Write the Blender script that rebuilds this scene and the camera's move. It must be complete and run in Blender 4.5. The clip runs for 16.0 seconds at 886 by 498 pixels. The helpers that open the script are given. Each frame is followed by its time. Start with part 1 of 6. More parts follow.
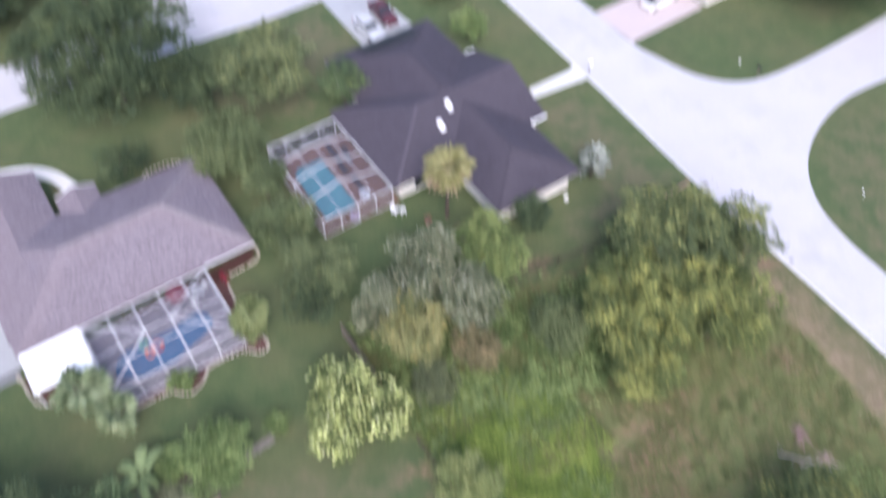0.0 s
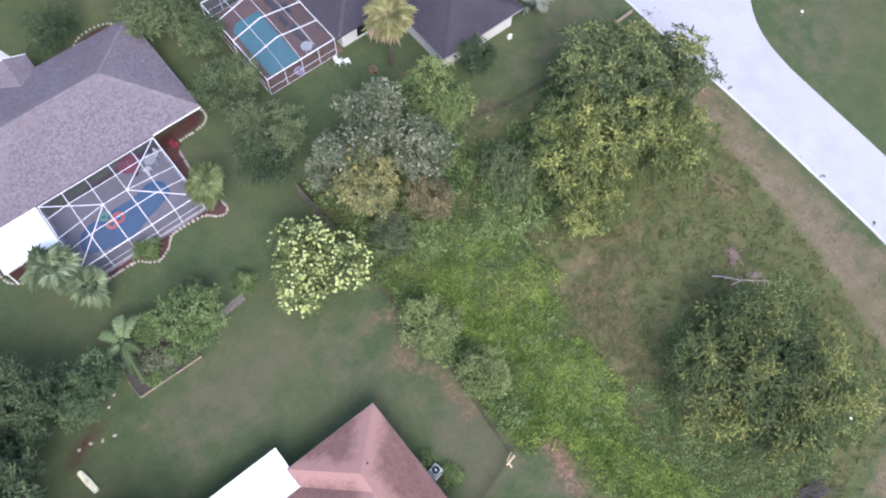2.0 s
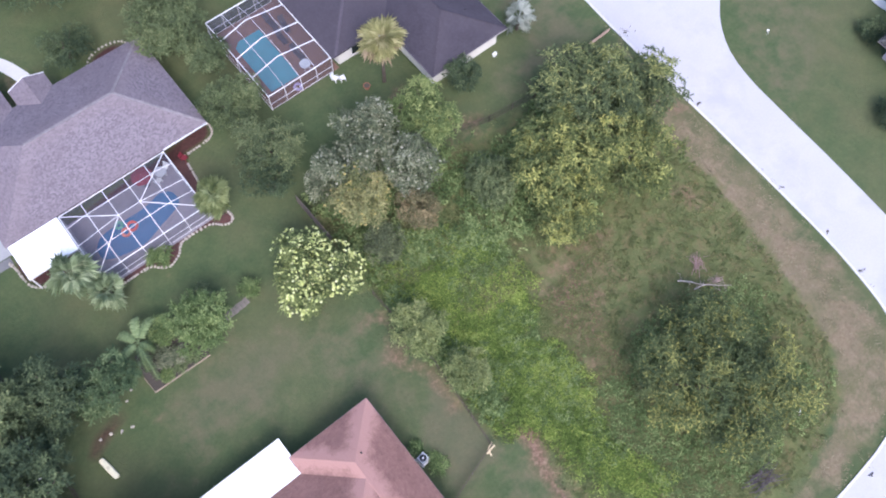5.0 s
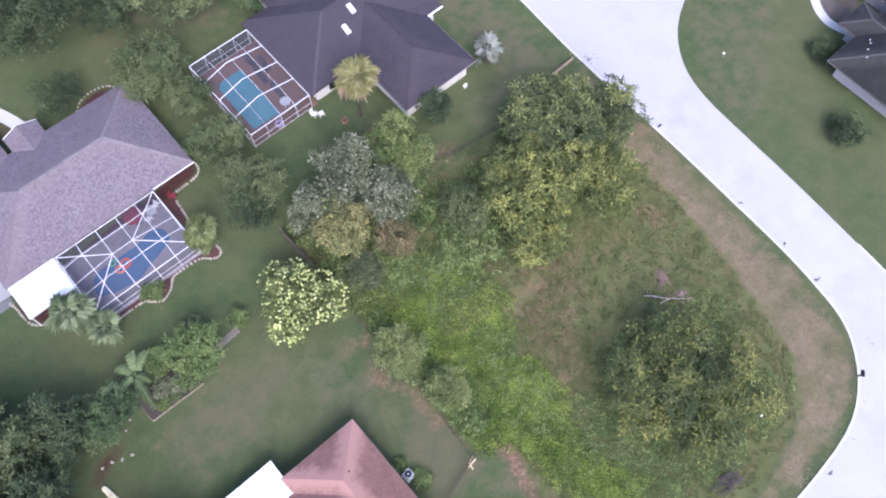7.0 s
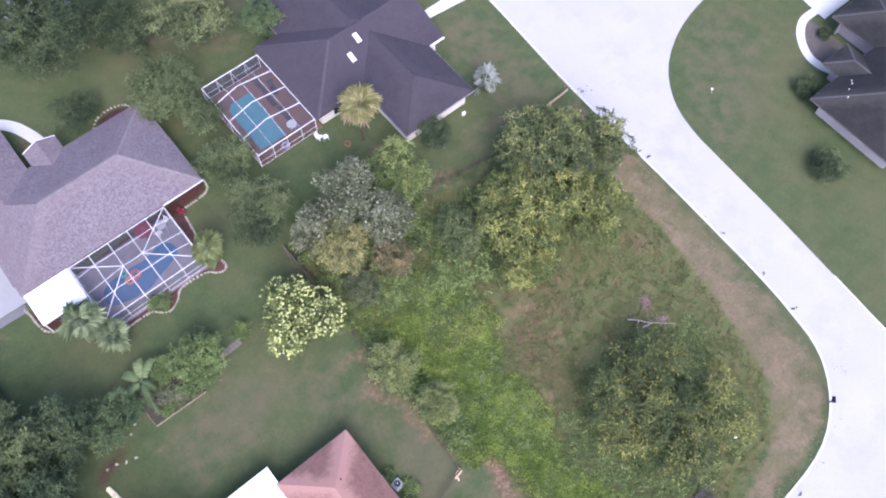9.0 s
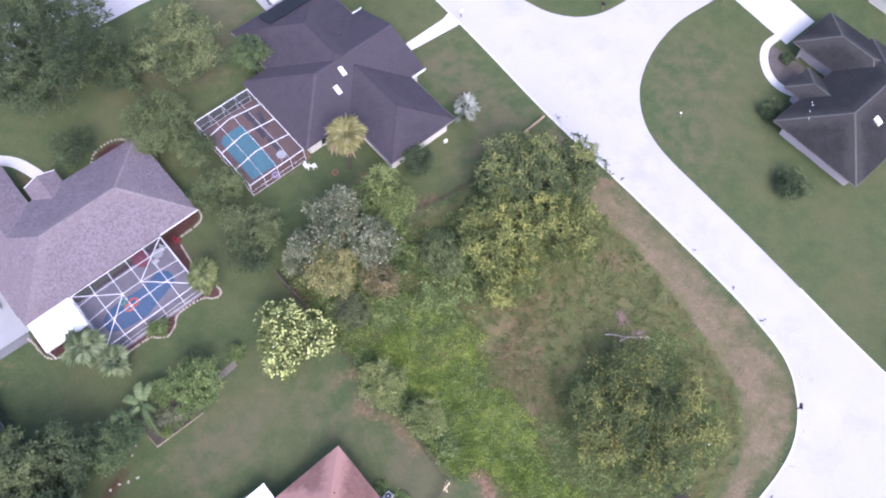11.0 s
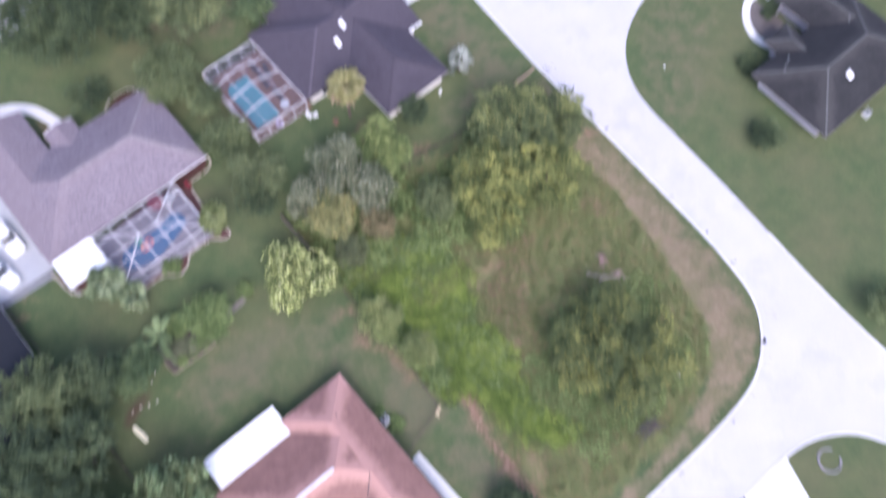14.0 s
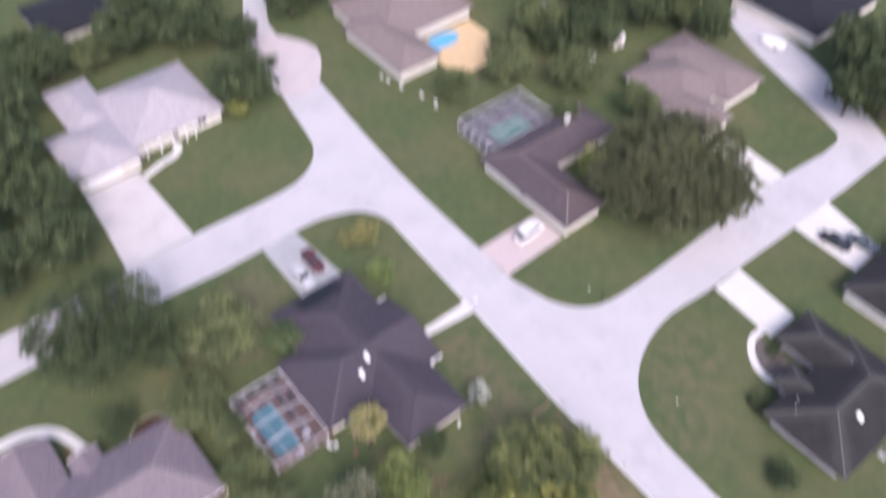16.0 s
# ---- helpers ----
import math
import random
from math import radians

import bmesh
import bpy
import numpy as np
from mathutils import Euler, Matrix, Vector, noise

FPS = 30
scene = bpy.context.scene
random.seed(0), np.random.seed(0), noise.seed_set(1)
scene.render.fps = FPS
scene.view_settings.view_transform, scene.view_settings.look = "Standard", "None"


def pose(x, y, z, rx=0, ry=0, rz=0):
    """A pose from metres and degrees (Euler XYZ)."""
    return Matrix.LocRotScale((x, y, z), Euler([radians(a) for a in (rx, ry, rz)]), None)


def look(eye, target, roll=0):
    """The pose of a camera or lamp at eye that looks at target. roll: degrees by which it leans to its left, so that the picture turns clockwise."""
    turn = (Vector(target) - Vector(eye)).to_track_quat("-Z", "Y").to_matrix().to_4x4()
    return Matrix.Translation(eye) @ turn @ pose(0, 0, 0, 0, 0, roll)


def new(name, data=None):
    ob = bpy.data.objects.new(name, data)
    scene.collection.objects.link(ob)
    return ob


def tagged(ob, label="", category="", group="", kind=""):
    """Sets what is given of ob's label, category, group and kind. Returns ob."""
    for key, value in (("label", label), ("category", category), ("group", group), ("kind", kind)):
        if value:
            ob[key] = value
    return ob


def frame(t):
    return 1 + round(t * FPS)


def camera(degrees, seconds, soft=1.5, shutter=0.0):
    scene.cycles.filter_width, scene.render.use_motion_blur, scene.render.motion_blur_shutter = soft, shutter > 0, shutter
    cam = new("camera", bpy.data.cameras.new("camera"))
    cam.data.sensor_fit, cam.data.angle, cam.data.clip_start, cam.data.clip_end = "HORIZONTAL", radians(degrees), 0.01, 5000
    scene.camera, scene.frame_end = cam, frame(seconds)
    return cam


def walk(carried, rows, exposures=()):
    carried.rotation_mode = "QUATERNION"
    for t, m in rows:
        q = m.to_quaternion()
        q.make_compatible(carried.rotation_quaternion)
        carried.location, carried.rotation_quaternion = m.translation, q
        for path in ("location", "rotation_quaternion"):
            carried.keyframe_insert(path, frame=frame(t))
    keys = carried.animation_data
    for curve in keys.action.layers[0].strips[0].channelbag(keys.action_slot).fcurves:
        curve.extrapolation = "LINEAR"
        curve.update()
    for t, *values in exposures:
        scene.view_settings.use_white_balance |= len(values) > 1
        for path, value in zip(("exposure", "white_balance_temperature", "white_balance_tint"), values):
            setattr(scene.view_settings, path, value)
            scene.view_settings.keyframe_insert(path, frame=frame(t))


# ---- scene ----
cam = camera(57.76, 16.0, soft=2.0, shutter=0.8)
PATH = [
    (0, -31.62, -21.13, 56.32, 37.71, -0.42, -34.07),
    (0.1, -31.53, -21.12, 56.37, 35.47, -0.56, -34.23),
    (0.2, -31.43, -21.11, 56.43, 34.61, -0.35, -34.67),
    (0.3, -31.34, -21.11, 56.48, 34.92, -0.04, -35.90),
    (0.4, -31.24, -21.10, 56.54, 34.87, 0.17, -37.25),
    (0.5, -31.15, -21.09, 56.59, 34.17, 0.15, -38.42),
    (0.7, -31.07, -21.17, 56.89, 31.20, 0.07, -40.42),
    (1, -30.95, -21.28, 57.33, 26.53, -0.13, -42.30),
    (1.5, -30.53, -20.60, 58.42, 24.97, -0.55, -40.55),
    (2, -30.33, -20.42, 59.48, 24.71, -0.77, -39.01),
    (2.5, -30.26, -20.51, 60.54, 24.91, -0.62, -39.53),
    (3, -30.28, -20.77, 61.52, 25.05, -0.56, -40.10),
    (5.5, -29.43, -21.23, 66.93, 22.91, -0.83, -38.86),
    (6, -29.00, -21.51, 68.06, 23.02, -0.61, -39.00),
    (6.5, -28.88, -21.71, 69.12, 23.78, -0.48, -40.51),
    (7, -28.78, -22.11, 70.07, 23.78, -0.46, -41.14),
    (7.5, -28.71, -22.43, 71.01, 22.99, -0.76, -39.78),
    (8, -28.53, -22.56, 72.01, 23.08, -0.84, -39.04),
    (8.5, -28.68, -22.93, 72.88, 24.67, -0.86, -39.79),
    (9, -28.61, -23.31, 73.87, 24.66, -0.82, -39.59),
    (11.5, -29.07, -24.88, 78.56, 26.20, -0.85, -41.12),
    (12, -29.12, -25.08, 79.49, 26.36, -0.86, -40.52),
    (12.5, -29.12, -25.41, 80.50, 26.69, -0.96, -39.73),
    (13, -29.17, -25.35, 81.50, 26.03, -1.07, -39.34),
    (13.5, -29.50, -25.82, 82.27, 26.79, -0.94, -40.10),
    (13.6, -29.65, -26.09, 82.46, 27.19, -0.87, -40.45),
    (13.7, -29.80, -26.37, 82.65, 27.10, -0.79, -40.76),
    (13.8, -29.94, -26.64, 82.84, 25.91, -0.79, -40.93),
    (13.9, -30.09, -26.92, 83.03, 23.94, -0.87, -40.88),
    (14, -30.24, -27.19, 83.22, 22.08, -0.97, -40.69),
    (14.1, -30.20, -27.04, 83.42, 20.38, -1.16, -40.34),
    (14.2, -30.16, -26.89, 83.61, 19.47, -1.29, -39.97),
    (14.3, -30.11, -26.75, 83.81, 18.98, -1.40, -39.60),
    (14.5, -30.03, -26.45, 84.20, 18.59, -1.58, -39.08),
    (14.8, -29.75, -25.77, 84.98, 18.33, -1.90, -38.06),
    (15, -29.56, -25.31, 85.50, 18.53, -2.02, -37.66),
    (15.1, -29.43, -24.98, 85.85, 19.80, -2.00, -37.75),
    (15.2, -29.29, -24.65, 86.20, 21.41, -1.99, -37.77),
    (15.3, -29.16, -24.33, 86.55, 23.64, -1.85, -37.95),
    (15.4, -29.02, -24.00, 86.90, 26.19, -1.77, -38.28),
    (15.5, -28.89, -23.67, 87.25, 28.84, -1.65, -38.53),
    (15.6, -28.76, -23.38, 87.65, 31.36, -1.57, -38.74),
    (15.7, -28.63, -23.10, 88.05, 33.83, -1.47, -39.04),
    (15.8, -28.50, -22.81, 88.45, 36.39, -1.44, -39.12),
    (16, -28.24, -22.24, 89.25, 41.10, -1.21, -39.42),
]
walk(cam, [(t, pose(x, y, z, a, b, c)) for t, x, y, z, a, b, c in PATH],
     exposures=[(0, 1.21, 5840, 16), (0.6, 1.16, 5790, 14), (1.5, 1.08, 5670, 14), (3, 1.11, 5670, 14), (6.5, 1.16, 5610, 20), (9, 1.21, 5650, 22), (12.5, 1.25, 5720, 24), (13.8, 1.25, 5690, 24), (14.5, 1.22, 5510, 16), (15, 1.21, 5490, 15), (15.5, 1.36, 5790, 17), (15.7, 1.1, 5960, 21), (16, 0.98, 6270, 24)])

# ---- light: a bright hazy sky with a wide soft sun ----
SUN_ELEVATION, SUN_AZIMUTH = radians(48), radians(205)
world = bpy.data.worlds.new("sky")
scene.world = world
world.use_nodes = True
sky_nodes = world.node_tree.nodes
sky = sky_nodes.new("ShaderNodeTexSky")
sky.sky_type, sky.sun_disc = "NISHITA", False
sky.sun_elevation, sky.sun_rotation = SUN_ELEVATION, SUN_AZIMUTH
sky.air_density, sky.dust_density, sky.ozone_density = 1.0, 4.0, 1.0
sky_nodes["Background"].inputs["Strength"].default_value = 0.15
world.node_tree.links.new(sky.outputs["Color"], sky_nodes["Background"].inputs["Color"])
sun_data = bpy.data.lights.new("sun", "SUN")
sun_data.energy, sun_data.angle, sun_data.color = 0.95, radians(26), (1.0, 0.96, 0.91)
sun = new("sun", sun_data)
sun_way = Vector((math.sin(SUN_AZIMUTH) * math.cos(SUN_ELEVATION), math.cos(SUN_AZIMUTH) * math.cos(SUN_ELEVATION), math.sin(SUN_ELEVATION)))
sun.matrix_world = look(sun_way * 200, (0, 0, 0))

# ---- materials ----
def shader(name):
    m = bpy.data.materials.new(name)
    m.use_nodes = True
    return m, m.node_tree.nodes, m.node_tree.links, m.node_tree.nodes["Principled BSDF"]


def ramp(nodes, links, source, stops):
    r = nodes.new("ShaderNodeValToRGB")
    while len(r.color_ramp.elements) < len(stops):
        r.color_ramp.elements.new(0.5)
    for e, (at, colour) in zip(r.color_ramp.elements, stops):
        e.position, e.color = at, (*colour, 1)
    links.new(source, r.inputs["Fac"])
    return r.outputs["Color"]


def grain(nodes, links, scale, detail=4.0, rough=0.6, stretch=None):
    c = nodes.new("ShaderNodeTexCoord")
    n = nodes.new("ShaderNodeTexNoise")
    n.inputs["Scale"].default_value, n.inputs["Detail"].default_value, n.inputs["Roughness"].default_value = scale, detail, rough
    source = c.outputs["Object"]
    if stretch:
        mp = nodes.new("ShaderNodeMapping")
        mp.inputs["Scale"].default_value = stretch
        links.new(source, mp.inputs["Vector"])
        source = mp.outputs["Vector"]
    links.new(source, n.inputs["Vector"])
    return n.outputs["Fac"]


def blend(nodes, links, a, b, fac, mode="MIX"):
    m = nodes.new("ShaderNodeMix")
    m.data_type, m.blend_type = "RGBA", mode
    for value, socket in ((fac, m.inputs[0]), (a, m.inputs[6]), (b, m.inputs[7])):
        if isinstance(value, (int, float)):
            socket.default_value = value
        elif isinstance(value, tuple):
            socket.default_value = (*value, 1)
        else:
            links.new(value, socket)
    return m.outputs[2]


def bump(nodes, links, bsdf, height, strength, distance):
    b = nodes.new("ShaderNodeBump")
    b.inputs["Strength"].default_value, b.inputs["Distance"].default_value = strength, distance
    links.new(height, b.inputs["Height"])
    links.new(b.outputs["Normal"], bsdf.inputs["Normal"])


def surface(name, dark, light, big=0.4, fine=8.0, rough=0.8, metal=0.0, relief=0.02, stain=None, stretch=None):
    """Two scales of variation between two tones, an optional stain, and fine relief."""
    m, n, l, b = shader(name)
    f = grain(n, l, fine, 5, 0.7, stretch)
    colour = blend(n, l, ramp(n, l, f, [(0.3, dark), (0.7, light)]), ramp(n, l, grain(n, l, big, 3), [(0.3, dark), (0.75, light)]), 0.5)
    if stain:
        colour = blend(n, l, colour, stain, ramp(n, l, grain(n, l, big * 0.6 + 0.05, 6, 0.65), [(0.52, (0, 0, 0)), (0.72, (0.7, 0.7, 0.7))]))
    l.new(colour, b.inputs["Base Color"])
    b.inputs["Roughness"].default_value, b.inputs["Metallic"].default_value = rough, metal
    bump(n, l, b, f, 0.5, relief)
    return m


def shingles(name, dark, light, stain, course=0.36, worn=None, most=0.9, streaks=0.35, ragged=False):
    """Roof shingles: rows of tabs with random tones, granules and streaky weathering."""
    m, n, l, b = shader(name)
    c = n.new("ShaderNodeTexCoord")
    mp = n.new("ShaderNodeMapping")
    mp.inputs["Scale"].default_value = (1 / course, 1 / course, 3.2 / course)
    l.new(c.outputs["Object"], mp.inputs["Vector"])
    v = n.new("ShaderNodeTexVoronoi")
    v.inputs["Scale"].default_value, v.inputs["Randomness"].default_value = 1.6, 0.75
    l.new(mp.outputs["Vector"], v.inputs["Vector"])
    tabs = ramp(n, l, v.outputs["Color"], [(0.15, dark), (0.85, light)])
    fine = grain(n, l, 14, 5, 0.75)
    colour = blend(n, l, tabs, ramp(n, l, fine, [(0.3, dark), (0.7, light)]), 0.4)
    colour = blend(n, l, colour, blend(n, l, tuple(0.8 * k for k in dark), tuple(1.15 * k for k in light), grain(n, l, 5.5, 3, 0.6, (1.0, 1.0, 2.2))), 0.4)
    colour = blend(n, l, colour, stain, ramp(n, l, grain(n, l, 0.22, 6, 0.62), [(0.45, (0, 0, 0)), (0.75, (0.6, 0.6, 0.6))]))
    streak = ramp(n, l, grain(n, l, 0.9, 4, 0.6, (1.0, 1.0, 0.25)), [(0.4, (0, 0, 0)), (0.8, (streaks, streaks, streaks))])
    colour = blend(n, l, colour, tuple(0.55 * k for k in dark), streak)
    if worn:
        a = n.new("ShaderNodeAttribute")
        a.attribute_name = "wear"
        add = n.new("ShaderNodeMath")
        add.operation = "MULTIPLY_ADD"
        l.new(grain(n, l, 0.9, 12, 0.78, (1.0, 1.0, 0.6)) if ragged else grain(n, l, 0.8, 6, 0.65), add.inputs[0])
        add.inputs[1].default_value = 1.7 if ragged else 0.8
        l.new(a.outputs["Fac"], add.inputs[2])
        half = n.new("ShaderNodeMath")
        half.operation = "MULTIPLY"
        l.new(add.outputs[0], half.inputs[0])
        half.inputs[1].default_value = 0.5 if ragged else 1.0
        rub = blend(n, l, worn, tuple(0.82 * k for k in worn), fine)
        colour = blend(n, l, colour, rub, ramp(n, l, half.outputs[0], [(0.56, (0, 0, 0)), (0.80, (most, most, most))] if ragged else [(0.60, (0, 0, 0)), (1.25, (most, most, most))]))
    l.new(colour, b.inputs["Base Color"])
    b.inputs["Roughness"].default_value = 0.85
    bump(n, l, b, v.outputs["Distance"], 0.6, 0.02)
    return m


def leaves(name, dark, light, tip=None):
    """Leaves whose tone changes from leaf to leaf and from clump to clump, with some light passing through; in tree
    crowns the clump tone also paints light from above.
    """
    m, n, l, b = shader(name)
    g = n.new("ShaderNodeNewGeometry")
    a = n.new("ShaderNodeAttribute")
    a.attribute_name = "clump"
    mixed = n.new("ShaderNodeMath")
    mixed.operation = "MULTIPLY_ADD"
    l.new(g.outputs["Random Per Island"], mixed.inputs[0])
    mixed.inputs[1].default_value = 0.45
    half = n.new("ShaderNodeMath")
    half.operation = "MULTIPLY"
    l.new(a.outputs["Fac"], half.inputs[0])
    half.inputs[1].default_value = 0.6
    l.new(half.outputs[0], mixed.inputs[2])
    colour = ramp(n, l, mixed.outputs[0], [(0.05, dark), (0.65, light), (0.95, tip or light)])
    l.new(colour, b.inputs["Base Color"])
    b.inputs["Roughness"].default_value, b.inputs["Specular IOR Level"].default_value = 0.7, 0.25
    t = n.new("ShaderNodeBsdfTranslucent")
    l.new(colour, t.inputs["Color"])
    s = n.new("ShaderNodeMixShader")
    s.inputs[0].default_value = 0.28
    l.new(b.outputs[0], s.inputs[1])
    l.new(t.outputs[0], s.inputs[2])
    l.new(s.outputs[0], n["Material Output"].inputs["Surface"])
    return m


def plain(name, colour, rough=0.5, metal=0.0, coat=0.0):
    m, n, l, b = shader(name)
    f = grain(n, l, 6.0, 5, 0.65)
    c = blend(n, l, tuple(0.82 * k for k in colour), tuple(min(1, 1.08 * k) for k in colour), ramp(n, l, f, [(0.3, (0, 0, 0)), (0.7, (1, 1, 1))]))
    l.new(c, b.inputs["Base Color"])
    b.inputs["Roughness"].default_value, b.inputs["Metallic"].default_value, b.inputs["Coat Weight"].default_value = rough, metal, coat
    return m


def screen_mesh(name, colour, clear):
    """Fine netting: a share of thread between clear holes."""
    m, n, l, b = shader(name)
    b.inputs["Base Color"].default_value, b.inputs["Roughness"].default_value = (*colour, 1), 0.7
    t = n.new("ShaderNodeBsdfTransparent")
    s = n.new("ShaderNodeMixShader")
    f = ramp(n, l, grain(n, l, 1.3, 3), [(0.3, (clear - 0.05,) * 3), (0.7, (clear + 0.05,) * 3)])
    l.new(f, s.inputs[0])
    l.new(b.outputs[0], s.inputs[1])
    l.new(t.outputs[0], s.inputs[2])
    l.new(s.outputs[0], n["Material Output"].inputs["Surface"])
    return m


def pool_water(name, colour):
    m, n, l, b = shader(name)
    f = grain(n, l, 1.5, 3)
    l.new(blend(n, l, tuple(0.8 * k for k in colour), colour, f), b.inputs["Base Color"])
    b.inputs["Roughness"].default_value, b.inputs["IOR"].default_value = 0.08, 1.33
    bump(n, l, b, grain(n, l, 3.0, 4), 0.25, 0.02)
    return m


def ground_cover():
    """Mown lawn, tall weeds, dry verge, bare soil and bark, mixed by weights laid over the sheet and broken up by noise."""
    m, n, l, b = shader("ground_cover")
    fine, mid, wide = grain(n, l, 3.2, 6, 0.75), grain(n, l, 0.55, 5, 0.6), grain(n, l, 0.085, 5, 0.6)
    lawn = blend(n, l, ramp(n, l, fine, [(0.3, (0.045, 0.069, 0.029)), (0.7, (0.092, 0.126, 0.054))]),
                 ramp(n, l, mid, [(0.3, (0.049, 0.078, 0.034)), (0.7, (0.108, 0.126, 0.057))]), 0.5)
    lawn = blend(n, l, lawn, (0.138, 0.124, 0.068), ramp(n, l, wide, [(0.42, (0, 0, 0)), (0.68, (0.5, 0.5, 0.5))]))
    weed = blend(n, l, ramp(n, l, fine, [(0.25, (0.040, 0.070, 0.022)), (0.5, (0.095, 0.145, 0.042)), (0.75, (0.150, 0.205, 0.066))]),
                 ramp(n, l, mid, [(0.3, (0.060, 0.095, 0.030)), (0.7, (0.135, 0.150, 0.062))]), 0.45)
    dry = blend(n, l, ramp(n, l, fine, [(0.3, (0.148, 0.116, 0.072)), (0.7, (0.262, 0.206, 0.138))]), (0.105, 0.112, 0.052),
                ramp(n, l, grain(n, l, 0.35, 6, 0.7), [(0.42, (0, 0, 0)), (0.66, (0.8, 0.8, 0.8))]))
    soil = ramp(n, l, grain(n, l, 2.2, 7, 0.75), [(0.32, (0.085, 0.090, 0.040)), (0.46, (0.155, 0.100, 0.066)), (0.62, (0.270, 0.175, 0.125)), (0.75, (0.36, 0.27, 0.20))])
    mottle = ramp(n, l, grain(n, l, 0.9, 6, 0.7), [(0.25, (0.074, 0.092, 0.034)), (0.46, (0.112, 0.130, 0.048)), (0.60, (0.165, 0.128, 0.064)), (0.76, (0.240, 0.148, 0.088))])
    rough_ground = blend(n, l, mottle, ramp(n, l, fine, [(0.3, (0.074, 0.098, 0.039)), (0.7, (0.165, 0.172, 0.076))]), 0.45)
    parched = blend(n, l, ramp(n, l, mid, [(0.3, (0.090, 0.104, 0.056)), (0.7, (0.134, 0.121, 0.071))]), ramp(n, l, fine, [(0.3, (0.078, 0.088, 0.047)), (0.7, (0.136, 0.130, 0.076))]), 0.4)
    bark = ramp(n, l, fine, [(0.3, (0.046, 0.024, 0.022)), (0.7, (0.108, 0.050, 0.045))])
    colour = lawn
    for kind, tone in (("parched", parched), ("lot", rough_ground), ("weed", weed), ("dry", dry), ("soil", soil), ("bark", bark)):
        a = n.new("ShaderNodeAttribute")
        a.attribute_name = kind
        add = n.new("ShaderNodeMath")
        add.operation = "MULTIPLY_ADD"
        l.new(mid, add.inputs[0])
        add.inputs[1].default_value = 0.0 if kind == "bark" else 0.9
        l.new(a.outputs["Fac"], add.inputs[2])
        lo = 0.4 if kind == "bark" else 0.75
        colour = blend(n, l, colour, tone, ramp(n, l, add.outputs[0], [(lo - (0.15 if kind == "soil" else 0), (0, 0, 0)), (lo + (0.55 if kind == "soil" else 0.42), (1, 1, 1))]))
    l.new(colour, b.inputs["Base Color"])
    b.inputs["Roughness"].default_value = 0.95
    b.inputs["Specular IOR Level"].default_value = 0.15
    bump(n, l, b, fine, 0.8, 0.12)
    return m


GROUND = ground_cover()
ROAD = surface("worn_pale_asphalt", (0.39, 0.382, 0.400), (0.48, 0.468, 0.486), 0.15, 6.0, 0.85, relief=0.01, stain=(0.34, 0.335, 0.352))
CONCRETE = surface("pale_concrete", (0.50, 0.49, 0.47), (0.64, 0.63, 0.61), 0.3, 7.0, 0.85, relief=0.008)
GREY_CONCRETE = surface("grey_concrete", (0.29, 0.30, 0.315), (0.37, 0.375, 0.385), 0.3, 7.0, 0.85, relief=0.008, stain=(0.24, 0.245, 0.255))
STONE = surface("edging_stone", (0.32, 0.28, 0.24), (0.54, 0.49, 0.43), 0.8, 12.0, 0.85)
PAVER = surface("brick_pavers", (0.115, 0.066, 0.050), (0.222, 0.128, 0.096), 0.8, 5.0, 0.8, relief=0.01)
DECK = surface("grey_pool_deck", (0.20, 0.185, 0.21), (0.28, 0.26, 0.29), 0.5, 6.0, 0.8, relief=0.008)
WALL = surface("pale_stucco", (0.58, 0.55, 0.52), (0.70, 0.68, 0.64), 0.5, 18.0, 0.9, relief=0.01)
WHITE = plain("white_painted_metal", (0.80, 0.80, 0.82), 0.4)
PATIO = plain("white_roof_panel", (0.86, 0.86, 0.86), 0.45)
DARK = plain("dark_metal", (0.03, 0.03, 0.035), 0.4, 0.6)
GLASS = plain("dark_window_glass", (0.02, 0.025, 0.03), 0.06, 0.0, 0.5)
SCREEN = screen_mesh("insect_screen", (0.10, 0.095, 0.125), 0.66)
TEAL_WATER = pool_water("teal_pool_water", (0.085, 0.30, 0.37))
BLUE_WATER = pool_water("blue_pool_water", (0.06, 0.165, 0.31))
BARK = surface("tree_bark", (0.05, 0.04, 0.03), (0.14, 0.11, 0.085), 1.0, 9.0, 0.9, relief=0.04, stretch=(1, 1, 0.2))
FENCE_WOOD = surface("grey_weathered_wood", (0.12, 0.095, 0.075), (0.24, 0.20, 0.165), 0.7, 9.0, 0.9)
ROOF_GREY = shingles("grey_brown_shingles", (0.046, 0.037, 0.044), (0.266, 0.227, 0.258), (0.142, 0.116, 0.130), course=0.30, worn=(0.225, 0.182, 0.192), most=0.25, streaks=0.10)
ROOF_PURPLE = shingles("dark_purple_shingles", (0.030, 0.025, 0.035), (0.060, 0.051, 0.067), (0.045, 0.038, 0.050), worn=(0.072, 0.061, 0.076), most=0.3)
ROOF_CHARCOAL = shingles("charcoal_shingles", (0.008, 0.008, 0.009), (0.029, 0.028, 0.029), (0.007, 0.007, 0.008), worn=(0.060, 0.057, 0.054), most=0.5, streaks=0.7, ragged=True)
ROOF_BROWN = shingles("pinkish_brown_shingles", (0.140, 0.072, 0.059), (0.262, 0.142, 0.118), (0.262, 0.145, 0.122), worn=(0.43, 0.245, 0.206), ragged=True)
ROOF_PALE = shingles("pale_lilac_shingles", (0.28, 0.262, 0.285), (0.41, 0.385, 0.41), (0.34, 0.32, 0.345))
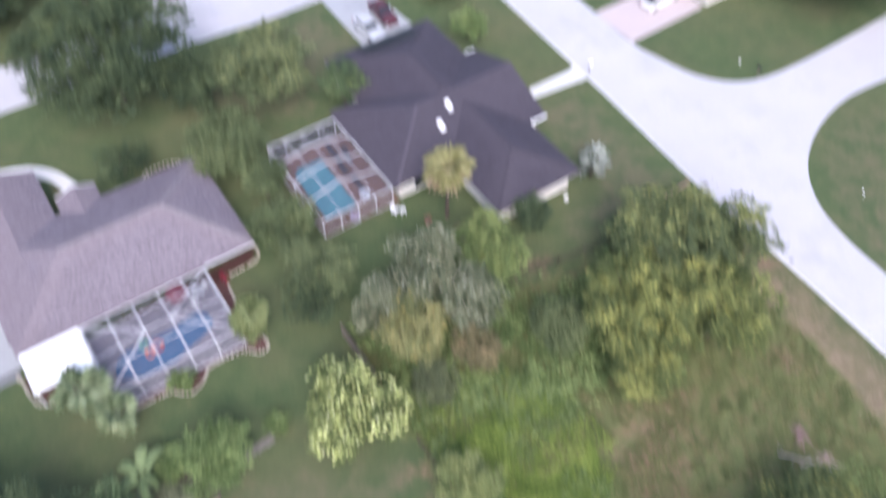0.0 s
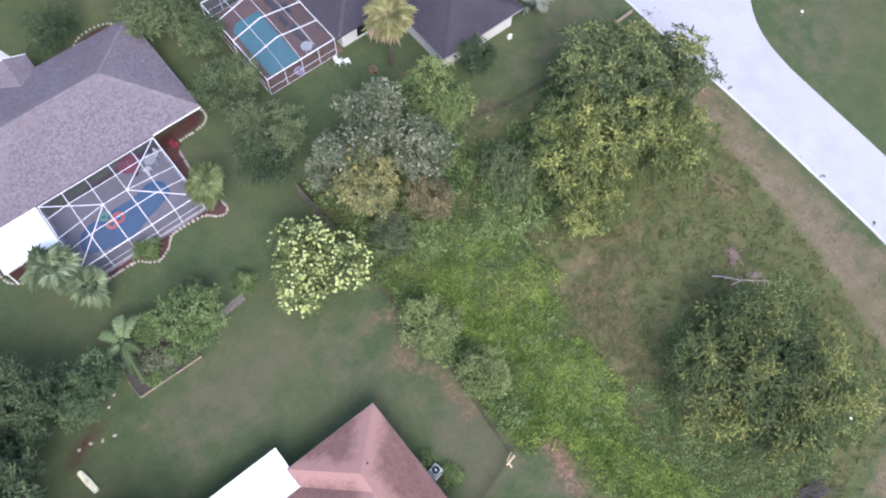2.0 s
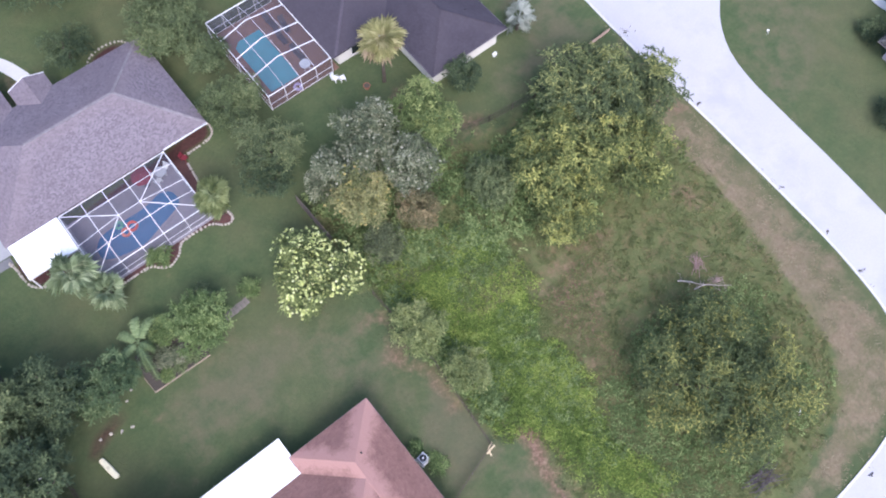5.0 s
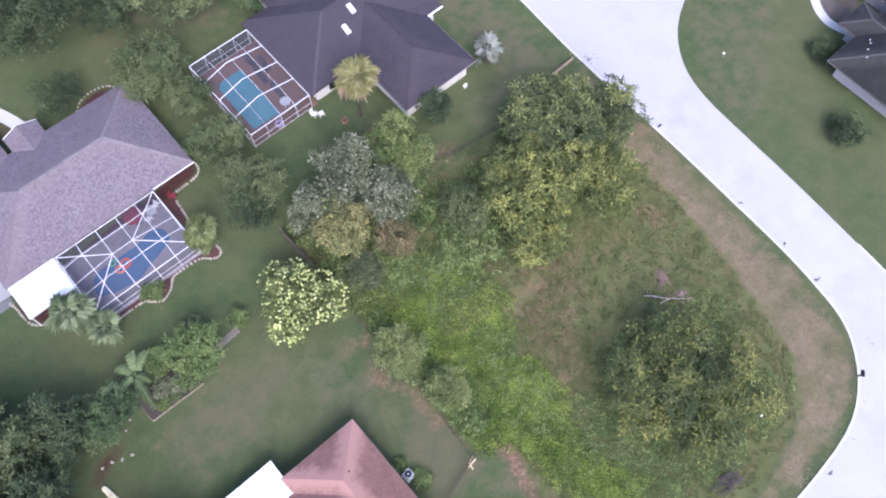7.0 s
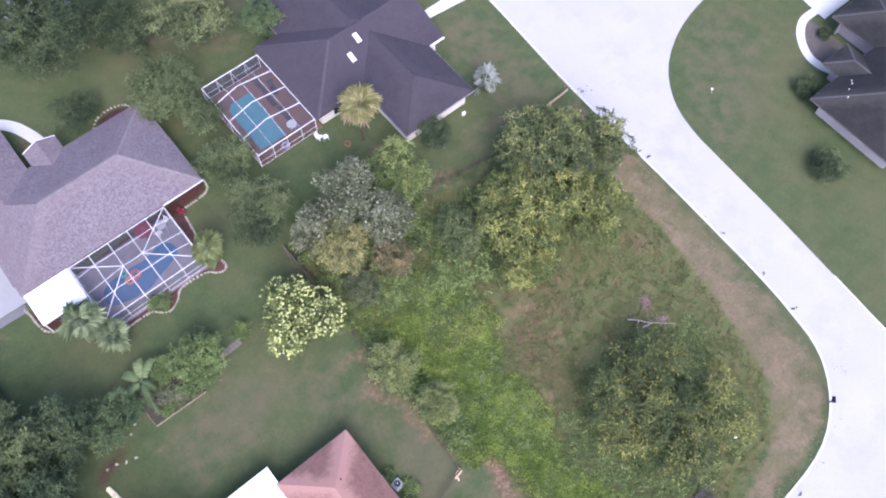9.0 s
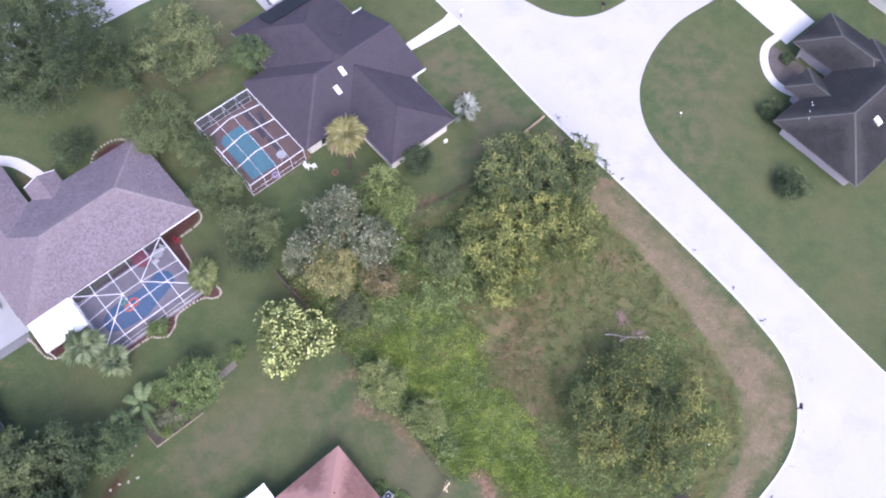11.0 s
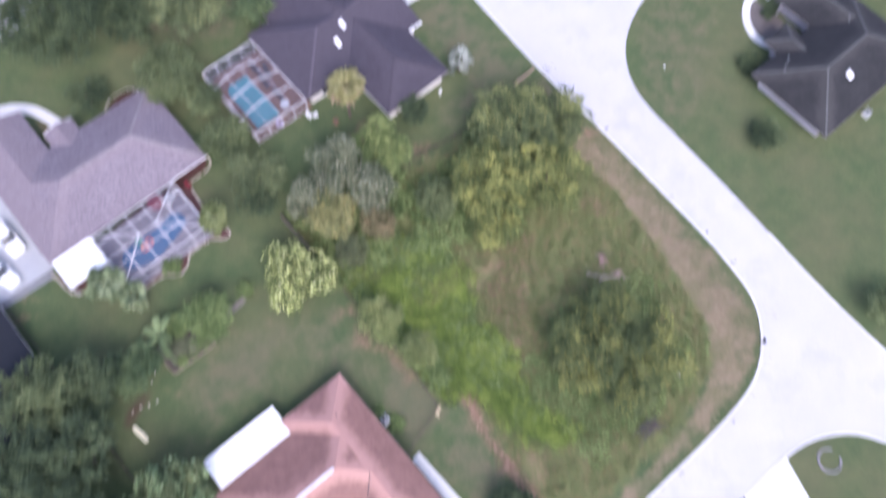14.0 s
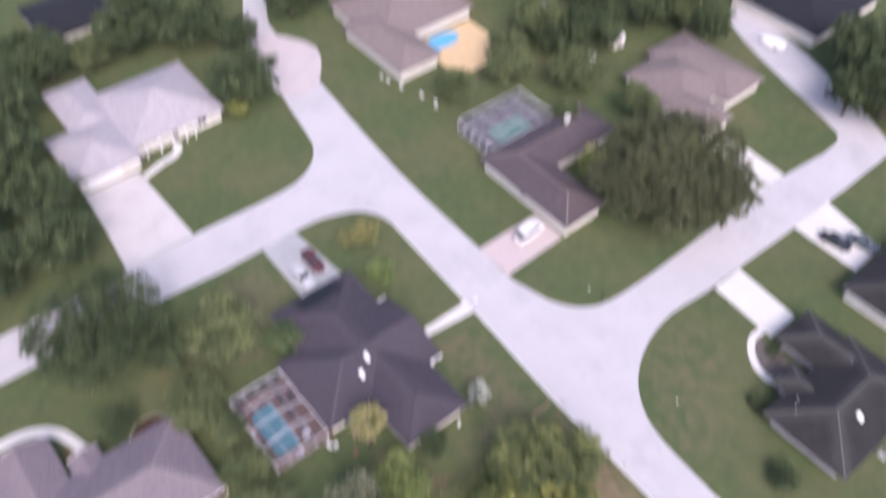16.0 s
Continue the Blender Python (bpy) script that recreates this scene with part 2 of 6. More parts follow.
ROOF_UMBER = shingles("umber_shingles", (0.050, 0.038, 0.044), (0.090, 0.072, 0.080), (0.10, 0.08, 0.085))
ROOF_TAN = shingles("tan_shingles", (0.15, 0.12, 0.115), (0.22, 0.18, 0.175), (0.18, 0.15, 0.14))
ROOF_NAVY = shingles("navy_black_shingles", (0.005, 0.006, 0.010), (0.014, 0.017, 0.025), (0.008, 0.010, 0.015))
LEAF_MID = leaves("mid_green_leaves", (0.052, 0.076, 0.036), (0.128, 0.162, 0.074), (0.22, 0.255, 0.115))
LEAF_DARK = leaves("dark_green_leaves", (0.031, 0.050, 0.027), (0.079, 0.111, 0.055), (0.155, 0.192, 0.090))
LEAF_OLIVE = leaves("yellow_green_leaves", (0.048, 0.072, 0.028), (0.182, 0.212, 0.073), (0.46, 0.455, 0.14))
LEAF_MIXED = leaves("grey_green_leaves", (0.054, 0.078, 0.038), (0.150, 0.182, 0.086), (0.29, 0.32, 0.14))
LEAF_BUSH = leaves("fresh_yellow_green_leaves", (0.062, 0.098, 0.034), (0.180, 0.230, 0.082), (0.36, 0.41, 0.155))
LEAF_PALE = leaves("pale_grey_green_leaves", (0.092, 0.122, 0.044), (0.245, 0.285, 0.110), (0.44, 0.46, 0.19))
LEAF_GREEN = leaves("plain_green_leaves", (0.044, 0.078, 0.036), (0.112, 0.160, 0.074), (0.21, 0.265, 0.12))
LEAF_RUSSET = leaves("russet_green_leaves", (0.085, 0.085, 0.042), (0.20, 0.178, 0.09), (0.36, 0.28, 0.15))
LEAF_LAUREL = leaves("olive_tinged_leaves", (0.042, 0.066, 0.033), (0.140, 0.172, 0.075), (0.36, 0.375, 0.13))
LEAF_OAK = leaves("dull_oak_leaves", (0.066, 0.078, 0.044), (0.106, 0.118, 0.063), (0.150, 0.160, 0.084))
LEAF_SOFT = leaves("soft_dull_leaves", (0.060, 0.076, 0.040), (0.118, 0.140, 0.072), (0.20, 0.215, 0.10))
LEAF_SILVER = leaves("silver_green_leaves", (0.048, 0.066, 0.036), (0.164, 0.184, 0.107), (0.34, 0.355, 0.24))
LEAF_RANK = leaves("rank_grass_blades", (0.080, 0.106, 0.040), (0.138, 0.158, 0.060), (0.215, 0.205, 0.088))
LEAF_GOLD = leaves("golden_leaves", (0.080, 0.096, 0.040), (0.215, 0.228, 0.096), (0.42, 0.385, 0.175))
LEAF_LEMON = leaves("lemon_tree_leaves", (0.050, 0.070, 0.028), (0.150, 0.185, 0.066), (0.32, 0.36, 0.13))
LEAF_LIME = leaves("lime_leaves", (0.064, 0.103, 0.036), (0.170, 0.232, 0.084), (0.31, 0.38, 0.15))
LEAF_WEED = leaves("weed_leaves", (0.058, 0.102, 0.021), (0.196, 0.272, 0.056), (0.38, 0.45, 0.115))
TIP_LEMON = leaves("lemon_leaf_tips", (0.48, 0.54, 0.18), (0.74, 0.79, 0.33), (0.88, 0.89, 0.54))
LEAF_FLECKED = leaves("flecked_dark_leaves", (0.056, 0.086, 0.038), (0.132, 0.162, 0.066), (0.40, 0.395, 0.115))
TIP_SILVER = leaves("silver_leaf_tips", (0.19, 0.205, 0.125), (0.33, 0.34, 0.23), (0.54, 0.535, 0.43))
# pale tone paints in the highlights of the glossy tree's leaves
TIP_GLOSSY = leaves("pale_highlight_leaves", (0.125, 0.19, 0.080), (0.25, 0.335, 0.150), (0.42, 0.50, 0.28))
TIP_ORANGE = leaves("orange_leaf_tips", (0.30, 0.28, 0.09), (0.42, 0.37, 0.13), (0.50, 0.38, 0.16))
LEAF_DRY = leaves("dry_grass_blades", (0.15, 0.132, 0.080), (0.225, 0.192, 0.120), (0.29, 0.245, 0.165))
LEAF_PALM = leaves("palm_fronds", (0.10, 0.135, 0.055), (0.27, 0.31, 0.135), (0.46, 0.50, 0.26))
LEAF_PALM_DRY = leaves("sunlit_palm_fronds", (0.15, 0.15, 0.065), (0.37, 0.36, 0.165), (0.60, 0.55, 0.33))
LEAF_PALM_BLUE = leaves("bluish_palm_fronds", (0.11, 0.15, 0.08), (0.25, 0.31, 0.17), (0.44, 0.50, 0.31))
LEAF_FEATHER = leaves("feather_palm_fronds", (0.10, 0.145, 0.065), (0.22, 0.29, 0.13), (0.34, 0.41, 0.20))
LEAF_SKIRT = leaves("dead_palm_fronds", (0.22, 0.17, 0.11), (0.36, 0.28, 0.19), (0.48, 0.39, 0.28))
LEAF_PALM_SILVER = leaves("silver_palm_fronds", (0.16, 0.18, 0.15), (0.33, 0.36, 0.31), (0.54, 0.56, 0.50))


# ---- builders shared by all things ----
def thing(name, x, y, z=0.0, turn=0.0, label="", category="", group="", kind=""):
    ob = new(name)
    ob.empty_display_size = 0.2
    ob.matrix_world = pose(x, y, z, 0, 0, turn)
    return tagged(ob, label, category, group, kind)


def mesh_of(name, bm, material, smooth=False):
    me = bpy.data.meshes.new(name)
    bmesh.ops.recalc_face_normals(bm, faces=bm.faces)
    bm.to_mesh(me)
    bm.free()
    me.materials.append(material)
    if smooth:
        me.polygons.foreach_set("use_smooth", [True] * len(me.polygons))
    return me


def part(name, bm, material, parent, label="", smooth=False):
    ob = new(name, mesh_of(name, bm, material, smooth))
    ob.parent = parent
    if label:
        ob["label"] = label
    return ob


def solid(name, bm, material, label, category, kind="", group="", smooth=False):
    return tagged(new(name, mesh_of(name, bm, material, smooth)), label, category, group, kind)


def box(bm, x0, x1, y0, y1, z0, z1, m=None):
    vs = [bm.verts.new((x, y, z)) for x in (x0, x1) for y in (y0, y1) for z in (z0, z1)]
    for f in ((0, 1, 3, 2), (4, 6, 7, 5), (0, 4, 5, 1), (2, 3, 7, 6), (0, 2, 6, 4), (1, 5, 7, 3)):
        bm.faces.new([vs[i] for i in f])
    if m:
        bmesh.ops.transform(bm, matrix=m, verts=vs)
    return vs


def bar(bm, a, b, w=0.06, h=None):
    """A square bar from a to b."""
    a, b = Vector(a), Vector(b)
    d = b - a
    turn = d.to_track_quat("X", "Z").to_matrix().to_4x4()
    box(bm, 0, d.length, -w / 2, w / 2, -(h or w) / 2, (h or w) / 2, Matrix.Translation(a) @ turn)


def tube(bm, points, radii, sides=8):
    rings = []
    for i, (p, r) in enumerate(zip(points, radii)):
        d = Vector(points[min(i + 1, len(points) - 1)]) - Vector(points[max(i - 1, 0)])
        q = d.to_track_quat("Z", "Y")
        rings.append([bm.verts.new(Vector(p) + q @ Vector((r * math.cos(a), r * math.sin(a), 0))) for a in (2 * math.pi * k / sides for k in range(sides))])
    for r0, r1 in zip(rings, rings[1:]):
        for k in range(sides):
            bm.faces.new((r0[k], r0[(k + 1) % sides], r1[(k + 1) % sides], r1[k]))
    bm.faces.new(rings[0][::-1])
    bm.faces.new(rings[-1])


def slab(bm, outline, z0, z1):
    """A flat plate over a closed outline, with its rim."""
    from mathutils.geometry import tessellate_polygon
    pts = [Vector((x, y, 0)) for x, y in outline]
    top = [bm.verts.new((p.x, p.y, z1)) for p in pts]
    low = [bm.verts.new((p.x, p.y, z0)) for p in pts]
    for t in tessellate_polygon([pts]):
        bm.faces.new([top[i] for i in t])
    for i in range(len(pts)):
        j = (i + 1) % len(pts)
        bm.faces.new((low[i], low[j], top[j], top[i]))


def rounded(points, steps=4, closed=True):
    """A smooth line through the points."""
    n, out = len(points), []
    for i in range(n if closed else n - 1):
        p = [Vector(points[k % n if closed else min(max(k, 0), n - 1)]) for k in (i - 1, i, i + 1, i + 2)]
        for s in range(steps):
            t = s / steps
            q = 0.5 * (2 * p[1] + (p[2] - p[0]) * t + (2 * p[0] - 5 * p[1] + 4 * p[2] - p[3]) * t * t + (3 * p[1] - p[0] - 3 * p[2] + p[3]) * t ** 3)
            out.append((q.x, q.y))
    return out if closed else out + [tuple(points[-1])]


def strip(bm, line, w, z0, z1, offset=0.0):
    """A kerb-like band of width w along a line."""
    rows = []
    for i, p in enumerate(line):
        d = (Vector(line[min(i + 1, len(line) - 1)]) - Vector(line[max(i - 1, 0)])).normalized()
        n = Vector((-d.y, d.x))
        a, b = Vector(p) + n * (offset - w / 2), Vector(p) + n * (offset + w / 2)
        rows.append([bm.verts.new(v) for v in ((a.x, a.y, z0), (a.x, a.y, z1), (b.x, b.y, z1), (b.x, b.y, z0))])
    for r0, r1 in zip(rows, rows[1:]):
        for k in range(4):
            bm.faces.new((r0[k], r0[(k + 1) % 4], r1[(k + 1) % 4], r1[k]))
    bm.faces.new(rows[0])
    bm.faces.new(rows[-1][::-1])

# ---- the ground: one sheet that reaches the horizon ----
def inside(outline, x, y):
    """How far points lie inside a closed outline (negative outside), in metres."""
    px, py = np.array(outline, float).T
    best, within = np.full(x.shape, 1e9), np.zeros(x.shape, bool)
    for i in range(len(px)):
        j = (i + 1) % len(px)
        dx, dy = px[j] - px[i], py[j] - py[i]
        t = np.clip(((x - px[i]) * dx + (y - py[i]) * dy) / (dx * dx + dy * dy + 1e-9), 0, 1)
        best = np.minimum(best, np.hypot(x - px[i] - t * dx, y - py[i] - t * dy))
        cross = ((py[i] > y) != (py[j] > y)) & (x < dx * (y - py[i]) / (dy + 1e-12) + px[i])
        within ^= cross
    return np.where(within, best, -best)


VERGE = [(17.2, 9), (17.0, -8), (16, -22), (15.2, -26), (14.3, -29.4), (12.6, -32), (9.8, -34.1), (6, -35.5), (-19, -36.2), (-19, -33.4), (-7, -33.9), (-1, -33.5), (5.8, -31.1), (8.9, -27), (10.2, -22.2), (12.6, -10.2), (12.3, -4)]
KERB_SIDE = [(17.4, 2), (17.2, -8), (16.2, -22), (15.4, -26), (14.5, -29.4), (12.6, -32.3), (9.8, -34.4), (6, -36), (-19, -36.5), (-19, -35.2), (6, -34), (9, -32.8), (11.4, -30.8), (12.7, -28.4), (13.5, -25.5), (14.2, -21.8), (15.2, -8), (15.5, 2)]
WEEDS = [(-18.1, 2.5), (-16.4, 3.2), (-12.1, 3.5), (-8.9, 2.2), (-6.4, -1.4), (-7.6, -5), (-9.0, -8.1), (-8.1, -10.7), (-9.5, -14.4), (-10.9, -18.1), (-11.0, -21), (-10.6, -27.2), (-13.4, -25.6), (-14.8, -21.4), (-15.2, -17.2), (-17.9, -15), (-17.4, -8), (-18, -2)]
LOT = [(-18.6, 11), (-6, 7.6), (3, 6.4), (16, 6.0), (14, -20), (8, -31), (-2, -33.5), (-17.8, -33.5), (-17.0, -22), (-15.9, -16.6), (-18.6, -15.6)]
BARE = [[(-6.9, -7.4), (-4.0, -8.8), (-6.0, -13.6), (-9.0, -17), (-8.3, -13), (-7.9, -9)], [(-16.6, -15.6), (-15.2, -16.6), (-16.6, -20.5), (-17.0, -25.3), (-17.3, -31), (-18.6, -31), (-18.2, -25.3), (-17.5, -20.5)],
        [(-15.5, -24.5), (-13.6, -26), (-15.5, -28.5), (-17.5, -26.5)], [(-4.2, 8.3), (-0.6, 10.4), (0.8, 8.4), (-1.2, 7.2)], [(-19.2, -3), (-18.2, -4), (-19.5, -8), (-21.5, -6)],
        [(-6.5, 15), (-4, 16), (-3.5, 14), (-6, 13)], [(14.5, 2), (16.5, 1), (16.5, -3), (15, -3)], [(8.5, -8), (11, -9), (10.5, -12), (8.5, -11)],
        [(-18.9, -1), (-18.7, -7.5), (-19.2, -12), (-19.9, -12), (-19.5, -7.5), (-19.9, -1)], [(-33.6, 41), (-31.6, 40.4), (-30.4, 37.8), (-33.4, 37.2)], [(-47.2, 21.6), (-45.4, 21.9), (-46.2, 19.6), (-47.1, 19.4)],
        [(-2.6, -4.4), (1.8, -7.4), (0.4, -9.4), (-3.2, -7.6)]]
THIN = [(-6.6, -7.4), (-2.4, -6.0), (0.2, -8.4), (-3.4, -13), (-6.6, -17.5), (-9.6, -18.2), (-8.8, -13.4), (-8.2, -8.9)]
BEDS = [[(-20.7, 24.3), (-20.8, 23.3), (-22.0, 22.7), (-24.4, 22.6), (-24.7, 19.4), (-24.6, 17), (-24.3, 14.6), (-25.2, 14.4), (-26.1, 15.1), (-29.0, 15.2), (-30.9, 14.0), (-32.3, 15.0), (-36.6, 15.0), (-36.6, 23), (-21.5, 24.4)],
        [(-41.6, 22.6), (-41.4, 20.4), (-41.0, 19.4), (-39.6, 18.7), (-36.4, 18.8), (-36.4, 22.4)],
        [(-21.2, 36), (-22.2, 37.4), (-23.7, 37.9), (-25.4, 37.6), (-26.6, 36.4), (-27, 34.6), (-21, 34.6)]]
DRIFT = [(-43.9, 4.9), (-41.4, 5.6), (-39.6, 4.9), (-42.4, 3.8), (-44.4, 2.8), (-45.1, 3.6)]

PARCHED = [([(-18.9, -8), (-18.6, -16.6), (-23.6, -17.2), (-22.6, -11)], 1.2, 0.9), ([(27, 4), (35, 8.5), (44, 6.5), (42, -1), (33, -9), (23, -12), (21.5, -4)], 3.5, 0.42), ([(9, 26.5), (17.3, 24.5), (17, 8), (3, 8), (2, 11.5), (9, 13)], 2.5, 0.52), ([(-18.8, 2), (-18.8, -16), (-24.6, -17), (-25, -9), (-28, -4), (-31, 2), (-25, 3)], 5.0, 0.50), ([(-38, 4.6), (-30, 5.5), (-24, 1.5), (-30, -3), (-40, -2)], 4.0, 0.6),
           ([(-17.5, 45), (-14, 39), (-8, 35), (-4, 41), (1, 42), (1, 52), (-8, 51)], 3.0, 0.62), ([(-9, 20.5), (-3.5, 15), (-1.5, 9), (-7, 8), (-8, 16)], 2.5, 0.5),
           ([(-17, -17), (-24, -18), (-23, -33), (-17, -33)], 4.0, 0.6)]


def smoothly(d, soft):
    return np.clip(0.5 + d / (2 * soft), 0, 1)


def ground_sheet():
    fine = np.arange(-72.0, 132.01, 0.75)
    far = np.array([150, 180, 230, 320, 480, 800, 1500, 3000.0])
    line = np.concatenate([-far[::-1] + 30, fine, far])
    X, Y = np.meshgrid(line, line, indexing="ij")
    n = len(line)
    me = bpy.data.meshes.new("ground")
    ids = np.arange(n * n).reshape(n, n)
    faces = np.stack([ids[:-1, :-1], ids[1:, :-1], ids[1:, 1:], ids[:-1, 1:]], -1).reshape(-1, 4)
    me.from_pydata(np.stack([X, Y, np.zeros_like(X)], -1).reshape(-1, 3).tolist(), [], faces.tolist())
    verge = smoothly(inside(VERGE, X, Y), 0.75) * (0.60 - 0.17 * smoothly(inside(KERB_SIDE, X, Y), 1.2))
    weed = smoothly(inside(WEEDS, X, Y), 2.5) * 0.95
    lot = smoothly(inside(LOT, X, Y), 2.0) * 0.8
    soil = np.maximum(np.max([smoothly(inside(b, X, Y), 1.6) for b in BARE], axis=0) * 0.43, smoothly(inside(THIN, X, Y), 3.2) * 0.43)
    soil = np.maximum(soil, smoothly(inside(BARE[1], X, Y), 0.7) * 0.66)
    parched = np.max([smoothly(inside(b, X, Y), soft) * w for b, soft, w in PARCHED], axis=0)
    bark = np.max([smoothly(inside(b, X, Y), 0.4) for b in BEDS] + [smoothly(inside(DRIFT, X, Y), 0.9) * 0.86], axis=0)
    for name, w in (("parched", parched), ("lot", lot), ("weed", weed), ("dry", verge), ("soil", soil), ("bark", bark)):
        me.attributes.new(name, "FLOAT", "POINT").data.foreach_set("value", w.reshape(-1).astype(np.float32))
    me.materials.append(GROUND)
    return tagged(new("ground", me), "green lawns with weedy empty lot and dry verge", "ground", kind="structure")


ground_sheet()

# ---- roads, drives and paths ----
NORTH_KERB = [(-90, -36.2), (-40, -36.2), (-15, -36.15), (-6, -36.1), (0.5, -36.05), (6.8, -35.45), (10.6, -33.9), (13.4, -31.4), (15.1, -28.6), (15.9, -25.0), (16.45, -20.6), (16.8, -14), (17.2, -5), (17.4, 4), (17.7, 11), (18.6, 22), (19.2, 33), (19.9, 45)]
ROAD_EDGE = NORTH_KERB + [(18.2, 49.8), (14.6, 52), (9.3, 53.1), (-4.3, 53.0), (-15.5, 53.7), (-50, 54.0), (-90, 54.0), (-90, 61.2), (-50, 61.2), (-15.4, 61.4), (-4, 61.8), (10.5, 61.5), (16.4, 63.3), (19.6, 66.5), (20.95, 70.3), (23.2, 81.8), (26.96, 93.7), (28.6, 104), (33.3, 112.8), (60, 160), (65, 157), (36.9, 110), (32.4, 99.6), (31.6, 90), (30.5, 80.3), (27.6, 55), (26.9, 33),
    (26.7, 26.8), (27.54, 23.0), (28.75, 19.1), (31.8, 15.8), (37.15, 14.5), (49.3, 14.4), (65.3, 14.8), (76.4, 14.5), (90, 13.8), (94, 19), (100.6, 38), (107, 50), (112, 47), (107.7, 31), (101, 15), (96, 7.5), (88, 6.6), (68.2, 6.7), (53.2, 7.1), (47, 7.2), (39.9, 7.8), (33.7, 6.6), (28.6, 3.9), (25.4, 0.1), (24.05, -4), (23.6, -9), (23.1, -17), (22.3, -26), (21.7, -33), (21.4, -43), (21.3, -90),
    (14.4, -90), (14.3, -54), (14.0, -49.6), (13.1, -47.3), (11.3, -45), (8.1, -43.1), (4.5, -42.4), (-1.4, -42.3), (-40, -42.3), (-90, -42.3)]
bm = bmesh.new()
slab(bm, rounded(ROAD_EDGE, 3), -0.1, 0.025)
solid("road", bm, ROAD, "pale worn asphalt street with a bend", "road", "structure")
for name, line in (("kerb", NORTH_KERB), ("kerb", [(22.35, -25), (22.25, -26), (21.65, -33), (21.35, -43), (21.3, -80)]), ("kerb", [(-1.4, -42.4), (4.5, -42.5), (8.1, -43.2), (11.3, -45.1), (13.1, -47.4), (14.0, -49.7), (14.3, -54), (14.4, -80)])):
    bm = bmesh.new()
    strip(bm, rounded(line, 3, False), 0.2, -0.1, 0.09, 0.0)
    solid(name, bm, CONCRETE, "low white concrete kerb along the street", "kerb", "structure")


def paved(name, outline, label, category, material=None, z=0.045, steps=0):
    bm = bmesh.new()
    slab(bm, rounded(outline, steps) if steps else outline, -0.1, z)
    return solid(name, bm, material or CONCRETE, label, category, "structure")


paved("driveway", [(48.4, 6.9), (54.1, 6.9), (53.1, -3.3), (47.5, -3.3), (47.7, -0.8)], "white concrete driveway of the charcoal-roofed house", "driveway")
paved("driveway", [(-41.2, 36), (-41.2, 23.4), (-52, 23.6), (-52, 36)], "pale concrete parking court beside the grey-roofed house", "driveway", GREY_CONCRETE)
paved("garden_path", [(-48.0, 22.7), (-41.5, 22.4), (-41.5, 23.3), (-48.0, 23.5)], "dark grey concrete strip beside the parking court", "path", surface("dark_grey_concrete", (0.13, 0.13, 0.14), (0.21, 0.21, 0.215), 0.3, 7.0, 0.85), z=0.035)
paved("driveway", [(1.8, 53.2), (7.4, 52.9), (8.4, 41.0), (1.6, 41.0)], "pale concrete driveway behind the dark-roofed house", "driveway", GREY_CONCRETE)
paved("driveway", [(-15.3, 61.4), (-4.6, 62.0), (-5.0, 79.6), (-13.8, 79.6), (-14.4, 70)], "broad pale concrete driveway of the lilac-roofed house", "driveway", surface("warm_pale_concrete", (0.42, 0.40, 0.40), (0.54, 0.515, 0.515), 0.3, 7.0, 0.85, stain=(0.36, 0.34, 0.34)))
paved("driveway", [(26.9, 33.4), (38.2, 33.4), (38.2, 27.4), (26.8, 27.0)], "short pinkish concrete driveway with a van", "driveway", surface("pinkish_concrete", (0.40, 0.34, 0.335), (0.50, 0.43, 0.42), 0.3, 7.0, 0.85))
paved("mulch_bed", [(42.9, -2.4), (46.0, -1.8), (46.4, -7.0), (44.3, -7.4), (42.5, -7.2), (42.1, -5)], "dark mulch bed between the path and the garage", "flower bed", surface("grey_mulch", (0.07, 0.06, 0.055), (0.15, 0.13, 0.12), 0.6, 6.0, 0.95), z=0.03)
bm = bmesh.new()
strip(bm, rounded([(2.4, 82.0), (2.8, 80.8), (1.2, 79.4), (-1.5, 78.8), (-4.8, 77.6)], 5, False), 1.2, -0.1, 0.05)
solid("garden_path", bm, CONCRETE, "curved concrete path from porch to driveway", "path", "structure")
paved("driveway", [(69.0, 14.8), (76.2, 14.6), (77.0, 24.5), (73.5, 29), (71.5, 29), (71.8, 21)], "pale driveway of the tan-roofed house", "driveway")
paved("driveway", [(23.0, 84.0), (26.0, 80.0), (30.4, 81.2), (35.9, 90.2), (31.4, 99.2), (26.6, 100.6)], "broad pinkish concrete apron beside the street", "driveway", surface("faded_pink_concrete", (0.40, 0.36, 0.365), (0.50, 0.45, 0.455), 0.3, 7.0, 0.85), z=0.035, steps=3)
paved("driveway", [(67.6, 6.8), (76.4, 6.6), (74, -4), (67.2, -4)], "white concrete driveway with parked cars", "driveway")
paved("driveway", [(-1.6, -42.3), (4.6, -42.4), (2.8, -48), (2.8, -60), (-3.4, -60), (-3.2, -47)], "white concrete driveway flaring to the street", "driveway")
paved("garden_path", [(11.0, 27.2), (11.0, 26.0), (18.9, 25.2), (19.0, 27.6), (17.6, 27.2)], "straight white concrete path to the street", "path")
paved("garden_path", [(-24.5, -17.9), (-23.5, -17.8), (-23.3, -24.4), (-24.0, -26.0), (-25.2, -26.2), (-25.3, -25.2), (-24.5, -24.2)], "narrow white concrete path along the house wall", "path")
bm = bmesh.new()
strip(bm, rounded([(48.4, -1.9), (45.6, -1.8), (43.6, -2.9), (42.3, -4.5), (41.7, -6.2), (41.9, -7.9), (42.6, -9.2)], 5, False), 1.0, -0.1, 0.05)
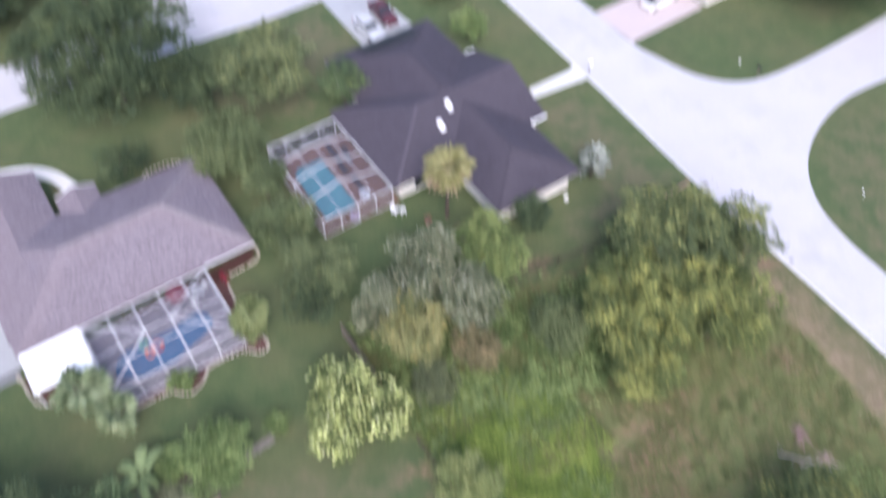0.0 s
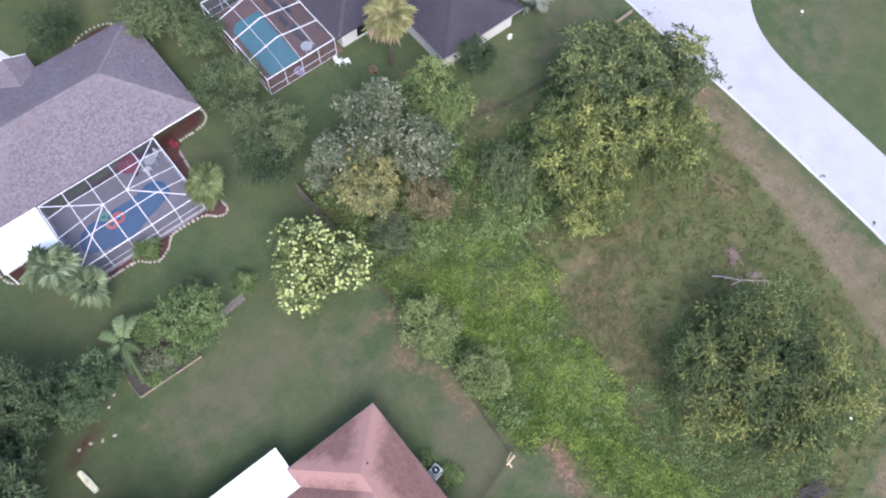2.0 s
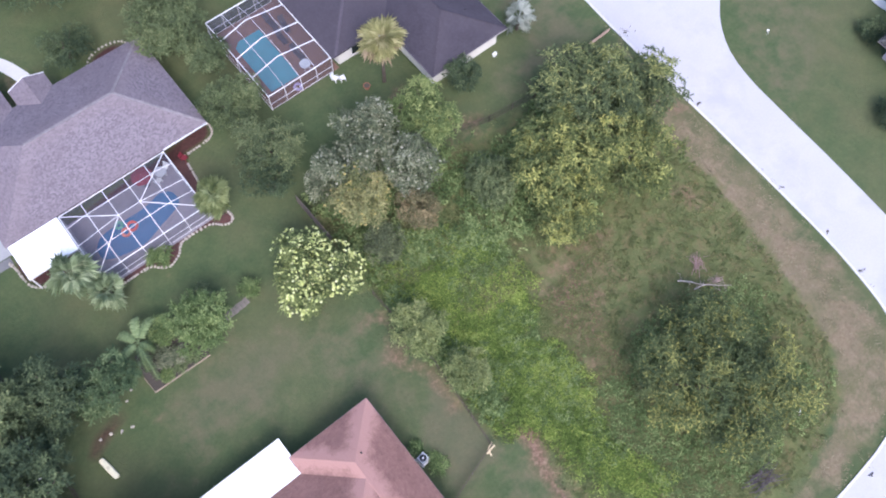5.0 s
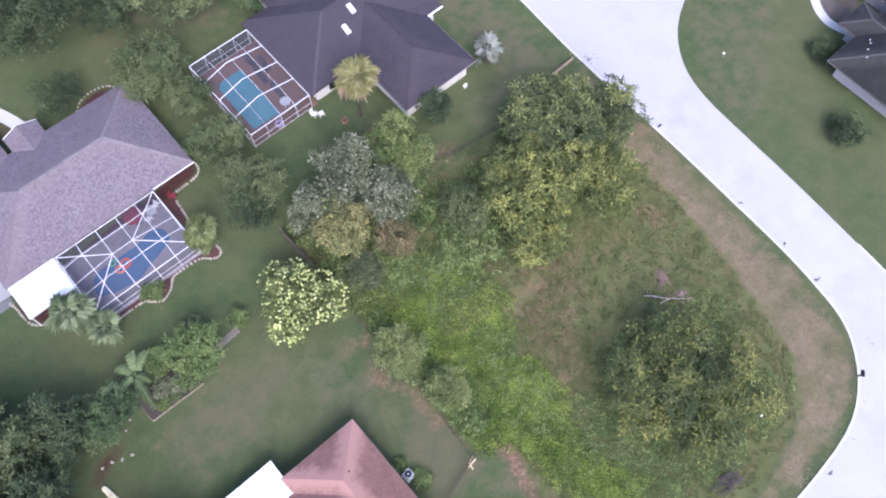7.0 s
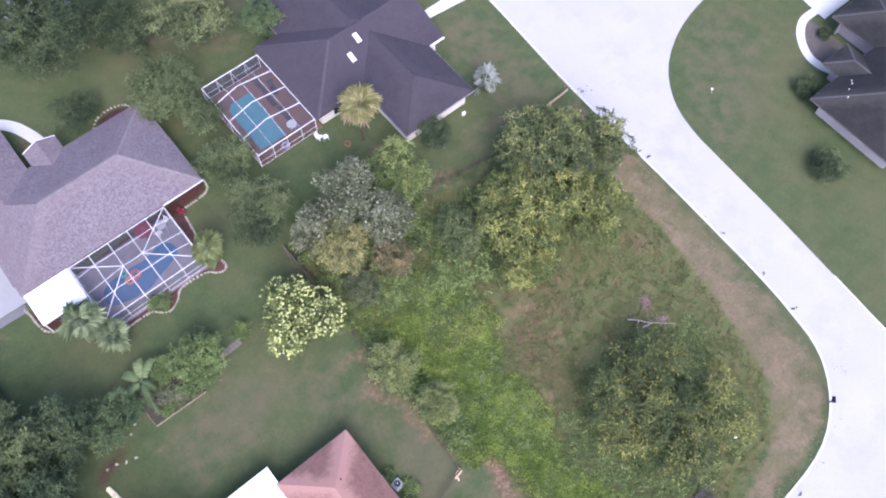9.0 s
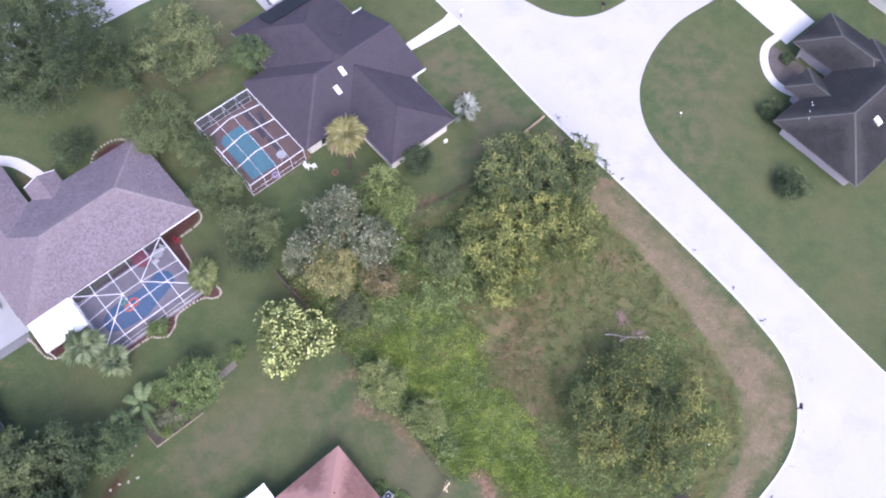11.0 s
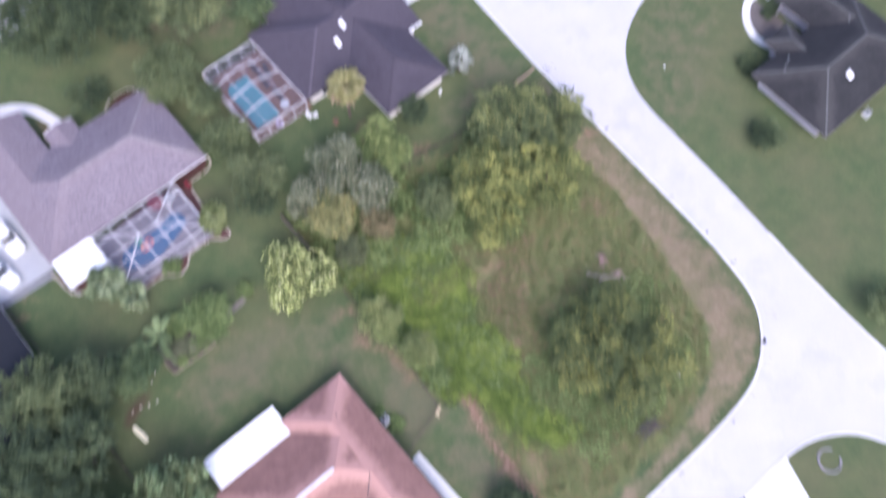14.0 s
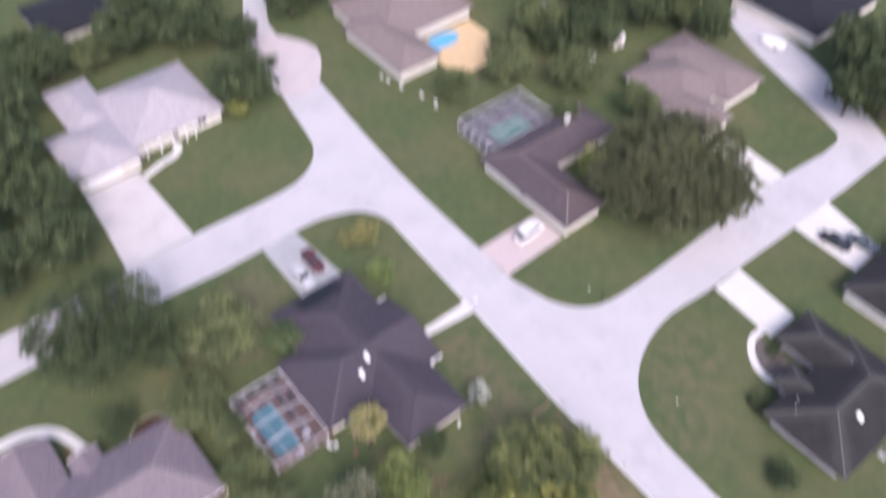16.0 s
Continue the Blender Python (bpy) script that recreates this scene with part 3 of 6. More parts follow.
solid("garden_path", bm, CONCRETE, "curved white concrete path to the entry", "path", "structure")
bm = bmesh.new()
strip(bm, rounded([(-42, 45.0), (-38, 45.4), (-35, 44.6), (-33.0, 42.8), (-32.0, 40.6), (-31.4, 38.4)], 5, False), 1.3, -0.1, 0.05)
solid("garden_path", bm, CONCRETE, "curved pale concrete path to the entry", "path", "structure")

# ---- bark beds in front of the screened pool ----
BARK_CHIPS = surface("red_brown_bark_chips", (0.046, 0.024, 0.022), (0.125, 0.056, 0.048), 0.8, 7.0, 0.95, relief=0.03)
paved("bark_bed", [(-35.5, 15.36), (-35.5, 14.95), (-33.4, 14.95), (-32.3, 14.85), (-31.7, 14.25), (-30.9, 13.85), (-29.8, 14.35), (-29.0, 15.1), (-27.6, 15.2), (-26.0, 15.05), (-25.2, 14.35), (-24.5, 14.15), (-24.15, 14.5), (-24.25, 15.6), (-24.6, 17.4), (-24.6, 19.0), (-24.4, 21.0), (-24.3, 21.9), (-24.3, 22.6), (-25.36, 22.6), (-25.36, 15.36)], "red-brown bark bed round the screened pool", "flower bed", BARK_CHIPS, z=0.03)

# ---- houses ----
def hip(bm, x0, x1, y0, y1, z, slope, lip=0.18, cuts=(), ends=None, cells=14):
    """A hipped roof over a rectangle: flat soffit, upright fascia, four slopes; cuts take off what lies beyond (point, normal)."""
    w, d = x1 - x0, y1 - y0
    h = min(w, d) / 2
    top = z + lip + h * slope
    if w >= d:
        ea, eb = ends or (h, h)
        a, b = (x0 + ea, (y0 + y1) / 2, top), (x1 - eb, (y0 + y1) / 2, top)
    else:
        a, b = ((x0 + x1) / 2, y0 + h, top), ((x0 + x1) / 2, y1 - h, top)
    new_bm = bmesh.new()
    low = [new_bm.verts.new((x, y, z)) for x, y in ((x0, y0), (x1, y0), (x1, y1), (x0, y1))]
    up = [new_bm.verts.new((x, y, z + lip)) for x, y in ((x0, y0), (x1, y0), (x1, y1), (x0, y1))]
    va, vb = new_bm.verts.new(a), new_bm.verts.new(b)
    new_bm.faces.new(low[::-1])
    for i in range(4):
        new_bm.faces.new((low[i], low[(i + 1) % 4], up[(i + 1) % 4], up[i]))
    if w >= d:
        slopes = ((up[0], up[1], vb, va), (up[1], up[2], vb), (up[2], up[3], va, vb), (up[3], up[0], va))
    else:
        slopes = ((up[0], up[1], va), (up[1], up[2], vb, va), (up[2], up[3], vb), (up[3], up[0], va, vb))
    for f in slopes:
        new_bm.faces.new(f)
    for co, no in cuts:
        g = bmesh.ops.bisect_plane(new_bm, geom=[*new_bm.verts, *new_bm.edges, *new_bm.faces], plane_co=co, plane_no=no, clear_outer=True)
        bmesh.ops.edgeloop_fill(new_bm, edges=[e for e in g["geom_cut"] if isinstance(e, bmesh.types.BMEdge)])
    else:
        if not cuts:
            new_bm.normal_update()
            tops = [f for f in new_bm.faces if abs(f.normal.z) > 0.5 and f.calc_center_median().z > z + lip + 0.01]
            bmesh.ops.subdivide_edges(new_bm, edges=list({e for f in tops for e in f.edges}), cuts=cells, use_grid_fill=True)
    wear = new_bm.verts.layers.float.new("wear")
    lines = [(Vector(a), Vector(b))] + [(Vector((x, y, z + lip)), Vector(e)) for x, y, e in ((x0, y0, a), (x1, y1, b), (x0, y1, a if w >= d else b), (x1, y0, b if w >= d else a))]
    for v in new_bm.verts:
        near = 9.0
        for p, q in lines:
            t = max(0.0, min(1.0, (v.co - p).dot(q - p) / ((q - p).length_squared + 1e-9)))
            near = min(near, (v.co - p.lerp(q, t)).length)
        v[wear] = max(0.0, 1.0 - near / 1.9)
    me = bpy.data.meshes.new("roof")
    new_bm.to_mesh(me)
    new_bm.free()
    bm.from_mesh(me)
    bpy.data.meshes.remove(me)


def ridge_line(x0, x1, y0, y1, z, slope, lip=0.18):
    """The corners' hips and the ridge of such a roof, as pairs of points."""
    w, d = x1 - x0, y1 - y0
    h = min(w, d) / 2
    top = z + lip + h * slope + 0.02
    if w >= d:
        a, b = (x0 + h, (y0 + y1) / 2, top), (x1 - h, (y0 + y1) / 2, top)
        ends = ((x0, y0, a), (x0, y1, a), (x1, y0, b), (x1, y1, b))
    else:
        a, b = ((x0 + x1) / 2, y0 + h, top), ((x0 + x1) / 2, y1 - h, top)
        ends = ((x0, y0, a), (x1, y0, a), (x0, y1, b), (x1, y1, b))
    return [(a, b)] + [((x, y, z + lip + 0.02), e) for x, y, e in ends]


def wall_run(bm, a, b, z1, openings=(), thick=0.2):
    """An upright wall from a to b, with openings (start, width, sill, head) that go through it."""
    a, b = Vector((*a, 0)), Vector((*b, 0))
    d = b - a
    m = Matrix.Translation(a) @ d.to_track_quat("X", "Z").to_matrix().to_4x4()
    at = 0.0
    for s, w, lo, hi in sorted(openings):
        box(bm, at, s, -thick / 2, thick / 2, 0, z1, m)
        if lo > 0.02:
            box(bm, s, s + w, -thick / 2, thick / 2, 0, lo, m)
        box(bm, s, s + w, -thick / 2, thick / 2, hi, z1, m)
        at = s + w
    box(bm, at, d.length, -thick / 2, thick / 2, 0, z1, m)
    return m


def window_in(parent, m, s, w, lo, hi):
    if lo < 0.08 and not 2.0 < w < 2.8:
        bm = bmesh.new()
        rows = 4 if w > 2 else 3
        for k in range(rows):
            z0, z1 = lo + (hi - lo) * k / rows, lo + (hi - lo) * (k + 1) / rows
            box(bm, s, s + w, -0.03, 0.03, z0 + 0.008, z1 - 0.008, m)
            for q in range(max(1, round(w))):
                a = s + w * q / max(1, round(w))
                box(bm, a + 0.1, a + w / max(1, round(w)) - 0.1, -0.045, 0.045, z0 + 0.1, z1 - 0.1, m)
        part("garage_door" if w > 2 else "door", bm, WHITE if w > 2 else GUTTER, parent, "white panelled garage door" if w > 2 else "pale panelled front door")
        return
    bm = bmesh.new()
    box(bm, s, s + w, -0.03, 0.03, lo, hi, m)
    pane = part("window", bm, GLASS, parent, "dark window pane")
    bm = bmesh.new()
    for x0, x1, z0, z1 in ((s, s + 0.07, lo, hi), (s + w - 0.07, s + w, lo, hi), (s, s + w, lo, lo + 0.07), (s, s + w, hi - 0.07, hi), (s + w / 2 - 0.03, s + w / 2 + 0.03, lo, hi)):
        box(bm, x0, x1, -0.05, 0.05, z0, z1, m)
    part("window_frame", bm, WHITE, pane, "white window frame")


def house(label, rects, eave, slope, roof, wall=None, over=0.7, windows={}, cuts={}, caps=None, trim=None, bodies={}, ends={}, bare=()):
    """rects: (x0, x1, y0, y1) of each hipped block at its eaves. windows: {(block, side): openings}."""
    cx, cy = (rects[0][0] + rects[0][1]) / 2, (rects[0][2] + rects[0][3]) / 2
    h = tagged(new("house"), label, "house")
    h.location = (0, 0, 0)
    for i, (x0, x1, y0, y1) in enumerate(rects):
        bm = bmesh.new()
        hip(bm, x0, x1, y0, y1, eave, slope, cuts=cuts.get(i, ()), ends=ends.get(i))
        part("roof", bm, roof, h)
        x0, x1, y0, y1 = bodies.get(i, (x0, x1, y0, y1))
        o = over
        corners = [(x0 + o, y0 + o), (x1 - o, y0 + o), (x1 - o, y1 - o), (x0 + o, y1 - o)]
        for side in range(4):
            holes = windows.get((i, side), ())
            bm = bmesh.new()
            m = wall_run(bm, corners[side], corners[(side + 1) % 4], eave + 0.05, holes)
            w = part("wall", bm, wall or WALL, h)
            for s, wd, lo, hi in holes:
                window_in(w, m, s, wd, lo, hi)
        bm = bmesh.new()
        e = 0.03
        for a, b in (((x0, y0), (x1, y0)), ((x1, y0), (x1, y1)), ((x1, y1), (x0, y1)), ((x0, y1), (x0, y0))):
            n = Vector((b[1] - a[1], a[0] - b[0])).normalized() * e
            bar(bm, (a[0] + n.x * 0.5, a[1] + n.y * 0.5, eave + 0.09), (b[0] + n.x * 0.5, b[1] + n.y * 0.5, eave + 0.09), 0.04, 0.12)
        if i not in cuts:
            part("gutter", bm, trim or GUTTER, h, "painted eaves gutter")
        else:
            bm.free()
        if caps and i not in cuts and i not in bare:
            for a, b in ridge_line(x0, x1, y0, y1, eave, slope):
                bm = bmesh.new()
                bar(bm, a, b, 0.2, 0.03)
                part("ridge_cap", bm, caps, h, "ridge cap shingles")
    return h


CAP_CHAR = shingles("grey_ridge_shingles", (0.06, 0.06, 0.06), (0.12, 0.12, 0.118), (0.09, 0.09, 0.09))

GUTTER = plain("painted_gutter", (0.34, 0.32, 0.33), 0.5)
DARK_GUTTER = plain("brown_gutter", (0.17, 0.15, 0.15), 0.5)
grey_house = house("single-storey house with grey-brown shingled hip roof beside a screened pool",
    [(-41.0, -20.9, 22.7, 35.0), (-41.1, -34.0, 24.0, 45.05), (-33.5, -29.9, 27.0, 38.6)], 2.25, 0.40, ROOF_GREY, windows={(0, 0): [(15.6, 1.6, 1.3, 1.75), (6.0, 2.4, 0.1, 2.0)], (0, 1): [(4, 1.4, 0.9, 2.0)], (1, 2): [(1.5, 3.0, 0.05, 2.05)]}, caps=ROOF_GREY, ends={0: (6.1, 5.3)}, bare=(0,),
    cuts={1: [((0, 41.5, 0), (0, 1, 0))], 2: [((0, 36.8, 0), (0, 1, 0))]}, bodies={0: (-41.0, -20.9, 23.9, 35.0), 1: (-41.1, -34.0, 26.5, 41.5), 2: (-33.5, -29.9, 30.0, 36.8)})


def fascia(parent, a, b, w=0.05, h=0.14):
    bm = bmesh.new()
    bar(bm, a, b, w, h)
    part("fascia", bm, WHITE, parent, "white fascia board")


fascia(grey_house, (-25.5, 22.67, 2.36), (-20.9, 22.67, 2.36), 0.07, 0.14)
for x0, x1, y, rise in ((-41.1, -34.0, 41.54, 1.42), (-33.5, -29.9, 36.84, 0.72)):
    fascia(grey_house, (x0, y, 2.40), ((x0 + x1) / 2, y, 2.40 + rise))
    fascia(grey_house, ((x0 + x1) / 2, y, 2.40 + rise), (x1, y, 2.40))
dark_house = house("single-storey house with dark purple shingled roof and skylights",
    [(-7.72, 15.7, 21.3, 33.3), (-4.4, 8.4, 21.9, 40.4), (-1.6, 7.7, 13.7, 30.4)], 2.25, 0.38, ROOF_PURPLE, windows={(2, 0): [(2.2, 1.6, 0.8, 1.9)], (0, 0): [(1.5, 2.6, 0.1, 2.0)], (0, 1): [(4.5, 1.0, 0.05, 2.05)], (1, 2): [(3.0, 4.6, 0.05, 2.05)], (2, 1): [(4.5, 1.6, 0.9, 2.0)]}, caps=ROOF_PURPLE, trim=GUTTER, cuts={0: [((9.7, 0, 0), (1, 0, 0))]}, bodies={0: (-7.4, 9.7, 21.3, 33.3)})
charcoal_house = house("single-storey house with weathered charcoal shingled hip roof",
    [(35.2, 54.0, -21.4, -10.0), (46.1, 53.4, -16.0, -4.3), (39.9, 44.3, -14.8, -7.8)], 2.25, 0.42, ROOF_CHARCOAL, windows={(0, 3): [(4.6, 1.3, 0.9, 1.9)], (1, 2): [(1.2, 4.6, 0.05, 2.05)], (2, 2): [(0.8, 1.0, 0.05, 2.05)]}, caps=CAP_CHAR, trim=DARK_GUTTER, over=1.15, wall=surface("lilac_grey_stucco", (0.40, 0.37, 0.40), (0.50, 0.47, 0.50), 0.5, 18.0, 0.9))
brown_house = house("single-storey house with faded pinkish-brown shingled hip roof",
    [(-32.2, -24.8, -25.0, -6.8), (-42.4, -24.95, -20.2, -8.35), (-42.2, -34.1, -34.0, -14.0)], 2.25, 0.40, ROOF_BROWN, windows={(0, 1): [(10, 1.4, 0.9, 2.0)], (0, 0): [(2.0, 2.6, 0.3, 2.0)]}, trim=DARK_GUTTER)
for a, b in (((-28.6, -16.6, 3.86), (-32.0, -20.0, 2.50)),):
    bm = bmesh.new()
    bar(bm, a, b, 0.12, 0.04)
    part("valley_flashing", bm, DARK, brown_house, "dark metal valley flashing")
for a, b in (((-32.25, -20.3, 2.36), (-32.25, -24.9, 2.36)),):
    fascia(brown_house, a, b, 0.07, 0.16)
bm = bmesh.new()
bar(bm, (-35.4, -14.27, 4.96), (-31.0, -14.27, 4.96), 0.22, 0.08)
part("ridge_vent", bm, WHITE, brown_house, "white ridge vent")
lilac_house = house("single-storey house with pale lilac shingled roof and white columns",
    [(-4.2, 12.4, 82.0, 98.5), (-14.4, -3.4, 79.4, 92.0), (-10.2, -2.6, 90.0, 104.0)], 2.4, 0.36, ROOF_PALE, windows={(1, 0): [(1.0, 5.6, 0.05, 2.15)], (0, 0): [(6, 1.4, 0.05, 2.15), (11, 1.6, 0.8, 2.0)]}, caps=ROOF_PALE)
umber_house = house("single-storey house with dark umber shingled roof and white end wall",
    [(38.0, 46.6, 26.8, 46.2), (38.2, 60.6, 37.6, 46.4)], 2.4, 0.40, ROOF_UMBER, windows={(0, 3): [(8, 1.4, 0.9, 2.0)]}, caps=ROOF_TAN)
bm = bmesh.new()
box(bm, 53.55, 54.25, 42.5, 43.2, 3.9, 5.1)
box(bm, 53.45, 54.35, 42.4, 43.3, 5.1, 5.2)
part("chimney", bm, WALL, umber_house, "pale rendered chimney with a thin cap")
tan_house = house("single-storey house with tan shingled roof behind trees",
    [(72.5, 86.0, 33.0, 47.0), (81.0, 92.0, 30.5, 49.0), (71.5, 79.0, 27.5, 38.0)], 2.4, 0.36, ROOF_TAN, caps=ROOF_TAN)
pool_house = house("large single-storey house with tan shingled roof",
    [(44.0, 66.0, 80.0, 98.0), (41.5, 51.0, 71.5, 90.0)], 2.4, 0.36, ROOF_TAN, caps=ROOF_TAN)
navy_house = house("single-storey house with navy-black shingled roof",
    [(-64.0, -47.4, 4.0, 22.6)], 2.25, 0.36, ROOF_NAVY, windows={(0, 1): [(6, 1.6, 0.9, 2.0)]}, caps=ROOF_NAVY)
slate_house = house("house with slate-grey roof at the end of the street",
    [(110.0, 134.0, 32.0, 52.0)], 2.6, 0.36, ROOF_NAVY)
corner_house = house("single-storey house with dark roof beside parked cars",
    [(60.5, 80.0, -22.0, -5.0)], 2.4, 0.38, ROOF_CHARCOAL)
far_house = house("house with a bluish roof among trees", [(-4.0, 10.0, 118.0, 132.0)], 2.6, 0.36, ROOF_NAVY)
south_house = house("house with tan shingled roof south of the street", [(-14.0, 4.5, -78.0, -60.0)], 2.4, 0.36, ROOF_TAN)


# ---- details fixed to the roofs ----
for y in (21.26, 33.34):
    fascia(dark_house, (7.75, y, 2.36), (9.75, y, 2.36), 0.16, 0.18)


def cap_row(parent, a, b, material, rise=0.03):
    """Overlapping ridge shingles laid one by one along a ridge or hip."""
    a, b = Vector(a), Vector(b)
    d = b - a
    n = int(d.length / 0.3)
    turn = d.to_track_quat("X", "Z").to_matrix().to_4x4()
    rng = random.Random(n)
    for k in range(n):
        bm = bmesh.new()
        p = a.lerp(b, k / n)
        w = 0.12 + 0.03 * rng.random()
        box(bm, 0, 0.29, -w, w, -0.02, rise + 0.012 * (k % 2), Matrix.Translation(p) @ turn @ Matrix.Rotation(0.04, 4, "Y"))
        part("ridge_shingle", bm, material, parent)


CAP_GREY = shingles("pale_ridge_shingles", (0.13, 0.115, 0.125), (0.30, 0.27, 0.285), (0.24, 0.21, 0.215))
CAP_PURPLE = shingles("purple_ridge_shingles", (0.05, 0.042, 0.058), (0.10, 0.086, 0.108), (0.075, 0.064, 0.082))
for a, b in (((-34.9, 28.85, 4.90), (-26.2, 28.85, 4.90)), ((-26.2, 28.85, 4.90), (-20.95, 22.75, 2.45)), ((-26.2, 28.85, 4.90), (-20.95, 34.95, 2.45))):
    cap_row(grey_house, a, b, CAP_GREY)
for a, b in (((-1.4, 27.3, 4.72), (9.65, 27.3, 4.72)), ((-1.4, 27.3, 4.72), (-7.35, 21.35, 2.45)), ((-1.4, 27.3, 4.72), (-7.35, 33.25, 2.45))):
    cap_row(dark_house, a, b, CAP_PURPLE)


def roof_vents(parent, spots, material, size):
    for x, y, z in spots:
        bm = bmesh.new()
        tube(bm, [(x, y, z - 0.2), (x, y, z + 0.18), (x, y, z + 0.22)], [size, size, size * 0.7], 10)
        part("roof_vent", bm, material, parent, "small roof vent pipe")


roof_vents(charcoal_house, [(40.0, -11.4, 2.95), (39.6, -11.7, 3.1), (38.6, -12.0, 3.2), (37.6, -12.6, 3.3)], WHITE, 0.055)
roof_vents(dark_house, [(4.6, 30.6, 3.85), (5.4, 17.4, 3.2)], DARK, 0.08)
roof_vents(brown_house, [(-27.7, -10.2, 3.6), (-27.3, -17.2, 3.55)], DARK, 0.07)


def skylight(parent, x, y, z, pitch_axis, pitch, w=0.52, d=1.1):
    m = pose(x, y, z) @ Matrix.Rotation(pitch, 4, pitch_axis)
    bm = bmesh.new()
    for b in ((-w / 2, -w / 2 + 0.07, -d / 2, d / 2), (w / 2 - 0.07, w / 2, -d / 2, d / 2), (-w / 2, w / 2, -d / 2, -d / 2 + 0.07), (-w / 2, w / 2, d / 2 - 0.07, d / 2)):
        box(bm, *b, -0.05, 0.16, m)
    s = part("skylight", bm, WHITE, parent, "white-framed roof skylight")
    bm = bmesh.new()
    g = bmesh.ops.create_grid(bm, x_segments=4, y_segments=6, size=0.5, matrix=m @ pose(0, 0, 0.15) @ Matrix.Diagonal((w - 0.1, d - 0.1, 1, 1)))
    part("dome", bm, PATIO, s, "milky acrylic dome")


skylight(charcoal_house, 42.8, -17.9, 3.92, "X", 0.40, 0.75, 1.0)
skylight(dark_house, 1.35, 26.0, 4.22, "X", 0.36)
skylight(dark_house, -0.45, 24.6, 3.69, "X", 0.36)


def solar_array(parent):
    """Black pool-heating mats high on the back slope."""
    for i in range(5):
        bm = bmesh.new()
        x = -0.7 + i * 1.25
        box(bm, x, x + 1.2, 37.3, 40.0, 0, 0.04)
        for v in bm.verts:
            v.co.z += 2.25 + 0.18 + 0.38 * (40.6 - v.co.y) + 0.05
        part("solar_panel", bm, DARK, parent, "black solar heating mat")


solar_array(dark_house)


def patio_roof(label, x0, x1, y0, y1, z0, z1, group=""):
    """A white insulated panel roof that falls away from the house, on posts."""
    p = thing("patio_roof", x0, y0, 0, 0, label, "patio roof")
    bm = bmesh.new()
    n = max(2, round((x1 - x0) / 1.2))
    for i in range(n):
        a, b = (x1 - x0) * i / n, (x1 - x0) * (i + 1) / n - 0.012
        vs = box(bm, a, b, 0, y1 - y0, 0, 0.1)
        for v in vs:
            v.co.z += z0 + (z1 - z0) * v.co.y / (y1 - y0)
    part("roof_panel", bm, PATIO, p)
    low, high = (0, y1 - y0)
    edge = 0.06 if z0 < z1 else y1 - y0 - 0.06
    for i in range(3):
        bm = bmesh.new()
        box(bm, -0.05, 0.05, -0.05, 0.05, 0, min(z0, z1))
        post = part("post", bm, WHITE, p)
        post.location = (0.15 + (x1 - x0 - 0.3) * i / 2, edge, 0)
    bm = bmesh.new()
    box(bm, 0, x1 - x0, edge - 0.06, edge + 0.06, min(z0, z1) - 0.12, min(z0, z1) + 0.02)
    part("beam", bm, WHITE, p)
    return p


patio_roof("flat white panel patio roof on slim posts", -40.8, -36.2, 18.9, 22.6, 2.15, 2.35)
patio_roof("long white panel patio roof behind the brown house", -40.4, -32.0, -8.35, -5.0, 2.35, 2.1)


# ---- screened pool enclosures ----
def cage_frame(parent, name, a, b, w=0.09):
    bm = bmesh.new()
    bar(bm, a, b, w * 0.57)
    return part(name, bm, WHITE, parent)


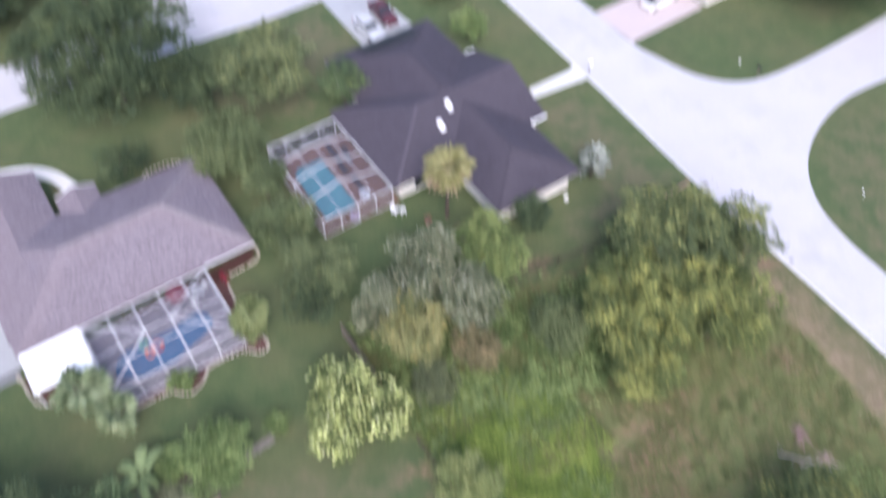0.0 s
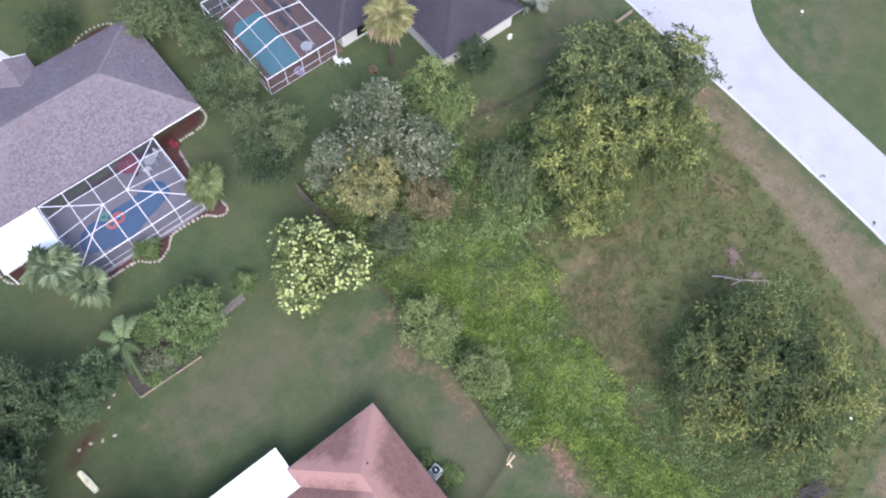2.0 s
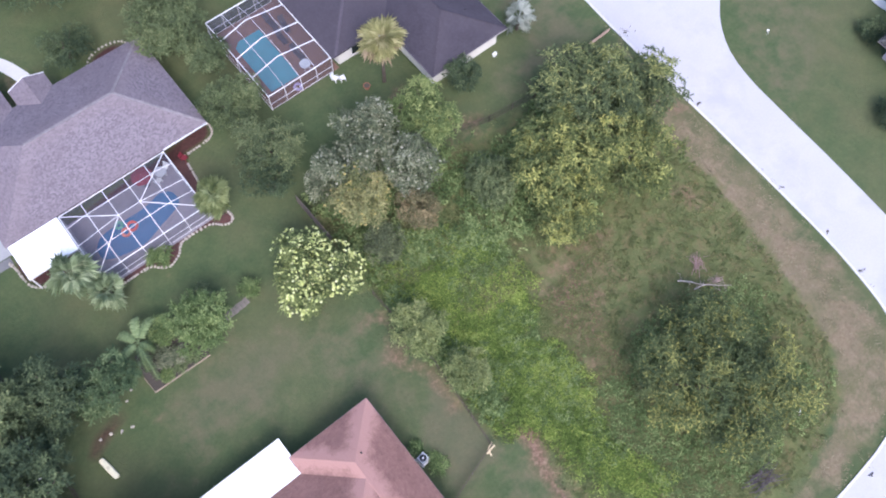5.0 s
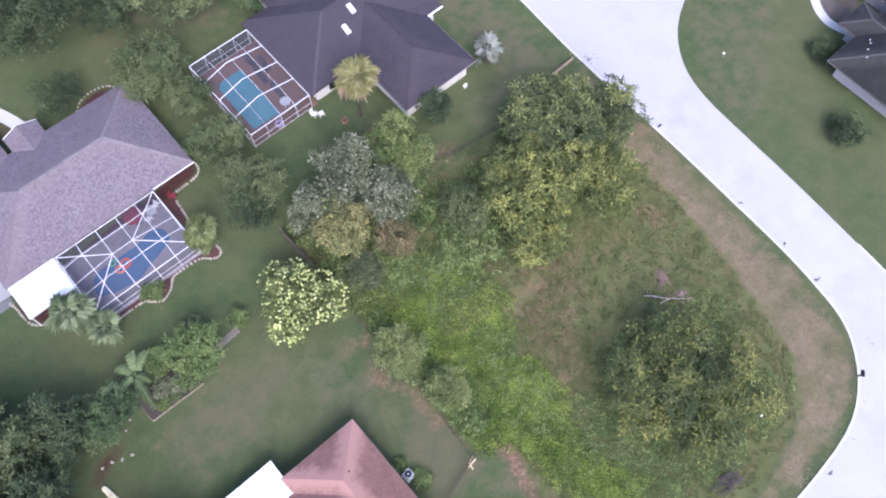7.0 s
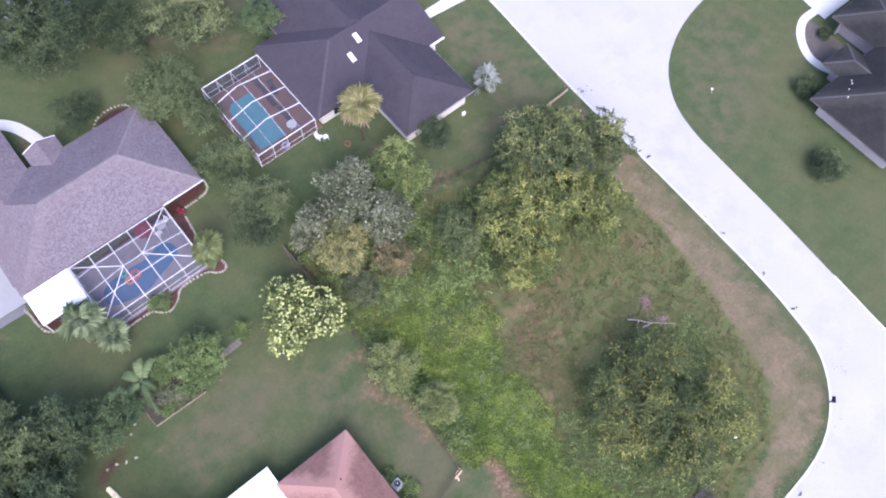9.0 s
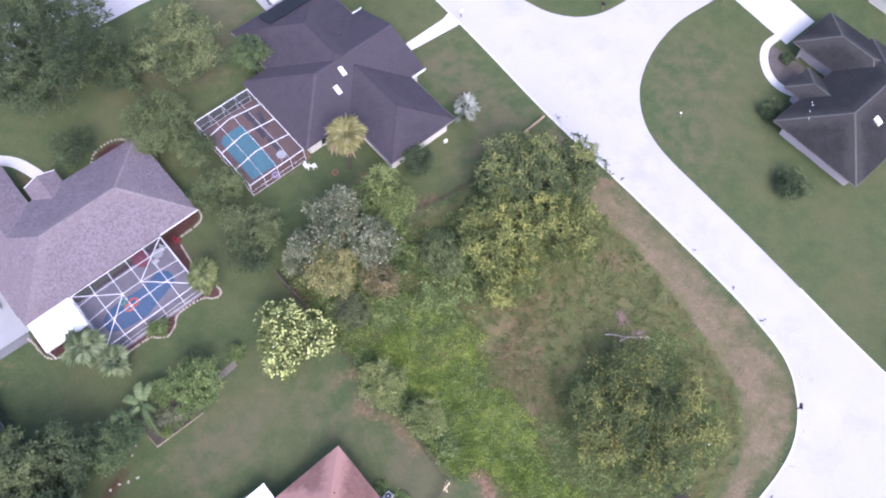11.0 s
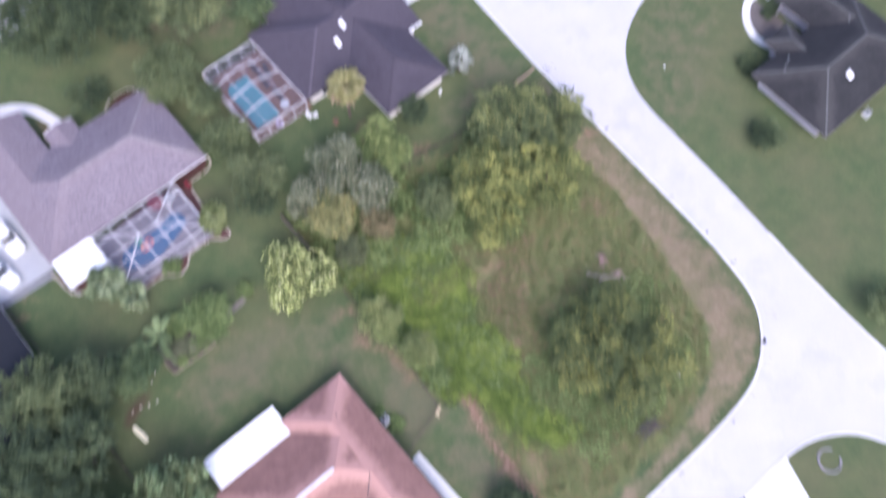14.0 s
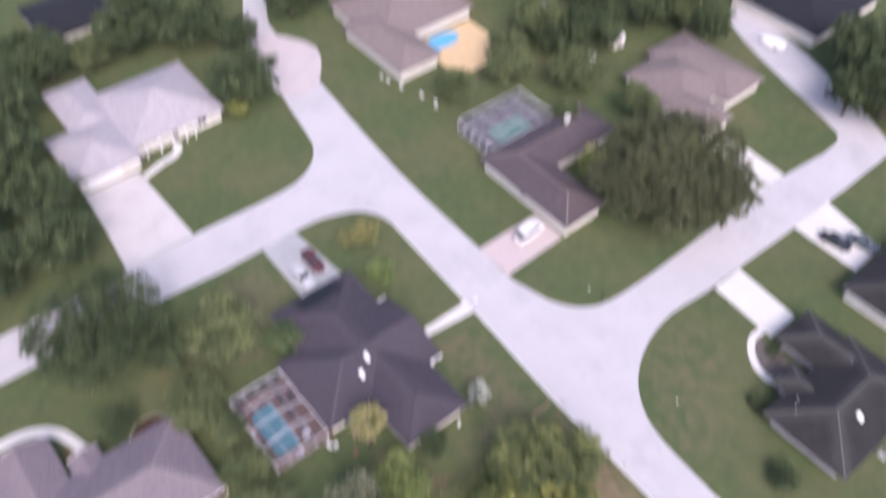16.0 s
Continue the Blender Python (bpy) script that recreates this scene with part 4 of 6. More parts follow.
def hipped_cage():
    """A hipped pool enclosure that leans on the grey house."""
    x0, x1, y0, y1, z, s = -36.1, -25.6, 15.6, 22.6, 2.25, 0.20
    c = thing("pool_enclosure", x0, y0, 0, 0, "white-framed hipped pool enclosure with dark screens", "pool enclosure")
    c.matrix_world = Matrix.Identity(4)
    mx, inset = (y1 - y0) / 2, (x1 - x0) * 0.4
    k = mx / inset
    height = lambda x, y: z + s * min((x - x0) * k, (x1 - x) * k, y - y0, y1 - y)
    xs, ys = [x0 + (x1 - x0) * i / 5 for i in range(6)], [y0 + (y1 - y0) * k for k in (0, 0.29, 0.5, 0.79, 1)]
    for y in (y0, y1):
        cage_frame(c, "top_rail", (x0, y, z), (x1, y, z), 0.11)
    for x in (x0, x1):
        cage_frame(c, "top_rail", (x, y0, z), (x, y1, z), 0.13)
    for x in xs[1:-1]:
        e = min(x - x0, x1 - x) * k
        knots = [y0, y0 + min(e, mx), y1 - min(e, mx), y1]
        for ya, yb in zip(knots, knots[1:]):
            if yb - ya > 0.05:
                cage_frame(c, "roof_beam", (x, ya, height(x, ya)), (x, yb, height(x, yb)), 0.10)
    for y in ys[1:-1]:
        e = min(y - y0, y1 - y)
        knots = [x0, x0 + e / k, x1 - e / k, x1]
        for xa, xb in zip(knots, knots[1:]):
            if xb - xa > 0.05:
                cage_frame(c, "purlin", (xa, y, height(xa, y)), (xb, y, height(xb, y)), 0.07)
    for x, y, tx in ((x0, y0, x0 + inset), (x0, y1, x0 + inset), (x1, y0, x1 - inset), (x1, y1, x1 - inset)):
        cage_frame(c, "hip_beam", (x, y, z), (tx, (y0 + y1) / 2, z + s * mx), 0.10)
    for x in xs:
        cage_frame(c, "post", (x, y0, 0.05), (x, y0, z), 0.09)
    for y in ys[1:]:
        for x in (x0, x1):
            cage_frame(c, "post", (x, y, 0.05), (x, y, z), 0.09)
    for zz in (0.12, 0.9):
        cage_frame(c, "side_rail", (x0, y0, zz), (x1, y0, zz), 0.06)
        cage_frame(c, "side_rail", (x1, y0, zz), (x1, y1, zz), 0.06)
        cage_frame(c, "side_rail", (x0, y0, zz), (x0, y1, zz), 0.06)
    bm = bmesh.new()
    ym = (y0 + y1) / 2
    o = [bm.verts.new((x, y, z - 0.02)) for x, y in ((x0, y0), (x1, y0), (x1, y1), (x0, y1))]
    a, b = bm.verts.new((x0 + inset, ym, z - 0.02 + s * mx)), bm.verts.new((x1 - inset, ym, z - 0.02 + s * mx))
    for f in ((o[0], o[1], b, a), (o[1], o[2], b), (o[2], o[3], a, b), (o[3], o[0], a)):
        bm.faces.new(f)
    part("roof_screen", bm, SCREEN, c, "dark insect screen")
    bm = bmesh.new()
    for p, q in (((x0, y0), (x1, y0)), ((x1, y0), (x1, y1)), ((x0, y0), (x0, y1))):
        bm.faces.new([bm.verts.new(v) for v in ((*p, 0.1), (*q, 0.1), (*q, z), (*p, z))])
    part("side_screen", bm, SCREEN, c, "dark insect screen")
    return c


def gabled_cage(label, x0, x1, y0, y1, z, rise, peak, bays, open_ends=True):
    """A pool enclosure whose beams break at a ridge that runs along y."""
    c = thing("pool_enclosure", x0, y0, 0, 0, label, "pool enclosure")
    c.matrix_world = Matrix.Identity(4)
    xp = x0 + (x1 - x0) * peak
    roof = lambda x: z + rise * ((x - x0) / (xp - x0) if x < xp else (x1 - x) / (x1 - xp))
    for x in (x0, x1):
        cage_frame(c, "top_rail", (x, y0, z), (x, y1, z), 0.13)
    for i in range(bays + 1):
        y = y0 + (y1 - y0) * i / bays
        if i in (0, bays):
            cage_frame(c, "top_rail", (x0, y, z), (x1, y, z), 0.14)
        else:
            cage_frame(c, "roof_beam", (x0, y, z), (xp, y, z + rise), 0.12)
            cage_frame(c, "roof_beam", (xp, y, z + rise), (x1, y, z), 0.12)
        cage_frame(c, "post", (x0, y, 0.05), (x0, y, z), 0.09)
    ya, yb = y0 + (y1 - y0) / bays, y1 - (y1 - y0) / bays
    for k in (0.25, 0.5, 0.75):
        x = x0 + (x1 - x0) * k
        cage_frame(c, "purlin", (x, ya, roof(x)), (x, yb, roof(x)), 0.05)
        for y, yi in ((y0, ya), (y1, yb)):
            cage_frame(c, "purlin", (x, y, z), (x, yi, roof(x)), 0.05)
            cage_frame(c, "post", (x, y, 0.05), (x, y, z), 0.08)
    for y in (y0, y1):
        cage_frame(c, "post", (x1, y, 0.05), (x1, y, z), 0.1)
        for zz in (0.12, 0.95):
            cage_frame(c, "side_rail", (x0, y, zz), (x1, y, zz), 0.06)
    for zz in (0.12, 0.95):
        cage_frame(c, "side_rail", (x0, y0, zz), (x0, y1, zz), 0.06)
    bm = bmesh.new()
    lo = [[bm.verts.new((x, y, roof(x) - 0.03 if y in (ya, yb) else z - 0.03)) for x in (x0, xp, x1)] for y in (y0, ya, yb, y1)]
    for r0, r1 in zip(lo, lo[1:]):
        for k in (0, 1):
            bm.faces.new((r0[k], r0[k + 1], r1[k + 1], r1[k]))
    part("roof_screen", bm, SCREEN, c, "dark insect screen")
    bm = bmesh.new()
    for p, q in (((x0, y0), (x1, y0)), ((x0, y1), (x1, y1)), ((x0, y0), (x0, y1))):
        bm.faces.new([bm.verts.new(v) for v in ((*p, 0.1), (*q, 0.1), (*q, z), (*p, z))])
    part("side_screen", bm, SCREEN, c, "dark insect screen")
    return c


hipped_cage()
gabled_cage("white-framed pool enclosure with a peaked screen roof", -14.9, -7.75, 21.6, 32.4, 2.25, 0.8, 0.42, 4)
gabled_cage("white-framed screened porch on the brown house", -31.0, -25.2, -28.4, -24.75, 2.2, 0.35, 0.5, 2)
gabled_cage("grey screened pool enclosure behind the umber house", 41.4, 55.4, 46.6, 55.6, 2.4, 0.9, 0.5, 5)


# ---- pools and their decks ----
def pool(label, outline, deck, deck_material, water, group=""):
    bm = bmesh.new()
    slab(bm, deck, -0.1, 0.05)
    solid("pool_deck", bm, deck_material, "paved deck round a swimming pool", "pool deck", "structure")
    p = tagged(new("swimming_pool"), label, "swimming pool")
    bm = bmesh.new()
    slab(bm, outline, 0.0, 0.062)
    part("water", bm, water, p)
    bm = bmesh.new()
    line = outline + outline[:2]
    strip(bm, line, 0.28, 0.0, 0.09)
    part("coping", bm, deck_material, p, "stone coping in the deck's colour")


pool("rectangular teal swimming pool with clipped corners", [(-13.95, 23.2), (-10.75, 23.1), (-10.5, 23.4), (-10.45, 30.2), (-10.7, 30.45), (-13.1, 30.45), (-13.9, 29.7)],
     [(-14.9, 21.6), (-7.0, 21.6), (-7.0, 32.5), (-14.9, 32.5)], PAVER, TEAL_WATER)
pool("curved blue swimming pool", rounded([(-35.2, 17.8), (-33.6, 17.1), (-31.4, 16.9), (-29.6, 17.5), (-28.3, 17.9), (-26.95, 18.6), (-26.9, 20.0), (-28.0, 20.7), (-29.8, 20.3), (-32.0, 20.3), (-34.2, 20.2), (-35.3, 19.2)], 5),
     [(-36.3, 15.4), (-25.4, 15.4), (-25.4, 22.9), (-36.3, 22.9)], DECK, BLUE_WATER)
pool("green-tinted rectangular swimming pool", [(45.0, 48.0), (52.5, 48.0), (52.5, 52.6), (45.0, 52.6)], [(41.3, 46.2), (55.5, 46.2), (55.5, 55.7), (41.3, 55.7)], surface("dark_pool_deck", (0.09, 0.085, 0.095), (0.15, 0.14, 0.155), 0.5, 6.0, 0.8), pool_water("green_pool_water", (0.14, 0.34, 0.28)))
pool("small bright blue swimming pool", rounded([(52.6, 76.0), (57, 75.4), (59.6, 76.6), (59.0, 79.0), (54, 79.4)], 5), [(51.2, 66.8), (64.6, 66.8), (64.6, 79.8), (51.2, 79.8)], surface("sandy_pool_deck", (0.50, 0.36, 0.20), (0.62, 0.46, 0.27), 0.5, 6.0, 0.8), pool_water("bright_pool_water", (0.12, 0.42, 0.70)))

# ---- cars ----
RUBBER = plain("tyre_rubber", (0.025, 0.025, 0.025), 0.85)
STEEL = plain("wheel_alloy", (0.45, 0.45, 0.47), 0.35, 0.8)
LAMP_GLASS = plain("lamp_glass", (0.6, 0.6, 0.62), 0.15)
TAIL_GLASS = plain("tail_lamp_glass", (0.35, 0.02, 0.02), 0.2)


def paint(name, colour):
    return plain(name, colour, 0.25, 0.1, 0.6)


def profile_body(bm, stations, width):
    """A body lofted along x: each station is (x, half width share, low z, shoulder z, top z)."""
    rings = []
    for x, k, lo, sh, top in stations:
        w = width / 2 * k
        ring = [(x, -w * 0.92, lo), (x, -w, lo + 0.15), (x, -w, sh), (x, -w * 0.80, top), (x, 0, top + 0.03), (x, w * 0.80, top), (x, w, sh), (x, w, lo + 0.15), (x, w * 0.92, lo)]
        rings.append([bm.verts.new(p) for p in ring])
    for r0, r1 in zip(rings, rings[1:]):
        for i in range(len(r0)):
            bm.faces.new((r0[i], r0[(i + 1) % 9], r1[(i + 1) % 9], r1[i]))
    bm.faces.new(rings[0][::-1])
    bm.faces.new(rings[-1])


def car(x, y, turn, colour, label, kind="sedan", category="car"):
    c = thing("car" if kind != "van" else "van", x, y, 0.03, turn, label, category)
    van = kind == "van"
    L, Wd = (5.4, 1.95) if van else (4.7, 1.82)
    h, roof = L / 2, (1.95 if van else 1.45)
    deck = 1.0 if van else 0.92
    bm = bmesh.new()
    profile_body(bm, [(-h, 0.86, 0.35, 0.70, deck - 0.08), (-h + 0.25, 0.97, 0.25, 0.75, deck), (-h + 1.2, 1, 0.22, 0.78, deck + 0.02), (h - 1.6, 1, 0.22, 0.76, deck), (h - 0.5, 0.97, 0.24, 0.70, deck - 0.14), (h, 0.82, 0.35, 0.58, deck - 0.30)], Wd)
    body = part("body", bm, colour, c, smooth=False)
    front = h - (1.15 if van else 1.55)
    rear = -h + (0.25 if van else 0.75)
    bm = bmesh.new()
    profile_body(bm, [(rear, 0.80, deck - 0.1, deck, deck + 0.05), (rear + 0.45, 0.86, deck - 0.1, deck + 0.1, roof - 0.08), (front - 0.75, 0.86, deck - 0.1, deck + 0.1, roof - 0.06), (front, 0.80, deck - 0.1, deck, deck + 0.02)], Wd)
    part("cabin_glass", bm, GLASS, c, "dark tinted glass")
    bm = bmesh.new()
    profile_body(bm, [(rear + 0.42, 0.78, roof - 0.12, roof - 0.08, roof - 0.04), (rear + 0.7, 0.80, roof - 0.12, roof - 0.06, roof), (front - 1.1, 0.80, roof - 0.12, roof - 0.06, roof), (front - 0.7, 0.78, roof - 0.12, roof - 0.08, roof - 0.05)], Wd)
    part("car_roof", bm, colour, c)
    for sx in (-h + 0.9, h - 0.95):
        for sy in (-1, 1):
            bm = bmesh.new()
            tube(bm, [(0, -0.11, 0), (0, 0.11, 0)], [0.32, 0.32], 14)
            wheel = part("tyre", bm, RUBBER, c)
            wheel.location = (sx, sy * (Wd / 2 - 0.1), 0.30)
            bm = bmesh.new()
            tube(bm, [(0, -0.118, 0), (0, 0.118, 0)], [0.20, 0.20], 10)
            part("rim", bm, STEEL, wheel, "alloy rim")
    for sy in (-1, 1):
        bm = bmesh.new()
        box(bm, h - 0.16, h - 0.02, sy * Wd * 0.36 - 0.16, sy * Wd * 0.36 + 0.16, 0.55, 0.66)
        part("headlight", bm, LAMP_GLASS, c)
        bm = bmesh.new()
        box(bm, -h - 0.01, -h + 0.1, sy * Wd * 0.36 - 0.14, sy * Wd * 0.36 + 0.14, 0.66, 0.80)
        part("tail_light", bm, TAIL_GLASS, c)
        bm = bmesh.new()
        box(bm, front - 0.45, front - 0.28, sy * (Wd / 2 + 0.09) - 0.09, sy * (Wd / 2 + 0.09) + 0.09, deck, deck + 0.13)
        part("mirror", bm, colour, c)
    return c


WHITE_PAINT = paint("white_car_paint", (0.80, 0.80, 0.80))
car(-43.2, 29.3, -86, WHITE_PAINT, "white sedan parked on the concrete court")
car(-45.8, 26.3, -76, WHITE_PAINT, "white hatchback parked on the concrete court")
car(3.4, 44.6, -88, paint("silver_paint", (0.55, 0.56, 0.58)), "silver sedan parked on the driveway")
car(6.2, 46.2, -92, paint("dark_red_paint", (0.10, 0.03, 0.035)), "dark red car parked on the driveway")
car(34.6, 30.9, 4, WHITE_PAINT, "white van parked on the pinkish driveway", "van", "van")
car(1.8, -50.0, -84, paint("dark_blue_paint", (0.04, 0.06, 0.12)), "dark blue car parked on the white driveway")
car(69.5, 1.0, -80, paint("black_paint", (0.02, 0.02, 0.025)), "black car parked on the white driveway")
car(72.4, -1.8, -80, paint("grey_paint", (0.10, 0.12, 0.14)), "dark grey car parked on the white driveway")


# ---- garden edging ----
def edging(line, step, size, label, seed):
    """A row of single stones along a bed."""
    rng = random.Random(seed)
    e = tagged(new("stone_edging"), label, "garden edging")
    shapes = []
    for k in range(5):
        bm = bmesh.new()
        bmesh.ops.create_icosphere(bm, subdivisions=1, radius=0.5)
        for v in bm.verts:
            v.co *= 0.85 + 0.3 * rng.random()
        shapes.append(mesh_of("stone", bm, STONE, True))
    pts = [Vector(p) for p in rounded(line, 8, False)]
    gone = 0.0
    for a, b in zip(pts, pts[1:]):
        gone += (b - a).length
        if gone >= step:
            gone = 0.0
            s = new("stone", shapes[rng.randrange(5)])
            s.parent = e
            s.matrix_local = pose(b.x, b.y, 0.06, 0, 0, rng.uniform(0, 360)) @ Matrix.Diagonal((size * rng.uniform(0.8, 1.2), size * rng.uniform(0.7, 1.0), size * 0.6, 1))
    return e


edging([(-20.6, 24.4), (-20.6, 23.4), (-21.1, 22.8), (-22.0, 22.6), (-24.1, 22.5)], 0.24, 0.34, "row of pale stones round a bark bed", 1)
edging([(-24.3, 21.9), (-24.4, 21.0), (-24.6, 19.0), (-24.6, 17.4), (-24.2, 15.6), (-24.1, 14.5), (-24.5, 14.1), (-25.2, 14.3), (-26.0, 15.0), (-27.6, 15.2), (-29.0, 15.1), (-29.8, 14.3), (-30.9, 13.8), (-31.7, 14.2), (-32.3, 14.8), (-33.4, 14.9), (-35.5, 14.9)], 0.24, 0.32, "winding row of pale stones beside the pool", 2)
edging([(-41.9, 23.0), (-41.6, 21.9), (-41.5, 20.5), (-41.2, 19.5), (-40.4, 18.9), (-39.2, 18.6)], 0.28, 0.32, "row of pale stones beside the patio", 3)
edging([(-21.6, 36.6), (-22.2, 37.6), (-23.7, 38.1), (-25.4, 37.8), (-26.6, 36.6)], 0.28, 0.32, "row of pale stones behind the house", 4)
edging([(-44.0, 3.9), (-42.9, 4.4), (-41.4, 3.8), (-40.2, 3.6)], 0.75, 0.34, "scattered pale stones edging a bark bed", 5)
edging([(-41.0, 5.2), (-39.4, 6.2), (-38.6, 7.4)], 0.9, 0.3, "scattered pale stones by the shrubs", 6)


# ---- fences ----
# posts, rails and netting coloured darker to take in the fence's shadow line
FENCE_POST = surface("dark_fence_wood", (0.06, 0.045, 0.035), (0.13, 0.10, 0.08), 0.7, 9.0, 0.9)
WIRE = screen_mesh("fence_netting", (0.03, 0.028, 0.025), 0.80)


def wire_fence(points, label, height=1.1):
    f = tagged(new("wire_fence"), label, "fence")
    for a, b in zip(points, points[1:]):
        a, b = Vector((*a, 0)), Vector((*b, 0))
        n = max(1, round((b - a).length / 2.4))
        for i in range(n + 1):
            p = a.lerp(b, i / n)
            bm = bmesh.new()
            tube(bm, [(p.x, p.y, -0.1), (p.x, p.y, height)], [0.04, 0.035], 6)
            part("post", bm, FENCE_POST, f)
        bm = bmesh.new()
        bm.faces.new([bm.verts.new(v) for v in (a + Vector((0, 0, 0.05)), b + Vector((0, 0, 0.05)), b + Vector((0, 0, height - 0.05)), a + Vector((0, 0, height - 0.05)))])
        part("mesh_panel", bm, WIRE, f, "wire netting coloured dark for the fence's shadow line")
        for z in (0.15, 0.6, height - 0.05):
            bm = bmesh.new()
            bar(bm, a + Vector((0, 0, z)), b + Vector((0, 0, z)), 0.03)
            part("rail", bm, FENCE_POST, f)
    return f


wire_fence([(-18.7, 0.6), (-18.4, -7.6), (-19.1, -15.7), (-24.4, -17.2)], "low wire and post fence round a back lawn")
wire_fence([(-46.8, 4.8), (-46.7, -3.0)], "grey rail fence beside the trees")
wire_fence([(-47.4, 23.2), (-47.0, 14.4), (-47.0, 8.4)], "grey rail fence along a dark-roofed house")
wire_fence([(-2.8, 8.7), (0.5, 7.7), (5.8, 7.1), (13.2, 8.1)], "dark wire fence between two lots below the trees")


def board_fence(a, b, height, label, material=None):
    f = tagged(new("board_fence"), label, "fence")
    a, b = Vector((*a, 0)), Vector((*b, 0))
    d = (b - a).normalized()
    n = int((b - a).length / 0.16)
    turn = math.degrees(math.atan2(d.y, d.x))
    bm = bmesh.new()
    box(bm, 0, 0.145, -0.012, 0.012, 0, 1)
    board = mesh_of("board", bm, material or FENCE_WOOD)
    rng = random.Random(n)
    for i in range(n):
        p = a + d * (i * 0.16)
        o = new("board", board)
        o.parent = f
        o.matrix_local = pose(p.x, p.y, 0.02, 0, rng.uniform(-1, 1), turn) @ Matrix.Diagonal((1, 1, height * rng.uniform(0.96, 1.03), 1))
    for z in (0.25, height - 0.25):
        bm = bmesh.new()
        off = Vector((-d.y, d.x, 0)) * 0.04
        bar(bm, a + off + Vector((0, 0, z)), b + off + Vector((0, 0, z)), 0.05, 0.08)
        part("rail", bm, material or FENCE_WOOD, f)
    return f


board_fence((-18.7, 12.0), (-18.6, 6.6), 1.7, "weathered board fence in the thicket")
PALE_WOOD = surface("pinkish_timber", (0.34, 0.24, 0.19), (0.48, 0.36, 0.29), 0.7, 9.0, 0.85)
board_fence((16.9, 8.3), (13.4, 8.2), 0.6, "short low timber fence beside the kerb", PALE_WOOD)


# ---- small things on the lawns ----
BED_WOOD = surface("sun_bleached_timber", (0.24, 0.19, 0.14), (0.38, 0.31, 0.24), 0.7, 9.0, 0.85)


def raised_bed():
    b = tagged(new("raised_bed"), "timber-edged raised bed with leafy plants", "raised bed")
    for a, c in (((-37.8, 4.9), (-32.6, 4.8)), ((-37.8, 4.9), (-37.9, 6.5))):
        bm = bmesh.new()
        bar(bm, (*a, 0.12), (*c, 0.12), 0.05, 0.25)
        part("timber", bm, BED_WOOD, b)
    bm = bmesh.new()
    slab(bm, [(-37.75, 4.95), (-32.8, 4.85), (-31.8, 6.0), (-31.2, 8.4), (-37.6, 8.6), (-37.85, 6.5)], 0.0, 0.14)
    part("soil", bm, surface("damp_soil", (0.038, 0.032, 0.026), (0.085, 0.070, 0.055)), b, "dark damp soil")


raised_bed()


def stepping_stones():
    s = tagged(new("stepping_stones"), "grey stepping stones between two shrubs", "stepping stones")
    path_stone = surface("mossy_stone", (0.12, 0.105, 0.09), (0.22, 0.195, 0.17), 0.8, 9.0, 0.9)
    for i in range(6):
        bm = bmesh.new()
        box(bm, -0.19, 0.19, -0.33, 0.33, 0, 0.06, pose(0, 0, 0, 0, 0, 4 * (i % 3) - 4))
        o = part("stone", bm, path_stone, s)
        o.location = (-29.6 + 0.40 * i, 6.78 + 0.04 * (i % 2) + 0.03 * i, 0)


stepping_stones()


def kayak(x, y, turn):
    k = thing("kayak", x, y, 0.0, turn, "cream plastic kayak lying on the lawn", "kayak")
    bm = bmesh.new()
    profile_body(bm, [(-1.05, 0.5, 0.12, 0.2, 0.25), (-0.95, 0.88, 0.03, 0.18, 0.28), (0, 1.0, 0.0, 0.2, 0.30), (0.95, 0.88, 0.03, 0.18, 0.28), (1.05, 0.5, 0.12, 0.2, 0.25)], 0.54)
    part("hull", bm, plain("cream_plastic", (0.80, 0.74, 0.52), 0.4), k)
    bm = bmesh.new()
    tube(bm, [(-0.05, 0, 0.29), (-0.05, 0, 0.34)], [0.15, 0.15], 12)
    part("cockpit", bm, plain("cream_seat", (0.62, 0.56, 0.38), 0.6), k)


kayak(-43.8, 1.9, -80)


def air_conditioner(x, y, turn):
    a = thing("air_conditioner", x, y, 0, turn, "grey air-conditioning unit on a pad beside the wall", "air conditioner")
    bm = bmesh.new()
    box(bm, -0.45, 0.45, -0.45, 0.45, -0.02, 0.08)
    part("pad", bm, CONCRETE, a)
    bm = bmesh.new()
    vs = box(bm, -0.36, 0.36, -0.36, 0.36, 0.08, 0.8)
    bmesh.ops.bevel(bm, geom=bm.edges[:], offset=0.04, segments=2, affect="EDGES")
    part("casing", bm, plain("grey_casing", (0.42, 0.44, 0.46), 0.5), a)
    bm = bmesh.new()
    tube(bm, [(0, 0, 0.8), (0, 0, 0.825)], [0.29, 0.29], 18)
    part("fan_grille", bm, DARK, a, "dark round fan grille")
    bm = bmesh.new()
    tube(bm, [(0, 0, 0.825), (0, 0, 0.85)], [0.09, 0.09], 12)
    part("hub", bm, LAMP_GLASS, a)


air_conditioner(-24.05, -13.1, 8)
air_conditioner(43.4, -22.3, 0)


